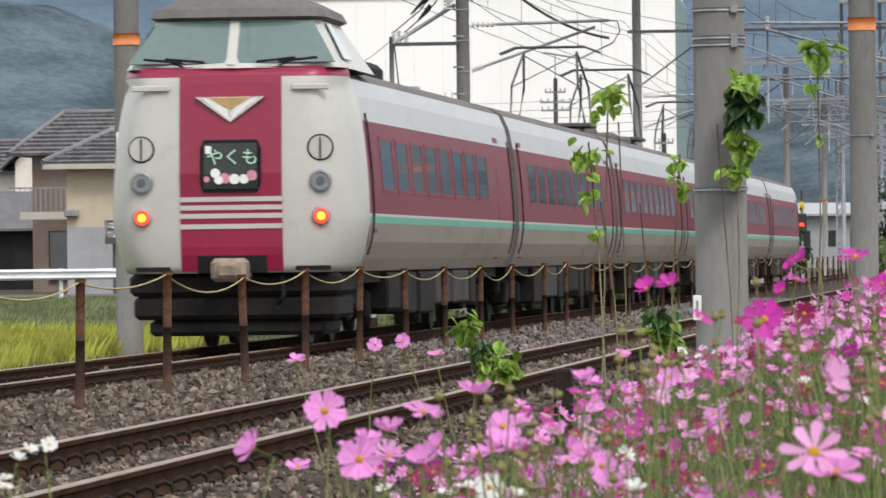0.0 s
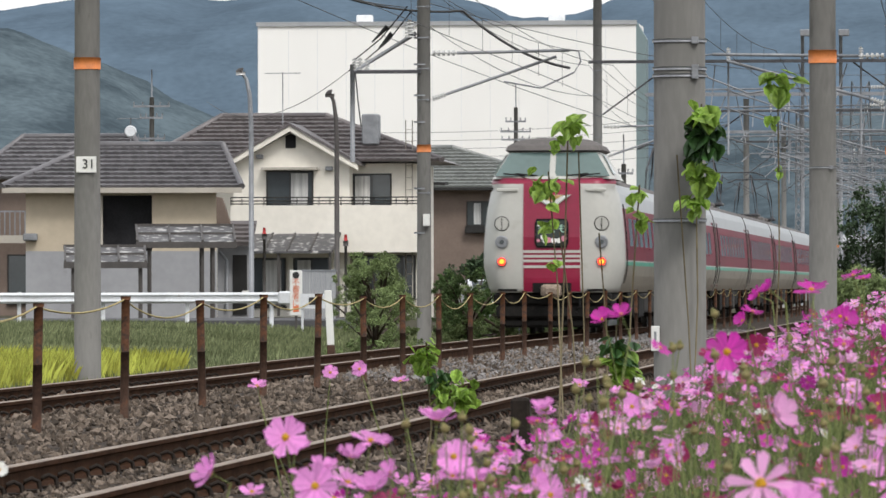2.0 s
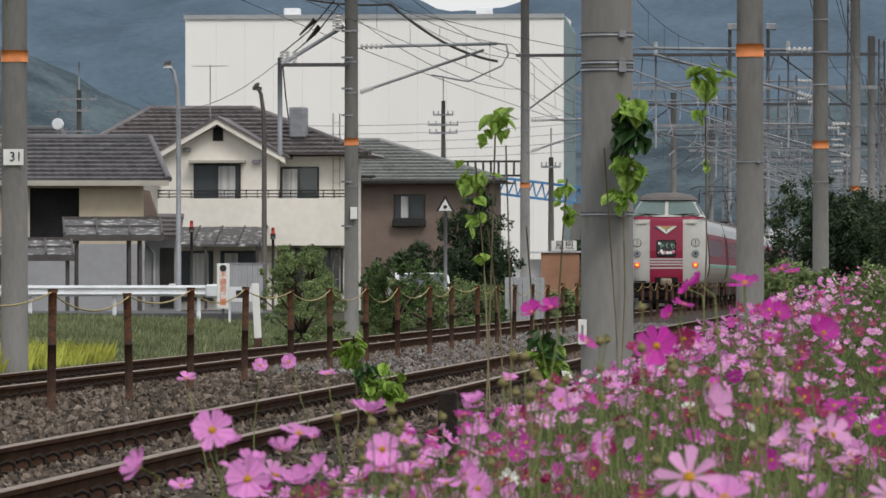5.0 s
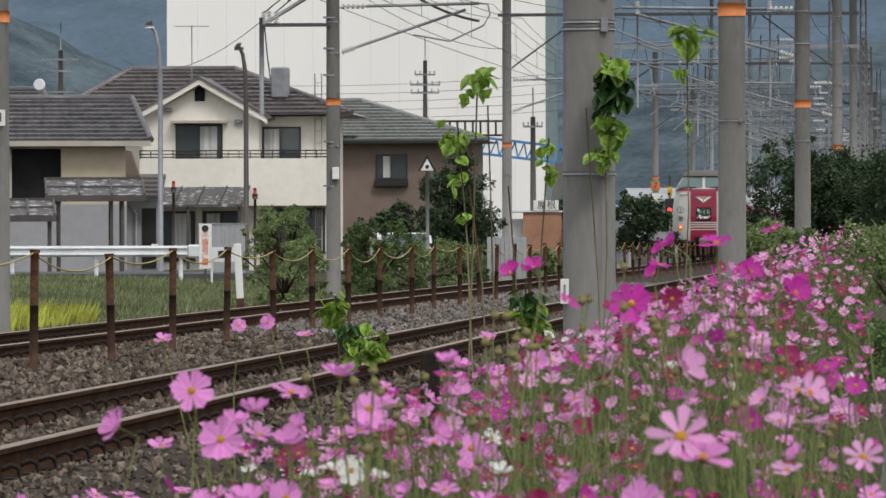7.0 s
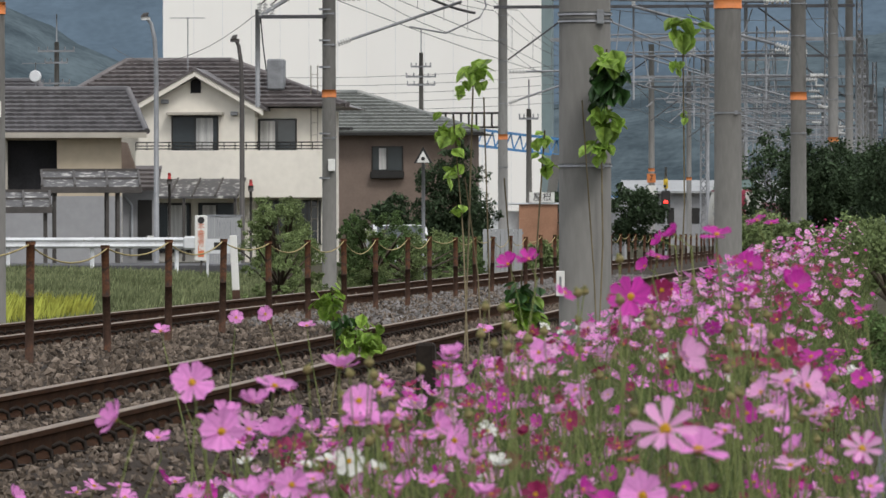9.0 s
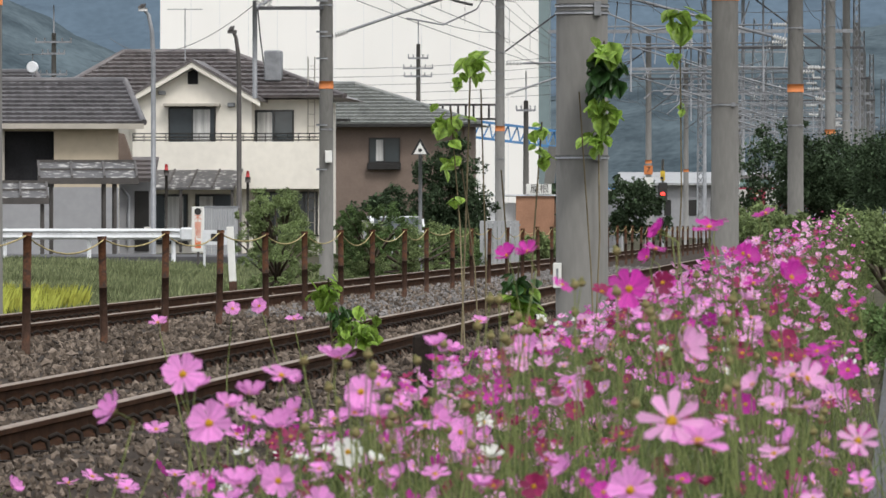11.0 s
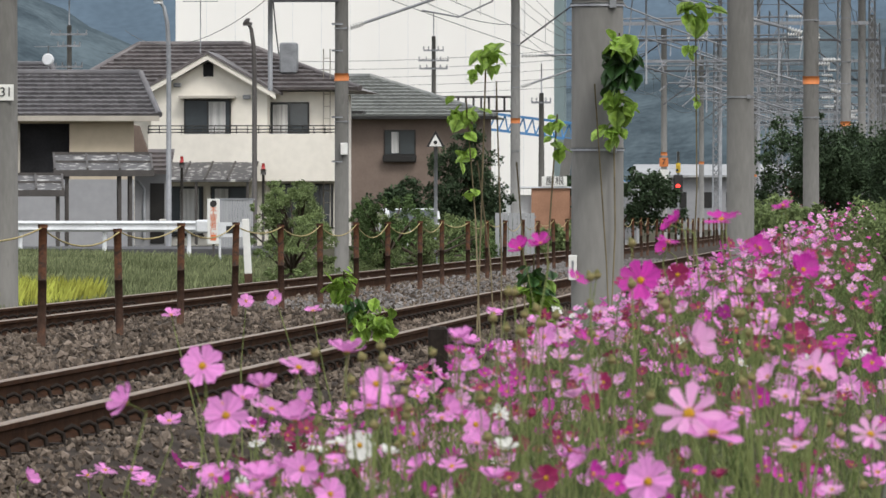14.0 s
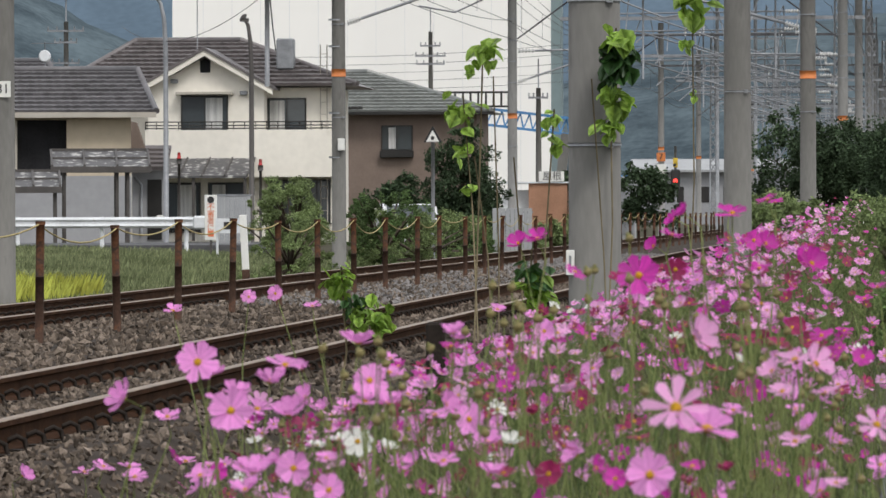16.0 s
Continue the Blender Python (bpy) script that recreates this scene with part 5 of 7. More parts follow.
def build_flower_field():
    """The rest of the bed: small flowers, stems and thread-like leaves, joined."""
    r = random.Random(17)
    sets = {c: ([], []) for c in ("pink", "pink_pale", "magenta", "crimson", "white_petal", "disc")}
    SV, SF = [], []

    def blossom(x, y, z, R, n, colour, fine):
        V, Fc = sets[colour]
        q = n.normalized().to_track_quat('Z', 'Y').to_matrix()
        c = Vector((x, y, z))
        cup = r.uniform(0.0, 0.45)
        k8 = 8
        for k in range(k8):
            a = 2 * math.pi * k / k8 + r.uniform(-0.08, 0.08)
            ca, sa = math.cos(a), math.sin(a)
            ln = R * r.uniform(0.88, 1.08)
            b = len(V)
            pts = [(0.08, 0, 0), (0.62, 0.24, 0), (0.97, 0.17, 0.02), (0.97, -0.17, 0.02), (0.62, -0.24, 0)]
            for u, v, w in pts:
                p = Vector((u * ca - v * sa, u * sa + v * ca, cup * u ** 1.6 + w)) * ln
                V.append(tuple(c + q @ p))
            Fc.append((b, b + 4, b + 3, b + 2, b + 1))
        V, Fc = sets["disc"]
        b = len(V)
        m = 6
        for k in range(m):
            a = 2 * math.pi * k / m
            V.append(tuple(c + q @ (Vector((math.cos(a) * 0.17, math.sin(a) * 0.17, 0.05)) * R)))
        V.append(tuple(c + q @ Vector((0, 0, 0.14 * R))))
        Fc += [(b + k, b + (k + 1) % m, b + m) for k in range(m)]

    def thread(p0, p1, w):
        a = r.uniform(0, 3.14)
        d = Vector((math.cos(a) * w, math.sin(a) * w, 0))
        b = len(SV)
        SV.extend([tuple(p0 - d), tuple(p0 + d), tuple(p1)])
        SF.append((b, b + 1, b + 2))
    zones = [(12.5, 22, 780, 0.97), (22, 36, 950, 0.98), (36, 60, 820, 1.0), (60, 118, 1300, 1.0)]
    for y0, y1, count, cap in zones:
        for _ in range(count):
            y = r.uniform(y0, y1)
            x = min(r.uniform(bed_edge(y), bed_right(y)) + r.gauss(0, 0.05), -0.06)
            if y > 24 and x > bed_right(y) - 0.2 and r.random() < 0.65:
                continue
            top = bed_top(x, y)
            z = top * (1 - (0.55 if y < 22 else 0.42) * r.random() ** (0.9 if y < 22 else 1.4)) * cap
            n = Vector((r.gauss(0, 0.5), -0.38 + r.gauss(0, 0.45), 0.72))
            pale = min(1.0, max(0.0, (y - 25) / 50))
            colour = r.choices(["pink", "pink_pale", "magenta", "crimson", "white_petal"], [36 - 18 * pale, 18 + 42 * pale, 22 - 12 * pale, 26 - 16 * pale, 2 + 9 * pale])[0]
            blossom(x, y, z, r.uniform(0.012, 0.028) * (1 - 0.42 * min(1.0, max(0.0, (y - 20) / 35))), n, colour, y < 22)
            base = Vector((x + r.uniform(-0.12, 0.12), y + r.uniform(-0.1, 0.1), ground_z(x)))
            thread(base, Vector((x, y, z)), 0.0013 + 0.00002 * y)
            mid = base.lerp(Vector((x, y, z)), r.uniform(0.4, 0.8))
            for _ in range(5):
                thread(mid, mid + Vector((r.gauss(0, 0.09), r.gauss(0, 0.09), r.uniform(0.02, 0.16))), 0.0015)
    def frond(p, h, w, lean):
        """A feathery shoot: a thin axis with pairs of thread-like leaflets."""
        tip = p + Vector((lean[0], lean[1], h))
        thread(p, tip, w * 1.2)
        for k in range(9):
            q = p.lerp(tip, 0.15 + 0.095 * k)
            a, ln = r.uniform(0, 6.28), h * r.uniform(0.16, 0.42)
            thread(q, q + Vector((math.cos(a) * ln * 0.75, math.sin(a) * ln * 0.75, ln * r.uniform(0.1, 0.8))), w)
    for y0, y1, count, w in ((10.2, 14, 750, 0.0009), (14, 25, 3200, 0.0011), (25, 50, 4000, 0.0017), (50, 118, 3800, 0.0034)):
        for _ in range(count):
            y = r.uniform(y0, y1)
            x = min(r.uniform(bed_edge(y), bed_right(y)) + r.gauss(0, 0.05), -0.05)
            top = bed_top(x, y)
            z0 = top * r.uniform(0.05, 0.72 if y > 14 else 0.6)
            h = min(r.uniform(0.08, 0.26), top * 0.93 - z0)
            frond(Vector((x, y, ground_z(x) + z0)), max(h, 0.05), w * r.uniform(0.7, 1.5), (r.gauss(0, 0.06), r.gauss(0, 0.06)))
    words = {"pink": "mauve-pink cosmos flowers massed in the bed", "pink_pale": "pale pink cosmos flowers massed in the bed", "magenta": "deep magenta cosmos flowers massed in the bed",
             "crimson": "dark crimson cosmos flowers massed in the bed", "white_petal": "white cosmos flowers scattered in the bed", "disc": "yellow centres of the massed cosmos flowers"}
    for c, (V, Fc) in sets.items():
        tagged(from_arrays("cosmos_field", V, Fc, c), words[c], "flowers", kind="stuff")
    tint = np.repeat(np.random.default_rng(4).choice(3, len(SF) // 10 + 1, p=(0.55, 0.33, 0.12)), 10)[:len(SF)]
    foliage = from_arrays("cosmos_foliage", SV, SF, "stem_dark", mats=["stem_dark", "stem_pale", "dry"], index=tint.tolist())
    tagged(foliage, "feathery green cosmos stems and leaves", "foliage", kind="stuff")


build_flower_field()


# ---- climbing vines ----
def leaf_mesh(material):
    bm = bmesh.new()
    pts = [(0, 0, 0), (0.25, 0.42, 0.03), (0.55, 0.45, 0.0), (0.85, 0.22, -0.06), (1.05, 0, -0.16)]
    left = [bm.verts.new(p) for p in pts]
    right = [bm.verts.new((p[0], -p[1], p[2])) for p in pts[1:-1]]
    midv = [bm.verts.new((x, 0, z)) for x, z in ((0.28, -0.04), (0.58, -0.06), (0.85, -0.11))]
    L = [left[0]] + left[1:4] + [left[4]]
    Rr = [left[0]] + right + [left[4]]
    Mv = [left[0]] + midv + [left[4]]
    for side in (L, Rr):
        for i in range(4):
            q = [Mv[i], Mv[i + 1], side[i + 1], side[i]]
            q2 = []
            for v in q:
                if v not in q2:
                    q2.append(v)
            bm.faces.new(q2).smooth = True
    return mesh_of(bm, "leaf", material)


LEAF = {"leaf": leaf_mesh("leaf"), "leaf_dark": leaf_mesh("leaf_dark")}


def build_vine(label, line, clumps, seed, string=True):
    """A thin climbing stem along a line of points, with clumps of heart-shaped leaves: (x, y, z, spread, count, size, material)."""
    r = random.Random(seed)
    t = thing("vine", label, "climbing plant", "vines by the pole", at=pose(*line[0]))
    o = Vector(line[0])
    part("stem", tubed([Vector(p) - o for p in line], 0.006, 5), "dry", t)
    for x, y, z, spread, count, size, mt in clumps:
        for _ in range(int(count * 1.7)):
            p = Vector((x + r.gauss(0, spread * 0.5), y + r.gauss(0, 0.04), z + r.gauss(0, spread * 0.55))) - o
            lf = new("leaf", LEAF[mt])
            lf.parent = t
            az = r.uniform(0, 6.28)
            lf.matrix_basis = Matrix.Translation(p) @ Euler((r.uniform(-0.6, 0.6), r.uniform(0.1, 1.2), az)).to_matrix().to_4x4() @ Matrix.Diagonal((size * r.uniform(0.62, 1.15),) * 3 + (1,))
    return t


VY = 40.0     # the vines stand just before the near pole


def vp(px, z, y=VY):
    return (px, y, z)


build_vine("thick green heart-leaved vine climbing the concrete pole", [(-2.20, 43.62, -0.1), (-2.16, 43.65, 0.9), (-2.17, 43.66, 1.6), (-2.13, 43.65, 2.3)],
           [(-2.13, 43.45, 2.10, 0.115, 26, 0.17, "leaf_dark"), (-2.11, 43.36, 2.24, 0.075, 9, 0.16, "leaf"), (-2.13, 43.5, 1.82, 0.08, 13, 0.14, "leaf"), (-2.17, 43.5, 1.62, 0.07, 10, 0.12, "leaf")], 41)
build_vine("bright green vine sprig on a thin string", [(-2.9, VY, -0.1), (-2.86, VY, 1.0), (-2.83, VY, 2.0)],
           [(-2.82, VY, 2.05, 0.09, 9, 0.13, "leaf"), (-2.9, VY, 1.92, 0.04, 2, 0.11, "leaf")], 42)
build_vine("bright green vine on a leaning dry stalk", [(-2.78, VY - 1, -0.2), (-2.9, VY, 1.0), (-2.96, VY, 1.75)],
           [(-2.97, VY, 1.68, 0.085, 11, 0.105, "leaf"), (-2.95, VY, 1.42, 0.06, 5, 0.095, "leaf"), (-2.93, VY, 1.16, 0.04, 2, 0.08, "leaf")], 43)
build_vine("young green vine beside the pole", [(-2.45, VY, -0.1), (-2.42, VY, 0.8), (-2.36, VY, 1.66)],
           [(-2.36, VY, 1.60, 0.05, 4, 0.10, "leaf"), (-2.37, VY, 1.46, 0.06, 5, 0.10, "leaf")], 44)
build_vine("tall thin vine with leaves near its tip", [(-1.72, 46, -0.1), (-1.66, 46, 1.2), (-1.67, 46, 2.5)],
           [(-1.67, 46, 2.55, 0.09, 10, 0.15, "leaf"), (-1.7, 46, 2.25, 0.05, 4, 0.09, "leaf"), (-1.66, 46, 1.9, 0.03, 3, 0.07, "leaf")], 45)
build_vine("green leafy creeper low beside the track", [(-3.30, 34.5, -0.3), (-3.22, 34.5, 0.2), (-3.25, 34.5, 0.68)],
           [(-3.27, 34.5, 0.61, 0.075, 26, 0.085, "leaf"), (-3.13, 34.5, 0.41, 0.075, 24, 0.085, "leaf"), (-3.02, 34.5, 0.40, 0.07, 22, 0.08, "leaf"), (-3.2, 34.5, 0.48, 0.05, 8, 0.08, "leaf_dark")], 46)
build_vine("green leafy creeper low before the pole", [(-2.50, 39, -0.2), (-2.46, 39, 0.3), (-2.45, 39, 0.75)],
           [(-2.46, 39, 0.62, 0.09, 9, 0.12, "leaf_dark"), (-2.44, 39, 0.52, 0.09, 16, 0.12, "leaf"), (-2.36, 39, 0.30, 0.09, 14, 0.11, "leaf"), (-2.4, 39, 0.2, 0.07, 7, 0.12, "leaf")], 47)
for x0, x1, yy in ((-2.72, -2.85, 39.5), (-2.60, -2.66, 40.5), (-2.80, -2.83, 41), (-2.1, -2.22, 42)):
    tagged(part("dry_stalk", tubed([(x0, yy, -0.2), ((x0 + x1) / 2 + 0.02, yy, 0.7), (x1, yy, 1.35 if yy < 41 else 1.9)], 0.005, 4), "dry"), "thin dry grey-brown stalk by the track", "stalk", "dry stalks")
tagged(part("stake", boxed(-2.53, -2.43, 31.5, 31.6, -0.35, 0.42, 0.015), "clip"), "blackened wooden stake beside the track", "stake")


# ---- buildings ----
def hip_roof(parent, x0, x1, y0, y1, ze, zr, ridge0, ridge1, material, rows=9, over=0.0, front_only=False):
    """A tiled hip roof: each course of the front slope is a stepped strip of tiles."""
    ym = (y0 + y1) / 2
    base = bmesh.new()
    vs = [base.verts.new(p) for p in ((x0, y0, ze), (x1, y0, ze), (x1, y1, ze), (x0, y1, ze), (ridge0, ym, zr), (ridge1, ym, zr))]
    for q in ((0, 1, 5, 4), (1, 2, 5), (2, 3, 4, 5), (3, 0, 4), (0, 3, 2, 1)):
        base.faces.new([vs[i] for i in q])
    bmesh.ops.recalc_face_normals(base, faces=base.faces)
    roof = part("roof", base, material, parent, "tiled roof")
    V, Fc = [], []
    slope = Vector((0, ym - y0, zr - ze))
    nrm = Vector((0, -(zr - ze), ym - y0)).normalized()
    for j in range(rows):
        f0, f1 = j / rows, (j + 1.12) / rows
        f1 = min(f1, 1.0)
        xa0, xb0 = x0 + (ridge0 - x0) * f0, x1 + (ridge1 - x1) * f0
        xa1, xb1 = x0 + (ridge0 - x0) * f1, x1 + (ridge1 - x1) * f1
        n = max(1, int((xb0 - xa0) / 0.30))
        for i in range(n):
            a0, b0 = xa0 + (xb0 - xa0) * i / n, xa0 + (xb0 - xa0) * (i + 0.99) / n
            a1, b1 = xa1 + (xb1 - xa1) * i / n, xa1 + (xb1 - xa1) * (i + 0.99) / n
            k = len(V)
            lo, hi = Vector((0, y0, ze)) + slope * f0, Vector((0, y0, ze)) + slope * f1
            up = nrm * 0.13
            m0, m1 = (a0 + b0) / 2, (a1 + b1) / 2
            V += [tuple(lo + Vector((a0, 0, 0)) + up * 0.8), tuple(lo + Vector((m0, 0, 0)) + up), tuple(lo + Vector((b0, 0, 0)) + up * 0.8),
                  tuple(hi + Vector((a1, 0, 0)) + up * 0.02), tuple(hi + Vector((m1, 0, 0)) + up * 0.1), tuple(hi + Vector((b1, 0, 0)) + up * 0.02),
                  tuple(lo + Vector((a0, 0, 0))), tuple(lo + Vector((b0, 0, 0)))]
            Fc += [(k, k + 1, k + 4, k + 3), (k + 1, k + 2, k + 5, k + 4), (k + 6, k + 1, k), (k + 6, k + 7, k + 1), (k + 7, k + 2, k + 1)]
    from_arrays("tiles", V, Fc, material, roof, "stuff")
    for a, b in (((ridge0, ym, zr), (ridge1, ym, zr)), ((x0, y0, ze), (ridge0, ym, zr)), ((x1, y0, ze), (ridge1, ym, zr))):
        part("ridge_tiles", tubed([Vector(a) + Vector((0, 0, 0.06)), Vector(b) + Vector((0, 0, 0.06))], 0.12, 7), material, roof)
    return roof


def window(parent, x0, x1, z0, z1, y, curtain=None, name="window"):
    w = thing(name, "", "", at=pose(0, y, 0))
    w.parent = parent
    part("frame", boxed(x0 - 0.06, x1 + 0.06, -0.06, -0.004, z0 - 0.06, z1 + 0.06), "frame_dark", w)
    xm = (x0 + x1) / 2
    for a, b in ((x0, xm - 0.02), (xm + 0.02, x1)):
        part("pane", boxed(a, b, -0.075, -0.062, z0, z1), "glass", w)
    if curtain:
        part("curtain", boxed(curtain[0], curtain[1], -0.082, -0.077, z0 + 0.03, z1 - 0.03), "curtain", w, "pale drawn curtain behind the glass")
    part("sill", boxed(x0 - 0.1, x1 + 0.1, -0.13, -0.004, z0 - 0.11, z0 - 0.065), "frame_dark", w)
    return w


def build_main_house():
    h = thing("house", "cream two-storey house with a brown tiled roof and balcony", "house")
    Y = 225.0
    part("wall", boxed(-31.3, -21.75, Y + 2.2, Y + 9, -0.2, 5.6), "cream", h)
    g = extrude_y([(-28.5, -0.2), (-24.15, -0.2), (-24.15, 5.55), (-26.33, 6.75), (-28.5, 5.55)], Y + 1.0, Y + 6)
    part("gable_wall", g, "cream", h, "cream gable wall")
    hip_roof(h, -31.9, -20.7, Y + 1.3, Y + 9.6, 5.65, 7.42, -29.5, -25.5, "kawara_brown", 11)
    for s in (-1, 1):
        e0, e1 = (-26.33, 6.98), (-26.33 + s * 2.55, 5.52)
        bm = extrude_y([e0, e1, (e1[0], e1[1] - 0.22), (e0[0], e0[1] - 0.22)], Y + 0.45, Y + 0.6)
        part("barge_board", bm, "cream", h)
        bm = extrude_y([(e0[0], e0[1] + 0.1), (e1[0] + s * 0.1, e1[1] + 0.06), (e1[0] + s * 0.1, e1[1] - 0.05), (e0[0], e0[1] - 0.01)], Y + 0.4, Y + 6)
        part("gable_roof", bm, "kawara_brown", h, "brown tiled gable slope")
    part("gable_vent", extrude_y([(-26.54, 6.15), (-26.16, 6.15), (-26.16, 6.6), (-26.35, 6.7), (-26.54, 6.6)], Y + 0.95, Y + 1.1), "dark", h)
    part("balcony_wall", boxed(-28.5, -21.5, Y + 0.1, Y + 0.3, 2.25, 4.0), "cream", h, "cream balcony parapet")
    part("balcony_floor", boxed(-28.5, -21.5, Y + 0.3, Y + 2.2, 2.25, 2.5), "cream", h)
    bm = bmesh.new()
    for z in (4.06, 4.17, 4.30):
        tube(bm, [(-28.5, Y + 0.2, z), (-21.5, Y + 0.2, z)], 0.022, 5)
    for i in range(18):
        x = -28.5 + 7.0 * i / 17
        tube(bm, [(x, Y + 0.2, 4.0), (x, Y + 0.2, 4.3)], 0.018, 4)
    part("balcony_rail", bm, "frame_dark", h, "thin dark balcony railing")
    window(h, -27.2, -25.56, 4.0, 5.24, Y + 1.0, (-26.33, -25.7))
    window(h, -24.1, -22.75, 4.0, 5.15, Y + 2.2, (-24.05, -23.5))
    part("awning", boxed(-27.4, -25.3, Y + 0.4, Y + 1.0, 5.33, 5.42), "eave", h)
    window(h, -24.0, -22.9, 0.6, 2.1, Y + 2.2)
    window(h, -22.75, -21.85, 0.6, 2.1, Y + 2.2)
    window(h, -28.2, -26.6, 0.3, 2.0, Y + 1.0, (-27.4, -26.7))
    window(h, -26.2, -24.9, 0.3, 2.0, Y + 1.0, (-26.1, -25.6))
    for x, z in ((-27.5, 5.75), (-24.9, 5.3)):
        part("wall_lamp", boxed(x - 0.14, x + 0.14, Y + 0.8, Y + 1.0, z, z + 0.16, 0.03), "steel", h)
    bm = bmesh.new()
    for x in (-22.15, -21.9):
        tube(bm, [(x, Y + 2.1, 0.5), (x, Y + 2.1, 7.2)], 0.02, 4)
    for i in range(14):
        tube(bm, [(-22.15, Y + 2.1, 1.0 + i * 0.45), (-21.9, Y + 2.1, 1.0 + i * 0.45)], 0.012, 4)
    part("ladder", bm, "eave", h, "thin metal wall ladder")
    part("rooftop_tank", boxed(-23.85, -23.2, Y + 2.5, Y + 3.2, 6.3, 7.45, 0.05), "steel", h, "grey rooftop water heater")
    # porch roof
    part("porch_roof", extrude_x([(Y - 2.6, 2.2), (Y - 2.6, 2.28), (Y + 0.1, 2.95), (Y + 0.1, 2.85)], -27.75, -24.4), "polycarb", h, "smoky translucent porch roof")
    for i in range(5):
        x = -27.75 + 3.35 * i / 4
        part("rafter", extrude_x([(Y - 2.62, 2.26), (Y - 2.62, 2.33), (Y + 0.1, 3.0), (Y + 0.1, 2.93)], x - 0.03, x + 0.03), "brown_metal", h)
    for x in (-27.6, -26.4, -24.5):
        part("porch_post", boxed(x - 0.05, x + 0.05, Y - 2.5, Y - 2.4, -0.1, 2.2), "brown_metal", h)


def build_garage_house():
    h = thing("house", "beige garage house with grey tiled roof and open shutter", "house")
    Y = 205.0
    x0, x1 = -32.9, -26.45
    part("wall", boxed(x0, -30.3, Y, Y + 5, 2.2, 4.3), "beige", h)
    part("wall", boxed(-28.63, x1, Y, Y + 5, 2.2, 4.3), "beige", h)
    part("wall", boxed(-30.3, -28.63, Y, Y + 0.2, 4.09, 4.3), "beige", h)
    part("lower_wall", boxed(x0 - 0.003, x1 + 0.003, Y - 0.03, Y + 5, -0.3, 2.2), "grey_wall", h, "grey rendered lower wall")
    # sheet closing the bay, with the inside shade put into its colour
    part("bay_shade", boxed(-30.3, -28.63, Y + 0.3, Y + 0.4, 2.2, 4.09), "dark", h, "dark sheet for the shade inside the open loading bay")
    part("jamb", boxed(-30.42, -30.3, Y - 0.04, Y + 0.1, 2.2, 4.09), "eave", h)
    hip_roof(h, -33.7, -25.62, Y - 0.75, Y + 5.7, 4.32, 5.8, -30.6, -26.15, "kawara", 10)
    part("eave_board", boxed(-33.7, -25.62, Y - 0.78, Y - 0.7, 4.16, 4.34), "eave", h)
    part("soffit", boxed(-33.6, -26.0, Y - 0.7, Y, 4.2, 4.25), "eave", h)
    part("wall_lamp", boxed(-33.0, -32.5, Y - 0.35, Y, 2.55, 2.8, 0.04), "steel", h)
    h.matrix_basis = pose(-28.5, Y, 0, 0, 0, 9) @ pose(28.5, -Y, 0)

    lean = thing("lean_to", "brown tiled lean-to between two houses", "outbuilding", at=pose(0, 212, 0))
    part("upper_wall", extrude_y([(-27.4, 3.2), (-26.85, 3.2), (-27.15, 4.1), (-27.4, 4.15)], 0, 0.3), "brown_wall", lean)
    part("roof", extrude_x([(-0.9, 2.42), (-0.9, 2.5), (0.3, 3.3), (0.3, 3.2)], -27.4, -25.95), "kawara_brown", lean, "dark brown tiled slope")
    for i in range(5):
        part("tile_course", boxed(-27.4, -25.95, -0.93 + 0.235 * i, -0.86 + 0.235 * i, 2.5 + 0.157 * i, 2.56 + 0.157 * i), "kawara_brown", lean)
    part("wall", boxed(-27.3, -26.05, -0.1, 0.3, -0.3, 2.9), "grey_wall", lean)
    part("door", boxed(-26.75, -26.25, -0.14, -0.1, 0.0, 2.1), "frame_dark", lean, "dark glazed door")
    part("drain_pipe", tubed([(-26.95, -0.2, 0.2), (-26.95, -0.2, 1.9), (-27.2, -0.2, 2.2)], 0.05, 8), "steel", lean)
    part("meter_box", boxed(-26.3, -25.95, -1.2, -1.0, 0.55, 0.85, 0.02), "white", lean, "small white box")


def build_left_house():
    h = thing("house", "dark two-storey house with grey tiled roof", "house")
    Y = 236.0
    part("wall", boxed(-39.3, -33.5, Y, Y + 7, -0.2, 5.2), "brown_wall", h)
    hip_roof(h, -40.1, -32.7, Y - 0.8, Y + 7.8, 5.2, 6.9, -38.6, -34.2, "kawara", 10)
    part("balcony", boxed(-39.6, -36.2, Y - 1.2, Y - 1.1, 2.7, 3.0), "eave", h)
    for i in range(16):
        part("baluster", boxed(-39.6 + i * 0.2, -39.56 + i * 0.2, Y - 1.2, Y - 1.15, 3.0, 3.9), "steel", h)
    part("balcony_rail", boxed(-40, -36.2, Y - 1.22, Y - 1.12, 3.9, 3.96), "steel", h)
    window(h, -38.6, -36.8, 0.4, 2.2, Y)


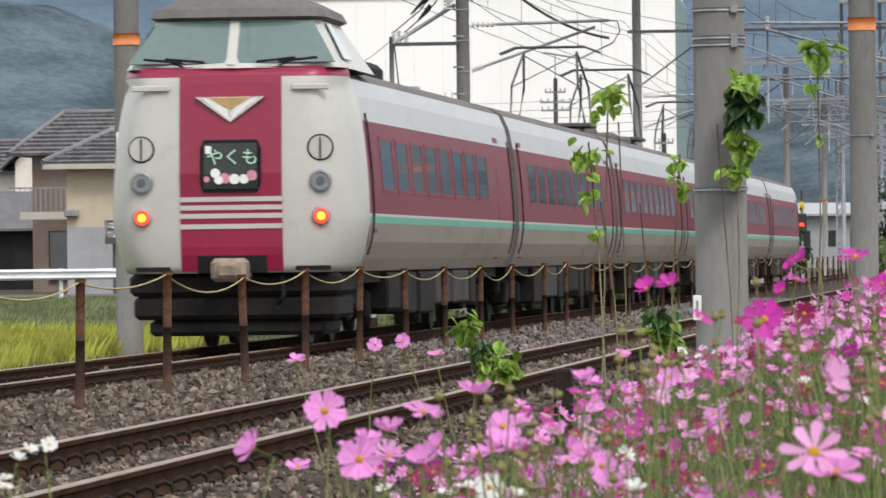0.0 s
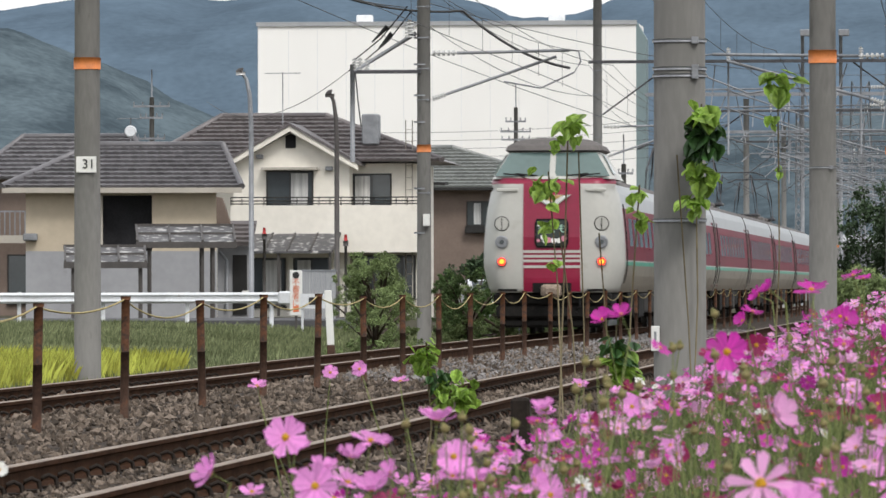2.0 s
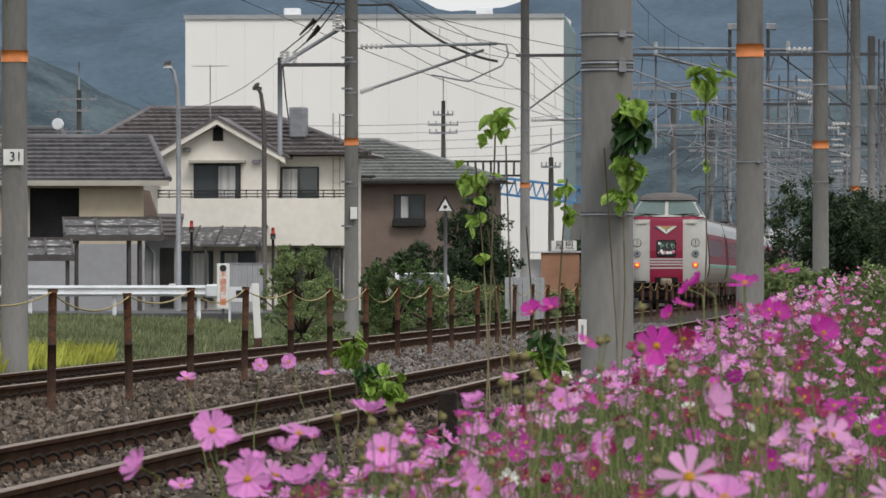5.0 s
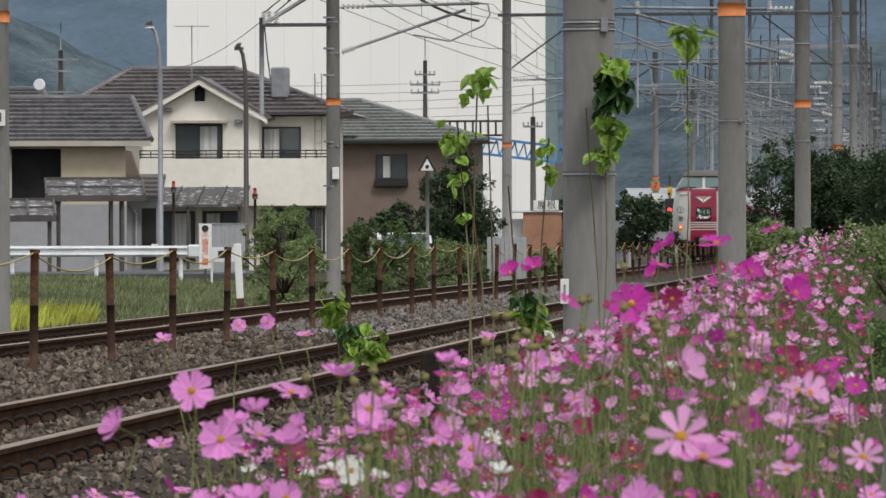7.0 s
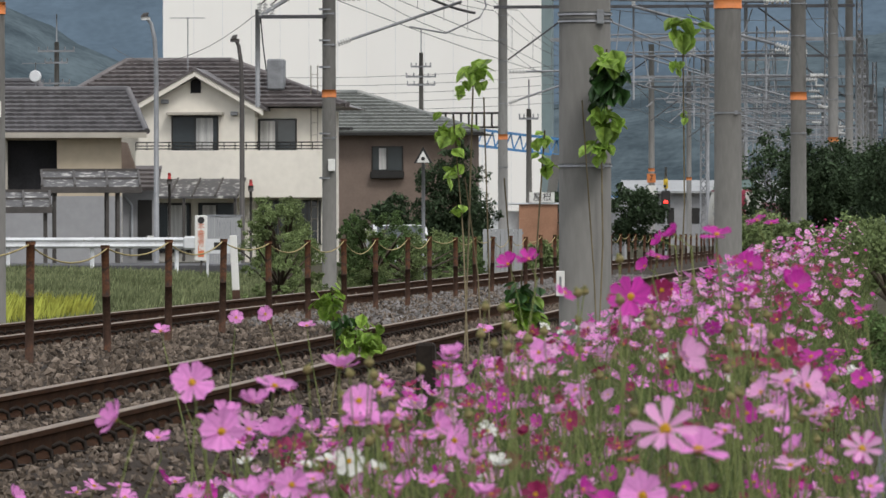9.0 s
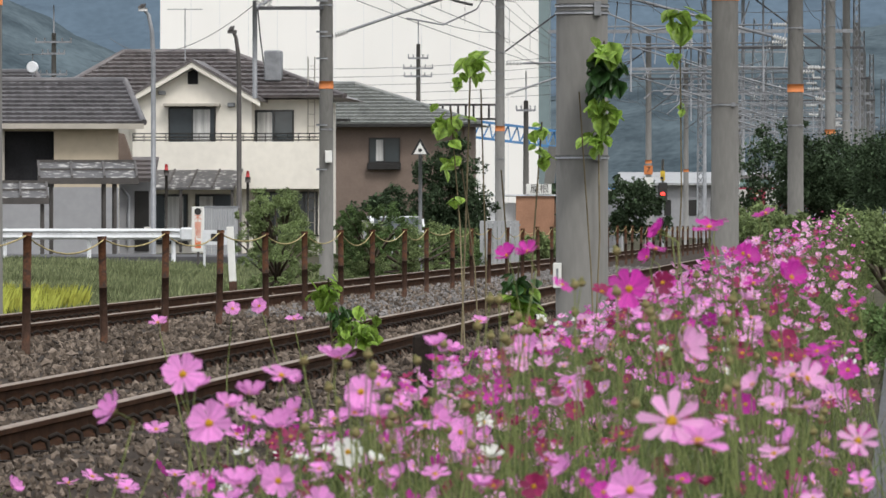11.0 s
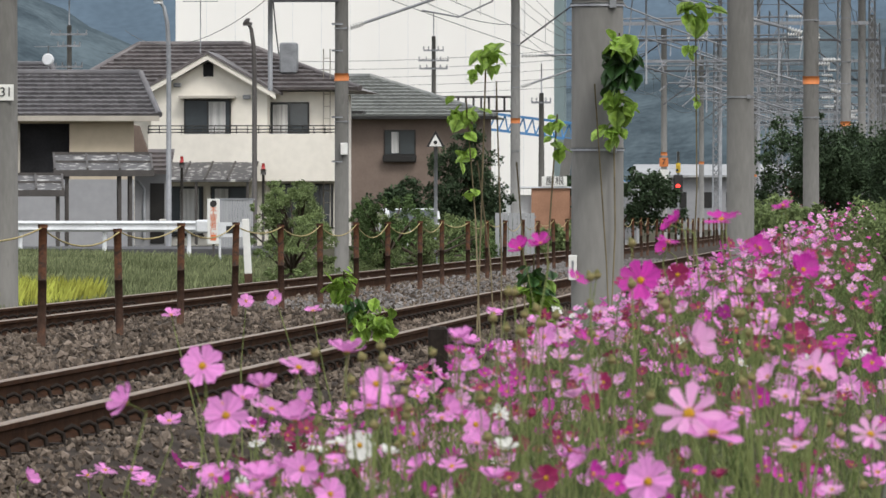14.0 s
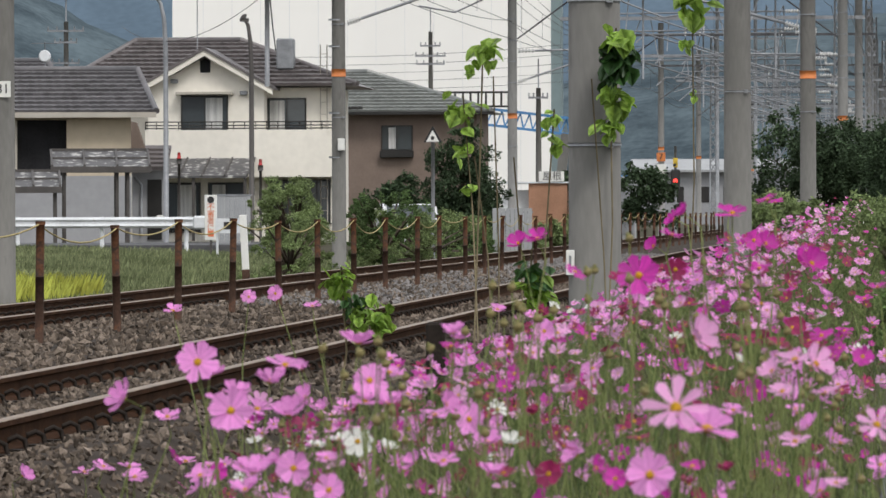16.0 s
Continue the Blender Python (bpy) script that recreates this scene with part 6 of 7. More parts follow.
def build_brown_house():
    h = thing("house", "brown two-storey house with green-grey tiled roof", "house")
    Y = 255.0
    part("wall", boxed(-24.2, -18.3, Y, Y + 7, -0.2, 5.1), "brown_wall", h)
    hip_roof(h, -25.2, -17.6, Y - 0.8, Y + 7.8, 5.1, 6.83, -24.6, -23.2, "kawara_green", 12)
    part("gutter", boxed(-25.2, -17.5, Y - 0.86, Y - 0.8, 5.0, 5.12), "frame_dark", h)
    window(h, -22.25, -21.05, 3.55, 4.5, Y, (-22.0, -21.7))
    part("window_box", boxed(-22.35, -20.95, Y - 0.35, Y - 0.02, 3.2, 3.5, 0.03), "frame_dark", h)
    window(h, -21.9, -21.0, 0.4, 1.2, Y)
    part("canopy", boxed(-24.0, -22.9, Y - 3.5, Y - 2.0, 5.2, 5.3), "frame_dark", h)


def build_shelter(x0, x1, y, ze, zr, label, posts):
    xm = (x0 + x1) / 2
    x0, x1, posts = x0 - xm, x1 - xm, [p - xm for p in posts]
    s = thing("carport", label, "carport", at=pose(xm, y, 0, 0, 0, 9))
    part("roof", extrude_x([(-1.4, ze), (-1.4, ze + 0.07), (0.9, zr + 0.07), (0.9, zr)], x0, x1), "polycarb", s, "smoky roof with pale worn patches")
    n = max(2, round((x1 - x0) / 0.9))
    for i in range(n + 1):
        x = x0 + (x1 - x0) * i / n
        part("rafter", extrude_x([(-1.42, ze + 0.05), (-1.42, ze + 0.13), (0.9, zr + 0.13), (0.9, zr + 0.05)], x - 0.035, x + 0.035), "brown_metal", s)
    part("fascia", boxed(x0 - 0.05, x1 + 0.05, -1.48, -1.4, ze - 0.14, ze + 0.06), "brown_metal", s)
    part("back_roof", extrude_x([(0.9, zr), (0.9, zr + 0.07), (2.2, ze + 0.2), (2.2, ze + 0.13)], x0, x1), "polycarb", s)
    for yy in (-0.3,):
        part("purlin", boxed(x0, x1, yy - 0.03, yy + 0.03, (ze + zr) / 2 + 0.03, (ze + zr) / 2 + 0.12), "brown_metal", s)
    part("ridge", boxed(x0 - 0.05, x1 + 0.05, 0.88, 0.96, zr - 0.02, zr + 0.15), "brown_metal", s)
    for x in posts:
        for yy in (-1.2, 0.7):
            part("post", boxed(x - 0.05, x + 0.05, yy - 0.05, yy + 0.05, -0.2, ze + 0.05), "brown_metal", s)


def build_factory():
    f = thing("factory", "huge white clad factory block with flat roof", "building")
    y = 420.0
    part("wall", boxed(-51.25, -25.0, y, y + 9, -1, 19.2), "factory", f)
    part("chamfer_wall", extrude_y([(-25.0, -1), (-24.3, -1), (-24.3, 18.0), (-25.0, 19.2)], y + 0.1, y + 2.5), "factory_side", f, "end wall with shade put into its grey-green colour")
    part("parapet", boxed(-51.35, -24.95, y - 0.15, y, 19.0, 19.3), "pale_grey", f)
    for i in range(1, 13):
        x = -51.1 + i * 2.0
        part("panel_joint", boxed(x - 0.012, x + 0.012, y - 0.012, y + 0.01, -1, 18.7), "white_metal", f)
    for x in (-44.6, -31.2):
        part("roof_vent", boxed(x, x + 1.1, y + 2, y + 3, 19.2, 19.85, 0.05), "white_metal", f)


build_main_house()
build_garage_house()
build_left_house()
build_brown_house()
build_factory()
build_shelter(-28.0, -24.85, 197, 2.38, 2.9, "grey carport shelter with smoky roof panels", (-27.6, -25.9, -25.55))
build_shelter(-29.75, -27.2, 193, 1.72, 2.2, "low grey carport shelter with smoky roof panels", (-29.5, -27.35))


def build_guardrail():
    g = thing("guard_rail", "white corrugated steel guard rail along the lane", "guard rail", at=pose(0, 171, 0))
    prof = [(-0.02, 0.52), (-0.08, 0.58), (-0.02, 0.64), (-0.02, 0.70), (-0.08, 0.76), (-0.02, 0.83), (0.02, 0.83), (-0.03, 0.76), (0.02, 0.70), (0.02, 0.64), (-0.03, 0.58), (0.02, 0.52)]
    part("rail", extrude_x(prof, -46, -20.3), "white_metal", g)
    part("end_wing", boxed(-20.3, -19.7, -0.09, 0.05, 0.48, 0.86, 0.05), "white_metal", g)
    for i in range(11):
        x = -44.5 + i * 2.4
        part("post", tubed([(x, 0.1, -0.4), (x, 0.1, 0.85)], 0.06, 8), "white_metal", g)


build_guardrail()


def build_street_lamp(x, y, top, lean, glass):
    s = thing("street_lamp", "grey-brown curved street lamp with a round head", "street lamp", "street lamps", at=pose(x, y, 0))
    pts = [(0, 0, -0.2), (0, 0, top - 1.6), (lean * 0.15, 0, top - 0.7), (lean * 0.5, 0, top - 0.2), (lean, 0, top)]
    part("pole", tubed(pts, 0.085, 8, taper=0.05), "brown_metal" if glass == "brown_metal" else "steel", s)
    part("head", tubed([(lean * 0.9, 0, top + 0.03), (lean * 1.25, 0, top + 0.05), (lean * 1.55, 0, top + 0.0)], 0.14, 10, taper=0.06), "brown_metal", s)
    part("glass", tubed([(lean * 1.1, 0, top - 0.08), (lean * 1.1, 0, top + 0.02)], 0.15, 10), glass, s, "lamp glass")


build_street_lamp(-23.4, 190, 7.7, -0.3, "insulator")
build_street_lamp(-20.7, 190, 7.0, -0.2, "brown_metal")


# ---- hardware on the far pole, signs, signals and other small things ----
def build_pole_hardware():
    g = thing("pole_bracket", "steel bracket with drop pipe and insulators on a pole", "bracket", at=pose(-13.0, 137, 0))
    part("arm", boxed(-1.6, 0.0, -0.2, -0.12, 5.79, 5.87), "steel_dark", g)
    part("stay", tubed([(-1.5, -0.16, 5.85), (-0.1, -0.16, 6.7)], 0.05, 6), "steel", g)
    part("drop_pipe", tubed([(-1.55, -0.16, 3.8), (-1.55, -0.16, 6.0)], 0.055, 8), "steel", g)
    for dx in (-1.5, -1.38, -1.22):
        part("insulator", insulator(bmesh.new(), (dx, -0.16, 5.87), (dx, -0.16, 6.15), 0.055, 4), "insulator", g)
    part("insulator", insulator(bmesh.new(), (-0.25, -0.16, 6.6), (-0.25, -0.16, 7.0), 0.11, 5), "insulator", g)
    for a, b in (((-1.5, -0.16, 6.1), (-0.3, -0.2, 7.3)), ((-1.25, -0.16, 6.1), (-0.2, -0.2, 7.2)), ((-1.5, -0.16, 6.0), (-1.35, -0.2, 4.6))):
        part("cable", tubed([a, Vector(a).lerp(Vector(b), 0.5) - Vector((0, 0, 0.12)), b], 0.016, 5), "wire", g)
    for a, b in (((-1.1, -0.2, 6.5), (-0.75, -0.2, 6.85)), ((-0.95, -0.2, 6.35), (-0.65, -0.2, 6.7))):
        part("fuse", tubed([a, Vector(a).lerp(Vector(b), 0.5), b], 0.02, 6, taper=0.06), "black", g)
    part("box", boxed(0.05, 0.2, -0.28, -0.15, 2.35, 2.62, 0.01), "white", g, "small white plate")
    for z in (6.6, 6.0, 5.3, 4.7, 3.2, 2.2):
        part("strap", tubed([(0, 0, z - 0.02), (0, 0, z + 0.02)], 0.176, 16), "steel", g)


build_pole_hardware()
# thick feeder cables sagging over the far track
span((-15.0, 137, 7.6), (-12.06, 137, 7.2), 0.15, 10, 0.025)
span((-12.06, 137, 7.2), (-9.64, 137, 5.9), 0.22, 12, 0.03)
span((-15.5, 120, 7.4), (-9.2, 196, 5.4), 0.3, 14, 0.009)
span((-12.9, 137, 7.4), (-2.6, 199, 7.9), 0.6, 14, 0.009)
span((-14.6, 137, 5.9), (-30.0, 230, 8.0), 0.8, 14, 0.01)
for k in range(5):
    span((-40, 300, 9.0 - 0.35 * k), (-12.9, 300 + 3 * k, 9.6 - 0.4 * k), 0.7, 12, 0.01)


def build_utility_pole(x, y, top, arms):
    p = thing("utility_pole", "thin grey utility pole with crossarms and insulators", "pole", "utility poles", at=pose(x, y, 0))
    part("shaft", tubed([(0, 0, -0.5), (0, 0, top)], 0.15, 10, taper=0.1), "concrete", p)
    for z, w in arms:
        part("crossarm", boxed(-w, w, -0.16, -0.1, z - 0.04, z + 0.04), "steel", p)
        for s in (-1, -0.5, 0.5, 1):
            part("insulator", insulator(bmesh.new(), (s * w * 0.95, -0.13, z + 0.04), (s * w * 0.95, -0.13, z + 0.2), 0.04, 3), "steel", p)
    part("spike", tubed([(0, 0, top), (0, 0, top + 1.2)], 0.03, 5), "steel", p)


build_utility_pole(-23.8, 300, 9.8, ((9.1, 0.5), (8.6, 0.75), (8.2, 0.7), (6.0, 0.3)))
build_utility_pole(-36.6, 262, 9.2, ((8.8, 0.8), (8.3, 0.5), (7.4, 0.6)))
build_utility_pole(-15.4, 250, 6.0, ((5.6, 0.4),))


def build_antenna(x, y, z0, z1, w):
    a = thing("tv_antenna", "thin grey rooftop television antenna", "antenna", "antennas", at=pose(x, y, 0))
    part("mast", tubed([(0, 0, z0), (0, 0, z1)], 0.02, 5), "steel", a)
    part("boom", tubed([(-w, 0, z1 - 0.05), (w, 0, z1 - 0.05)], 0.015, 5), "steel", a)
    for i in range(8):
        xx = -w + 2 * w * i / 7
        part("rod", tubed([(xx, -0.2, z1 - 0.05), (xx, 0.2, z1 - 0.05)], 0.01, 4), "steel", a)
    if z1 - z0 < 1.5:
        part("dish", tubed([(0, -0.12, z0 + 0.45), (0, -0.05, z0 + 0.45)], 0.2, 14, taper=0.24), "white_metal", a, "small white dish")


build_antenna(-27.0, 229, 7.1, 9.1, 0.65)
build_antenna(-33.8, 236, 6.6, 7.6, 0.5)


def build_signs():
    s = thing("warning_sign", "white upright board with orange lettering by the lane", "sign", at=pose(-19.1, 165, 0))
    part("board", boxed(-0.17, 0.17, -0.02, 0.02, 0.2, 1.43, 0.01), "white", s)
    part("emblem", tubed([(0, -0.03, 1.30), (0, -0.021, 1.30)], 0.10, 7), "black", s)
    for i, ch in enumerate("\u4e0d\u5be9\u8005\u306b"):
        lettering("sign_text", ch, 0.21, pose(0, -0.026, 1.10 - i * 0.19, 90, 0, 0), "orange_text", s)
    part("bar", boxed(-0.08, 0.08, -0.026, -0.02, 0.30, 0.46), "orange_text", s)
    part("leg", boxed(-0.03, 0.03, 0.02, 0.05, -0.3, 0.4), "brown_metal", s)
    d = thing("distance_post", "leaning white wooden marker post with dark foot", "post", at=pose(-11.55, 105, 0, 0, -3, 0))
    part("post", boxed(-0.06, 0.06, -0.05, 0.05, -0.02, 0.93, 0.01), "white", d)
    part("foot", boxed(-0.065, 0.065, -0.055, 0.055, -0.55, -0.02, 0.01), "post_dark", d, "black-painted foot")
    n = thing("number_board", "white low board with a black number", "sign", at=pose(-18.3, 163, 0))
    part("board", boxed(-0.45, 0.35, -0.02, 0.02, 0.40, 0.80), "white_metal", n)
    part("bar", boxed(-0.22, 0.02, -0.03, -0.021, 0.50, 0.70), "black", n)
    for x in (-0.4, 0.3):
        part("leg", boxed(x - 0.03, x + 0.03, 0.021, 0.06, -0.3, 0.8), "white_metal", n)
    t = thing("warning_triangle", "black-edged white triangle on a thin post", "sign", at=pose(-11.85, 150, 0))
    part("post", tubed([(0, 0, -0.4), (0, 0, 2.7)], 0.05, 6), "steel", t)
    for r, y, mt in ((0.24, -0.06, "black"), (0.17, -0.08, "white")):
        bm = extrude_y([(-r * 0.95, 2.72 - r * 0.2), (r * 0.95, 2.72 - r * 0.2), (0, 2.72 + r * 1.5)], y, y + 0.03)
        part("plate", bm, mt, t)
    part("dot", tubed([(0, -0.09, 2.78), (0, -0.07, 2.78)], 0.05, 8), "black", t)
    for x, y, z in ((-24.2, 200, 2.85), (-21.5, 200, 2.62)):
        l = thing("warning_lamp", "small red lamp on a thin grey post", "lamp", "warning lamps", at=pose(x, y, 0))
        part("post", tubed([(0, 0, -0.2), (0, 0, z - 0.3)], 0.05, 6), "brown_metal", l)
        part("base", tubed([(0, 0, z - 0.3), (0, 0, z - 0.12)], 0.09, 8), "brown_metal", l)
        part("lens", tubed([(0, 0, z - 0.12), (0, 0, z + 0.08)], 0.065, 8, taper=0.045), "red", l, "unlit red lens")
    b = thing("shop", "low brown-panelled building with a white name board", "building", at=pose(-13.8, 230, 0))
    part("wall", boxed(-0.75, 0.7, 0, 5, -0.4, 2.0), "brick", b)
    part("annex", boxed(-1.8, -0.76, 0.5, 5, -0.4, 1.75), "white_metal", b, "white side wall")
    part("roof", boxed(-1.9, 0.8, -0.1, 5, 2.0, 2.06), "white_metal", b)
    part("name_board", boxed(-0.35, 0.6, -0.15, -0.05, 2.07, 2.45), "white", b)
    lettering("sign_text", "\u5c4b\u6839", 0.36, pose(0.15, -0.156, 2.26, 90, 0, 0), "black", b)
    f = thing("panel_fence", "pale grey ribbed metal fence by the track", "fence", at=pose(-11.35, 172, 0))
    for i in range(9):
        part("panel", boxed(-0.55 + i * 0.125, -0.44 + i * 0.125, -0.02 + 0.02 * (i % 2), 0.02 + 0.02 * (i % 2), -0.3, 1.05), "pale_grey", f)
    part("rail", boxed(-0.57, 0.59, 0.05, 0.09, 0.9, 0.97), "steel", f)
    w = thing("panel_fence", "pale grey ribbed metal fence by the lane", "fence", at=pose(-20.16, 180, 0))
    for i in range(13):
        part("panel", boxed(-0.5 + i * 0.078, -0.43 + i * 0.078, -0.015 + 0.014 * (i % 2), 0.015 + 0.014 * (i % 2), -0.2, 1.44), "pale_grey", w)
    part("rail", boxed(-0.53, 0.55, -0.03, 0.05, 1.44, 1.49), "steel", w)
    tg = thing("pole_tag", "small white metal tag strapped to a concrete pole", "tag", at=pose(-2.47, 43.76, 0.62))
    part("plate", boxed(-0.03, 0.03, -0.012, 0.012, -0.09, 0.09, 0.004), "white", tg)
    part("bar", boxed(-0.008, 0.008, -0.016, -0.013, -0.05, 0.05), "steel", tg)


build_signs()


def build_signal():
    s = thing("signal", "railway signal post with one lit red lamp", "signal", at=pose(-11.35, 290, 0))
    part("post", tubed([(0, 0, -0.5), (0, 0, 4.0)], 0.06, 8), "steel", s)
    part("head", boxed(-0.22, 0.22, -0.12, 0.1, 1.9, 2.9, 0.05), "black", s)
    part("lamp", tubed([(0, -0.2, 2.35), (0, -0.1, 2.35)], 0.1, 12), "signal", s, "lit red lamp")
    for k in range(2):
        part("stripe", boxed(-0.1 + 0.08 * (k % 2), 0.02 + 0.08 * (k % 2), -0.14, -0.1, 3.05 + k * 0.18, 3.17 + k * 0.18), "yellow" if k % 2 else "black", s)
    part("board", boxed(-0.11, 0.11, -0.09, -0.05, 3.0, 3.45), "yellow", s, "yellow and black board")
    c = thing("equipment_cabinet", "silver trackside equipment cabinet", "cabinet", at=pose(-11.3, 240, 0))
    part("body", boxed(-0.35, 0.35, -0.3, 0.3, -0.4, 2.3, 0.03), "pale_grey", c)
    part("door", boxed(-0.28, 0.28, -0.32, -0.305, 0.0, 2.1), "steel", c)
    n = thing("number_sign", "orange square sign with a number on a pole", "sign", at=pose(-12.9, 310.84, 0))
    part("plate", boxed(-0.22, 0.22, -0.03, 0.0, 3.45, 3.9), "orange", n)
    lettering("sign_text", "7", 0.42, pose(0, -0.035, 3.68, 90, 0, 0), "black", n)
    part("plate", boxed(-0.25, 0.25, -0.03, 0.0, 2.4, 3.3), "white", n)


build_signal()


def build_parked_car():
    c = thing("parked_car", "white parked car half hidden behind weeds", "car", at=pose(-15.5, 186, -0.28, 0, 0, 12))
    bm = extrude_x([(-2.0, 0.3), (-2.05, 0.75), (-1.1, 0.95), (-0.5, 1.45), (1.2, 1.48), (1.9, 0.95), (2.05, 0.85), (2.05, 0.3)], -0.85, 0.85)
    bmesh.ops.bevel(bm, geom=bm.edges[:], offset=0.06, segments=2, affect='EDGES')
    part("body", bm, "car_white", c)
    part("windscreen", extrude_x([(-1.08, 0.99), (-0.52, 1.42), (-0.50, 1.42), (-1.06, 0.97)], -0.7, 0.7), "glass", c, at=pose(0, -0.04, 0.02))
    for s in (-1, 1):
        part("side_window", boxed(s * 0.86 - 0.01, s * 0.86 + 0.01, -0.5, 1.2, 1.02, 1.36), "glass", c)
        part("headlight", boxed(s * 0.6 - 0.15, s * 0.6 + 0.15, -2.08, -2.0, 0.6, 0.75, 0.02), "insulator", c)
        for y in (-1.3, 1.35):
            w = part("wheel", tubed([(s * 0.70, y, 0.31), (s * 0.87, y, 0.31)], 0.31, 14), "rubber", c)
            part("rim", tubed([(s * 0.86, y, 0.31), (s * 0.885, y, 0.31)], 0.18, 10), "steel", w)


build_parked_car()


def build_far_things():
    b = thing("footbridge", "blue steel truss bridge behind the poles", "bridge", at=pose(-25.0, 380, 0, 0, 7, 0))
    for z in (6.0, 7.0):
        part("chord", boxed(-3.0, 2.8, -0.1, 0.1, z, z + 0.16), "blue", b)
    for i in range(10):
        x = -3.0 + i * 0.58
        part("brace", tubed([(x, 0, 6.1), (x + 0.29, 0, 7.05)], 0.05, 5), "blue", b)
        part("brace", tubed([(x + 0.29, 0, 7.05), (x + 0.58, 0, 6.1)], 0.05, 5), "blue", b)
    for x in (-2.8, 2.6):
        part("pier", boxed(x - 0.3, x + 0.3, -0.3, 0.3, -1.5, 6.1), "concrete", b)
    w = thing("station_building", "long low white building far along the line", "building", at=pose(-17.5, 540, 0))
    part("wall", boxed(-7.5, 8.0, 0, 10, -0.5, 4.3), "grey_wall", w)
    part("roof", extrude_x([(-1.0, 4.3), (-1.0, 4.5), (5, 5.5), (11, 4.5), (11, 4.3)], -7.8, 8.3), "pale_grey", w)
    for i in range(6):
        part("window", boxed(-6.6 + i * 2.4, -5.3 + i * 2.4, -0.05, 0.0, 1.6, 3.0), "frame_dark", w)
    part("blue_wing", boxed(-9.6, -7.51, 0.2, 9, -0.5, 4.1), "blue", w, "blue painted wing")
    sh = thing("roof_frame", "dark steel roof frame behind the brown house", "frame", at=pose(-22.0, 300, 0))
    for z in (6.05, 6.75):
        part("beam", boxed(-1.4, 2.2, -0.06, 0.06, z, z + 0.1), "frame_dark", sh)
    for i in range(10):
        part("stud", boxed(-1.4 + i * 0.38, -1.3 + i * 0.38, -0.05, 0.05, 6.1, 6.75), "frame_dark", sh)
    part("column", boxed(2.0, 2.2, -0.1, 0.1, -0.5, 6.8), "frame_dark", sh)


build_far_things()


def build_lattice_mast(x, y, top, w, label="silver lattice steel mast by the line"):
    m = thing("lattice_mast", label, "mast", "lattice masts", at=pose(x, y, 0))
    n = max(4, int(top / (w * 2.2)))
    r = 0.02 + 0.00006 * y
    for sx in (-1, 1):
        for sy in (-1, 1):
            part("leg", tubed([(sx * w, sy * w, -0.5), (sx * w * 0.55, sy * w * 0.55, top)], r, 4), "steel", m)
    for s in (-1, 1):
        bm = bmesh.new()
        for i in range(n):
            z0, z1 = top * i / n, top * (i + 1) / n
            k0, k1 = w * (1 - 0.45 * i / n), w * (1 - 0.45 * (i + 1) / n)
            tube(bm, [(-k0, s * k0, z0), (k1, s * k1, z1)], r * 0.6, 4, cap=False)
            tube(bm, [(k0, s * k0, z0), (-k1, s * k1, z1)], r * 0.6, 4, cap=False)
        tagged(part("lacing", bm, "steel", m), kind="stuff")
    return m


tower = build_lattice_mast(-20.5, 900, 31, 2.3, "tall pale transmission tower far away")
for z in (30, 26, 22):
    part("crossarm", boxed(-3.6, 3.6, -0.1, 0.1, z, z + 0.25), "steel", tower)
for x, y, top in ((-2.6, 210, 11), (-2.0, 268, 11.5), (-11.6, 352, 11), (-2.2, 335, 11.5), (-8.9, 395, 12), (-2.0, 400, 12), (-10.2, 455, 12), (-1.5, 470, 12)):
    build_lattice_mast(x, y, top, 0.2)
for x, y, top in ((-12.9, 400, 17.3), (-10.4, 400, 17.3), (-14.2, 470, 12), (-7.0, 520, 12)):
    f = thing("floodlight_mast", "slim pale mast with a lamp head", "mast", "floodlight masts", at=pose(x, y, 0))
    part("pole", tubed([(0, 0, -0.5), (0, 0, top)], 0.13, 6), "steel", f)
    part("head", boxed(-0.15, 0.55, -0.2, 0.2, top, top + 0.45, 0.05), "steel", f)


def build_cross_span(y, z, x0, x1, seed):
    """Silver bars, slanting stays and white insulators hung under a beam."""
    r = random.Random(seed)
    c = thing("cross_span", "silver tubes and insulators hung over the tracks", "overhead fitting", "cross spans", at=pose(0, y, 0))
    for k in range(3):
        zz = z - 0.7 - 0.75 * k + r.uniform(-0.15, 0.15)
        a, b = x0 + r.uniform(0, 1.5), x1 - r.uniform(0, 1.2)
        part("tube", tubed([(a, 0, zz - 0.3), (a + 0.35, 0, zz), (b, 0, zz + 0.05)], 0.028, 6), "steel", c)
        part("insulator", insulator(bmesh.new(), (b, 0, zz + 0.05), (b + 0.45, 0, zz + 0.05), 0.065, 5), "insulator", c)
        part("stay", tubed([(a + 1.0, 0, zz), (b - 0.4, 0, zz - r.uniform(1.0, 1.6))], 0.025, 5), "steel", c)
    for _ in range(5):
        x = r.uniform(x0, x1)
        part("hanger", tubed([(x, 0, z), (x + r.uniform(-0.6, 0.6), 0, z - r.uniform(0.8, 2.4))], 0.02, 5), "steel", c)
        if seed % 3 == 0:
            part("insulator", insulator(bmesh.new(), (x, 0, z + 0.06), (x, 0, z + 0.4), 0.06, 3), "insulator", c)


for i, y in enumerate((196, 224, 252, 279, 306, 333, 360, 390, 420, 450, 480)):
    if i % 2 or i > 5:
        bm = boxed(-13.0, -1.8, y - 0.06, y + 0.06, 7.95, 8.08)
        tagged(part("gantry_beam", bm, "steel"), "grey steel beam high over the tracks", "gantry", "gantry beams")
    build_cross_span(y, 8.1, -10.5, -3.2, 100 + i)


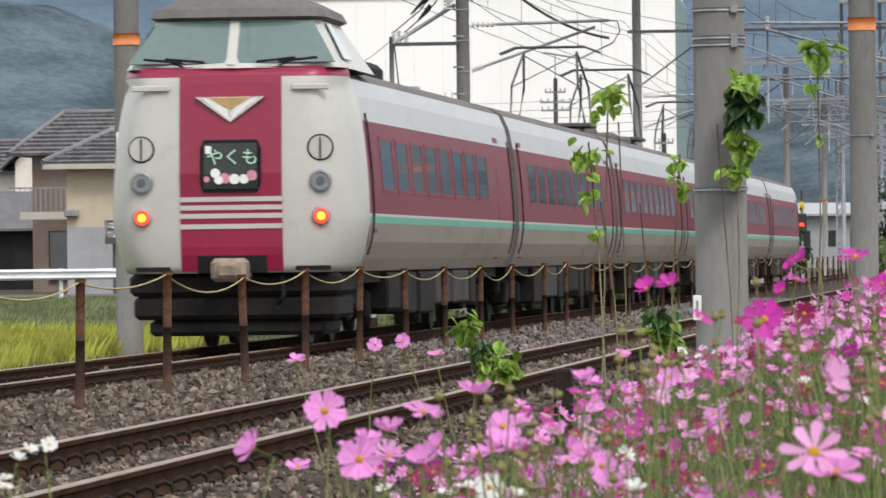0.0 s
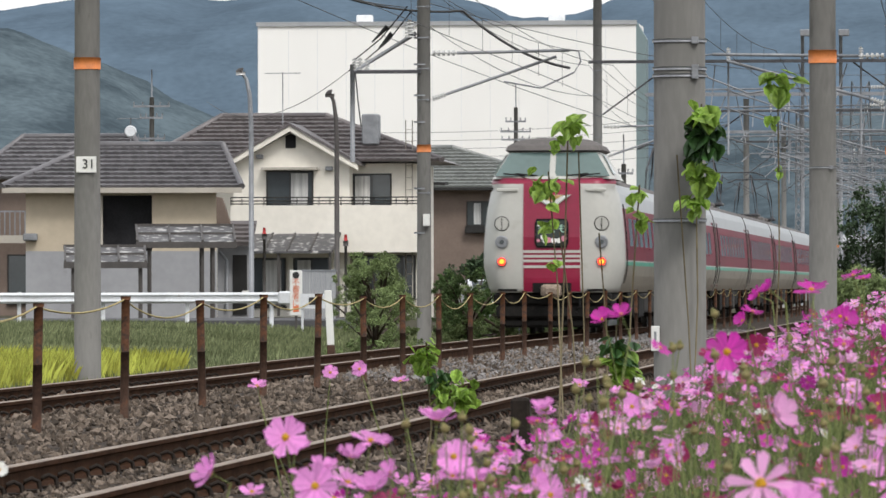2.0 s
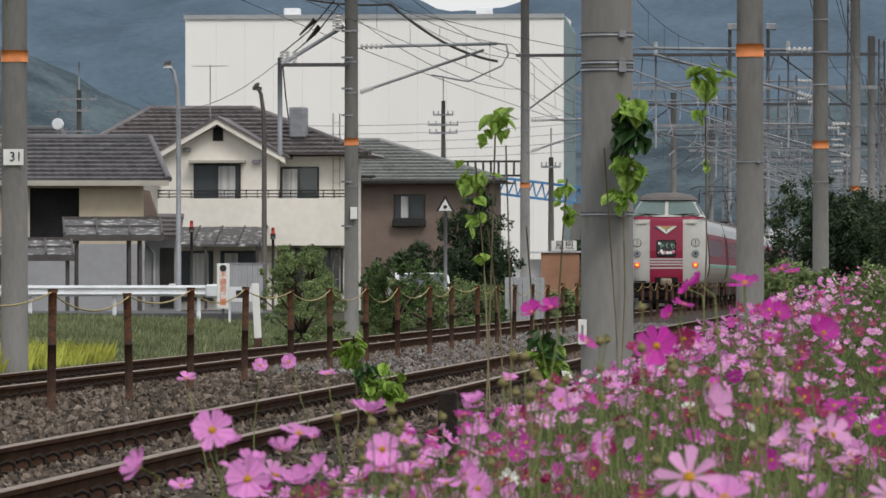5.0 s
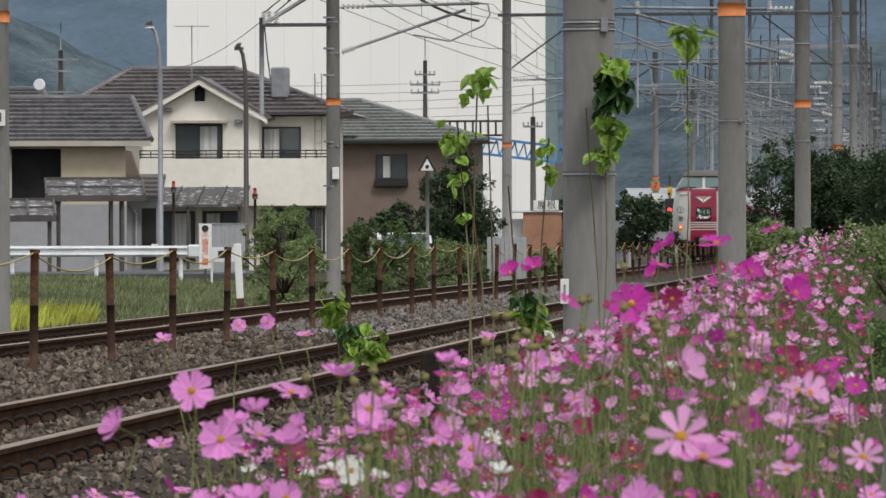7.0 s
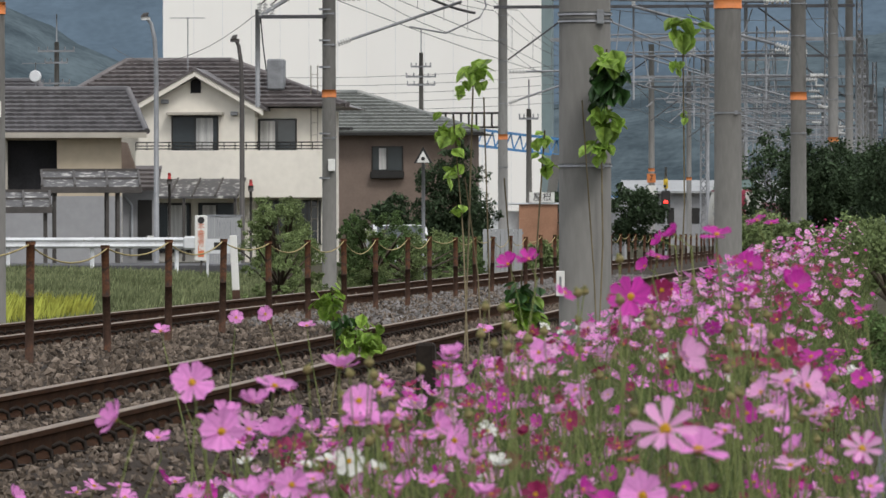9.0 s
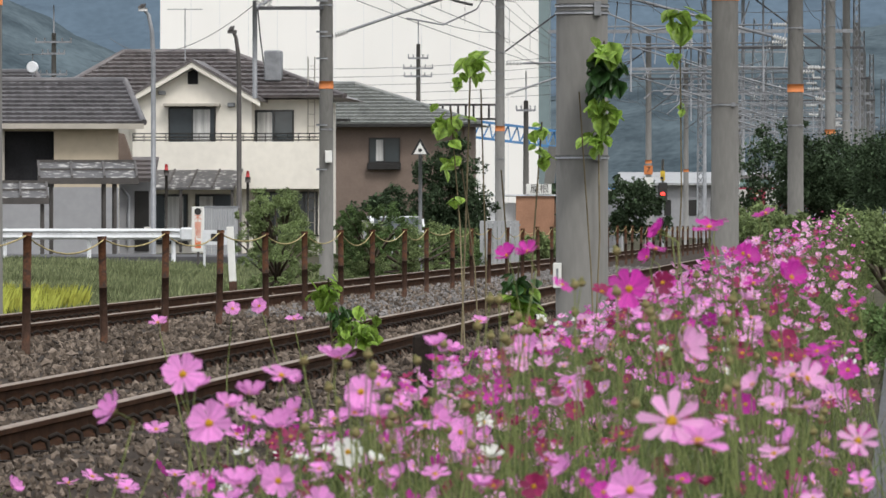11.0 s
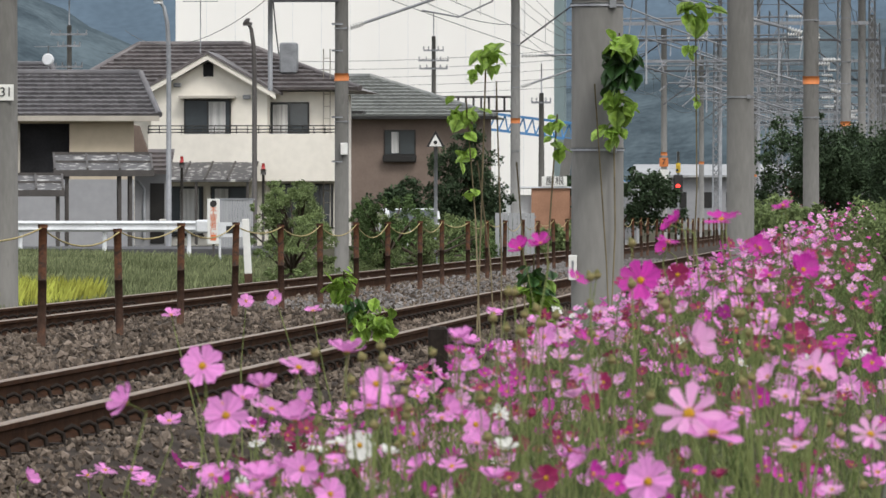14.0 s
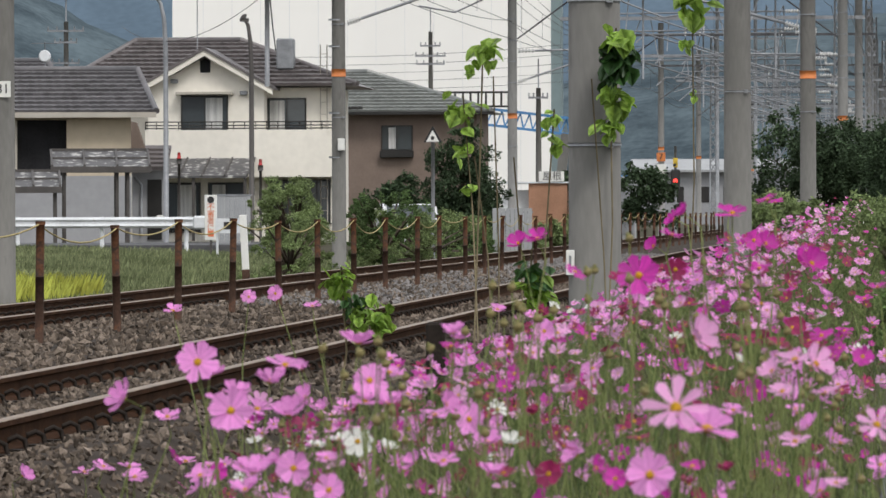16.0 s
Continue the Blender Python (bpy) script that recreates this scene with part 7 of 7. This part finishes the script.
def build_white_house():
    h = thing("house", "white two-storey house with dark gabled roofs", "house")
    Y = 262.0
    part("wall", boxed(-48.4, -44.2, Y, Y + 6, -0.3, 4.9), "cream", h)
    part("wing_wall", extrude_y([(-44.2, -0.3), (-41.3, -0.3), (-41.3, 5.6), (-42.9, 6.6), (-44.2, 5.4)], Y - 1, Y + 6), "cream", h, "white gabled wing")
    hip_roof(h, -49, -43.2, Y - 0.7, Y + 6.7, 4.9, 6.3, -47.5, -44.5, "kawara", 8)
    for s, xe in ((-1, -44.8), (1, -40.7)):
        part("wing_roof", extrude_y([(-42.9, 6.95), (xe, 5.2), (xe, 5.05), (-42.9, 6.75)], Y - 1.6, Y + 6.5), "kawara", h)
    part("porch_roof", extrude_x([(Y - 4.0, 2.4), (Y - 4.0, 2.5), (Y - 2.5, 4.1), (Y - 1.0, 2.5), (Y - 1.0, 2.4)], -46.0, -41.0), "kawara", h)
    # porch front in the same dark colour, for the shade under its roof
    part("porch_wall", boxed(-45.6, -41.4, Y - 3.4, Y - 1.1, -0.3, 2.4), "dark", h)
    window(h, -47.0, -46.2, 2.9, 3.9, Y)
    window(h, -45.5, -44.8, 2.9, 3.9, Y)
    window(h, -43.0, -42.4, 3.6, 4.6, Y - 1)
    g = thing("garage", "plain white garage with a brown panel", "building", at=pose(-48.6, 250, 0))
    part("wall", boxed(-2.5, 0.9, 0, 4, -0.3, 2.8), "white", g)
    part("panel", boxed(-0.7, 0.5, -0.5, -0.02, 2.5, 5.6), "brown_wall", g)
    build_bush("rounded yellow-green shrub before the white house", -45.5, 244, -0.2, around(6, 1.2, 0.8, 0.6, 1.5, 0.6, 61), 5000, 0.12, "bush_light", 61)


build_white_house()


def motions():
    """The train runs away along the far track; the near flowers sway in a light wind."""
    times = [(0.0, 69.0), (0.3, 72.6), (0.5, 77.5), (1.0, 93.5), (1.5, 109.6), (2.5, 140.3), (3.5, 169.5), (5.0, 215.5), (7.3, 282.0), (8.5, 316.0), (9.5, 344.0), (12.0, 414.0), (16.0, 526.0)]
    for i, car in enumerate(CARS):
        walk(car, [(t, pose(FAR_X, y + i * CAR_PITCH, 0)) for t, y in times])
    r = random.Random(77)
    for f in FLOWERS:
        x, y, z = f.location
        ph, amp, w = r.uniform(-0.6, 0.6), r.uniform(0.35, 0.9), r.uniform(0.9, 1.15)
        rows = []
        for k in range(33):
            t = k * 0.5
            gust = math.sin(1.7 * w * t + ph) + 0.5 * math.sin(4.1 * w * t + 2 * ph)
            rows.append((t, pose(x, y, z, 0.4 * amp * math.sin(2.3 * t + ph), amp * gust, 0)))
        walk(f, rows)


motions()
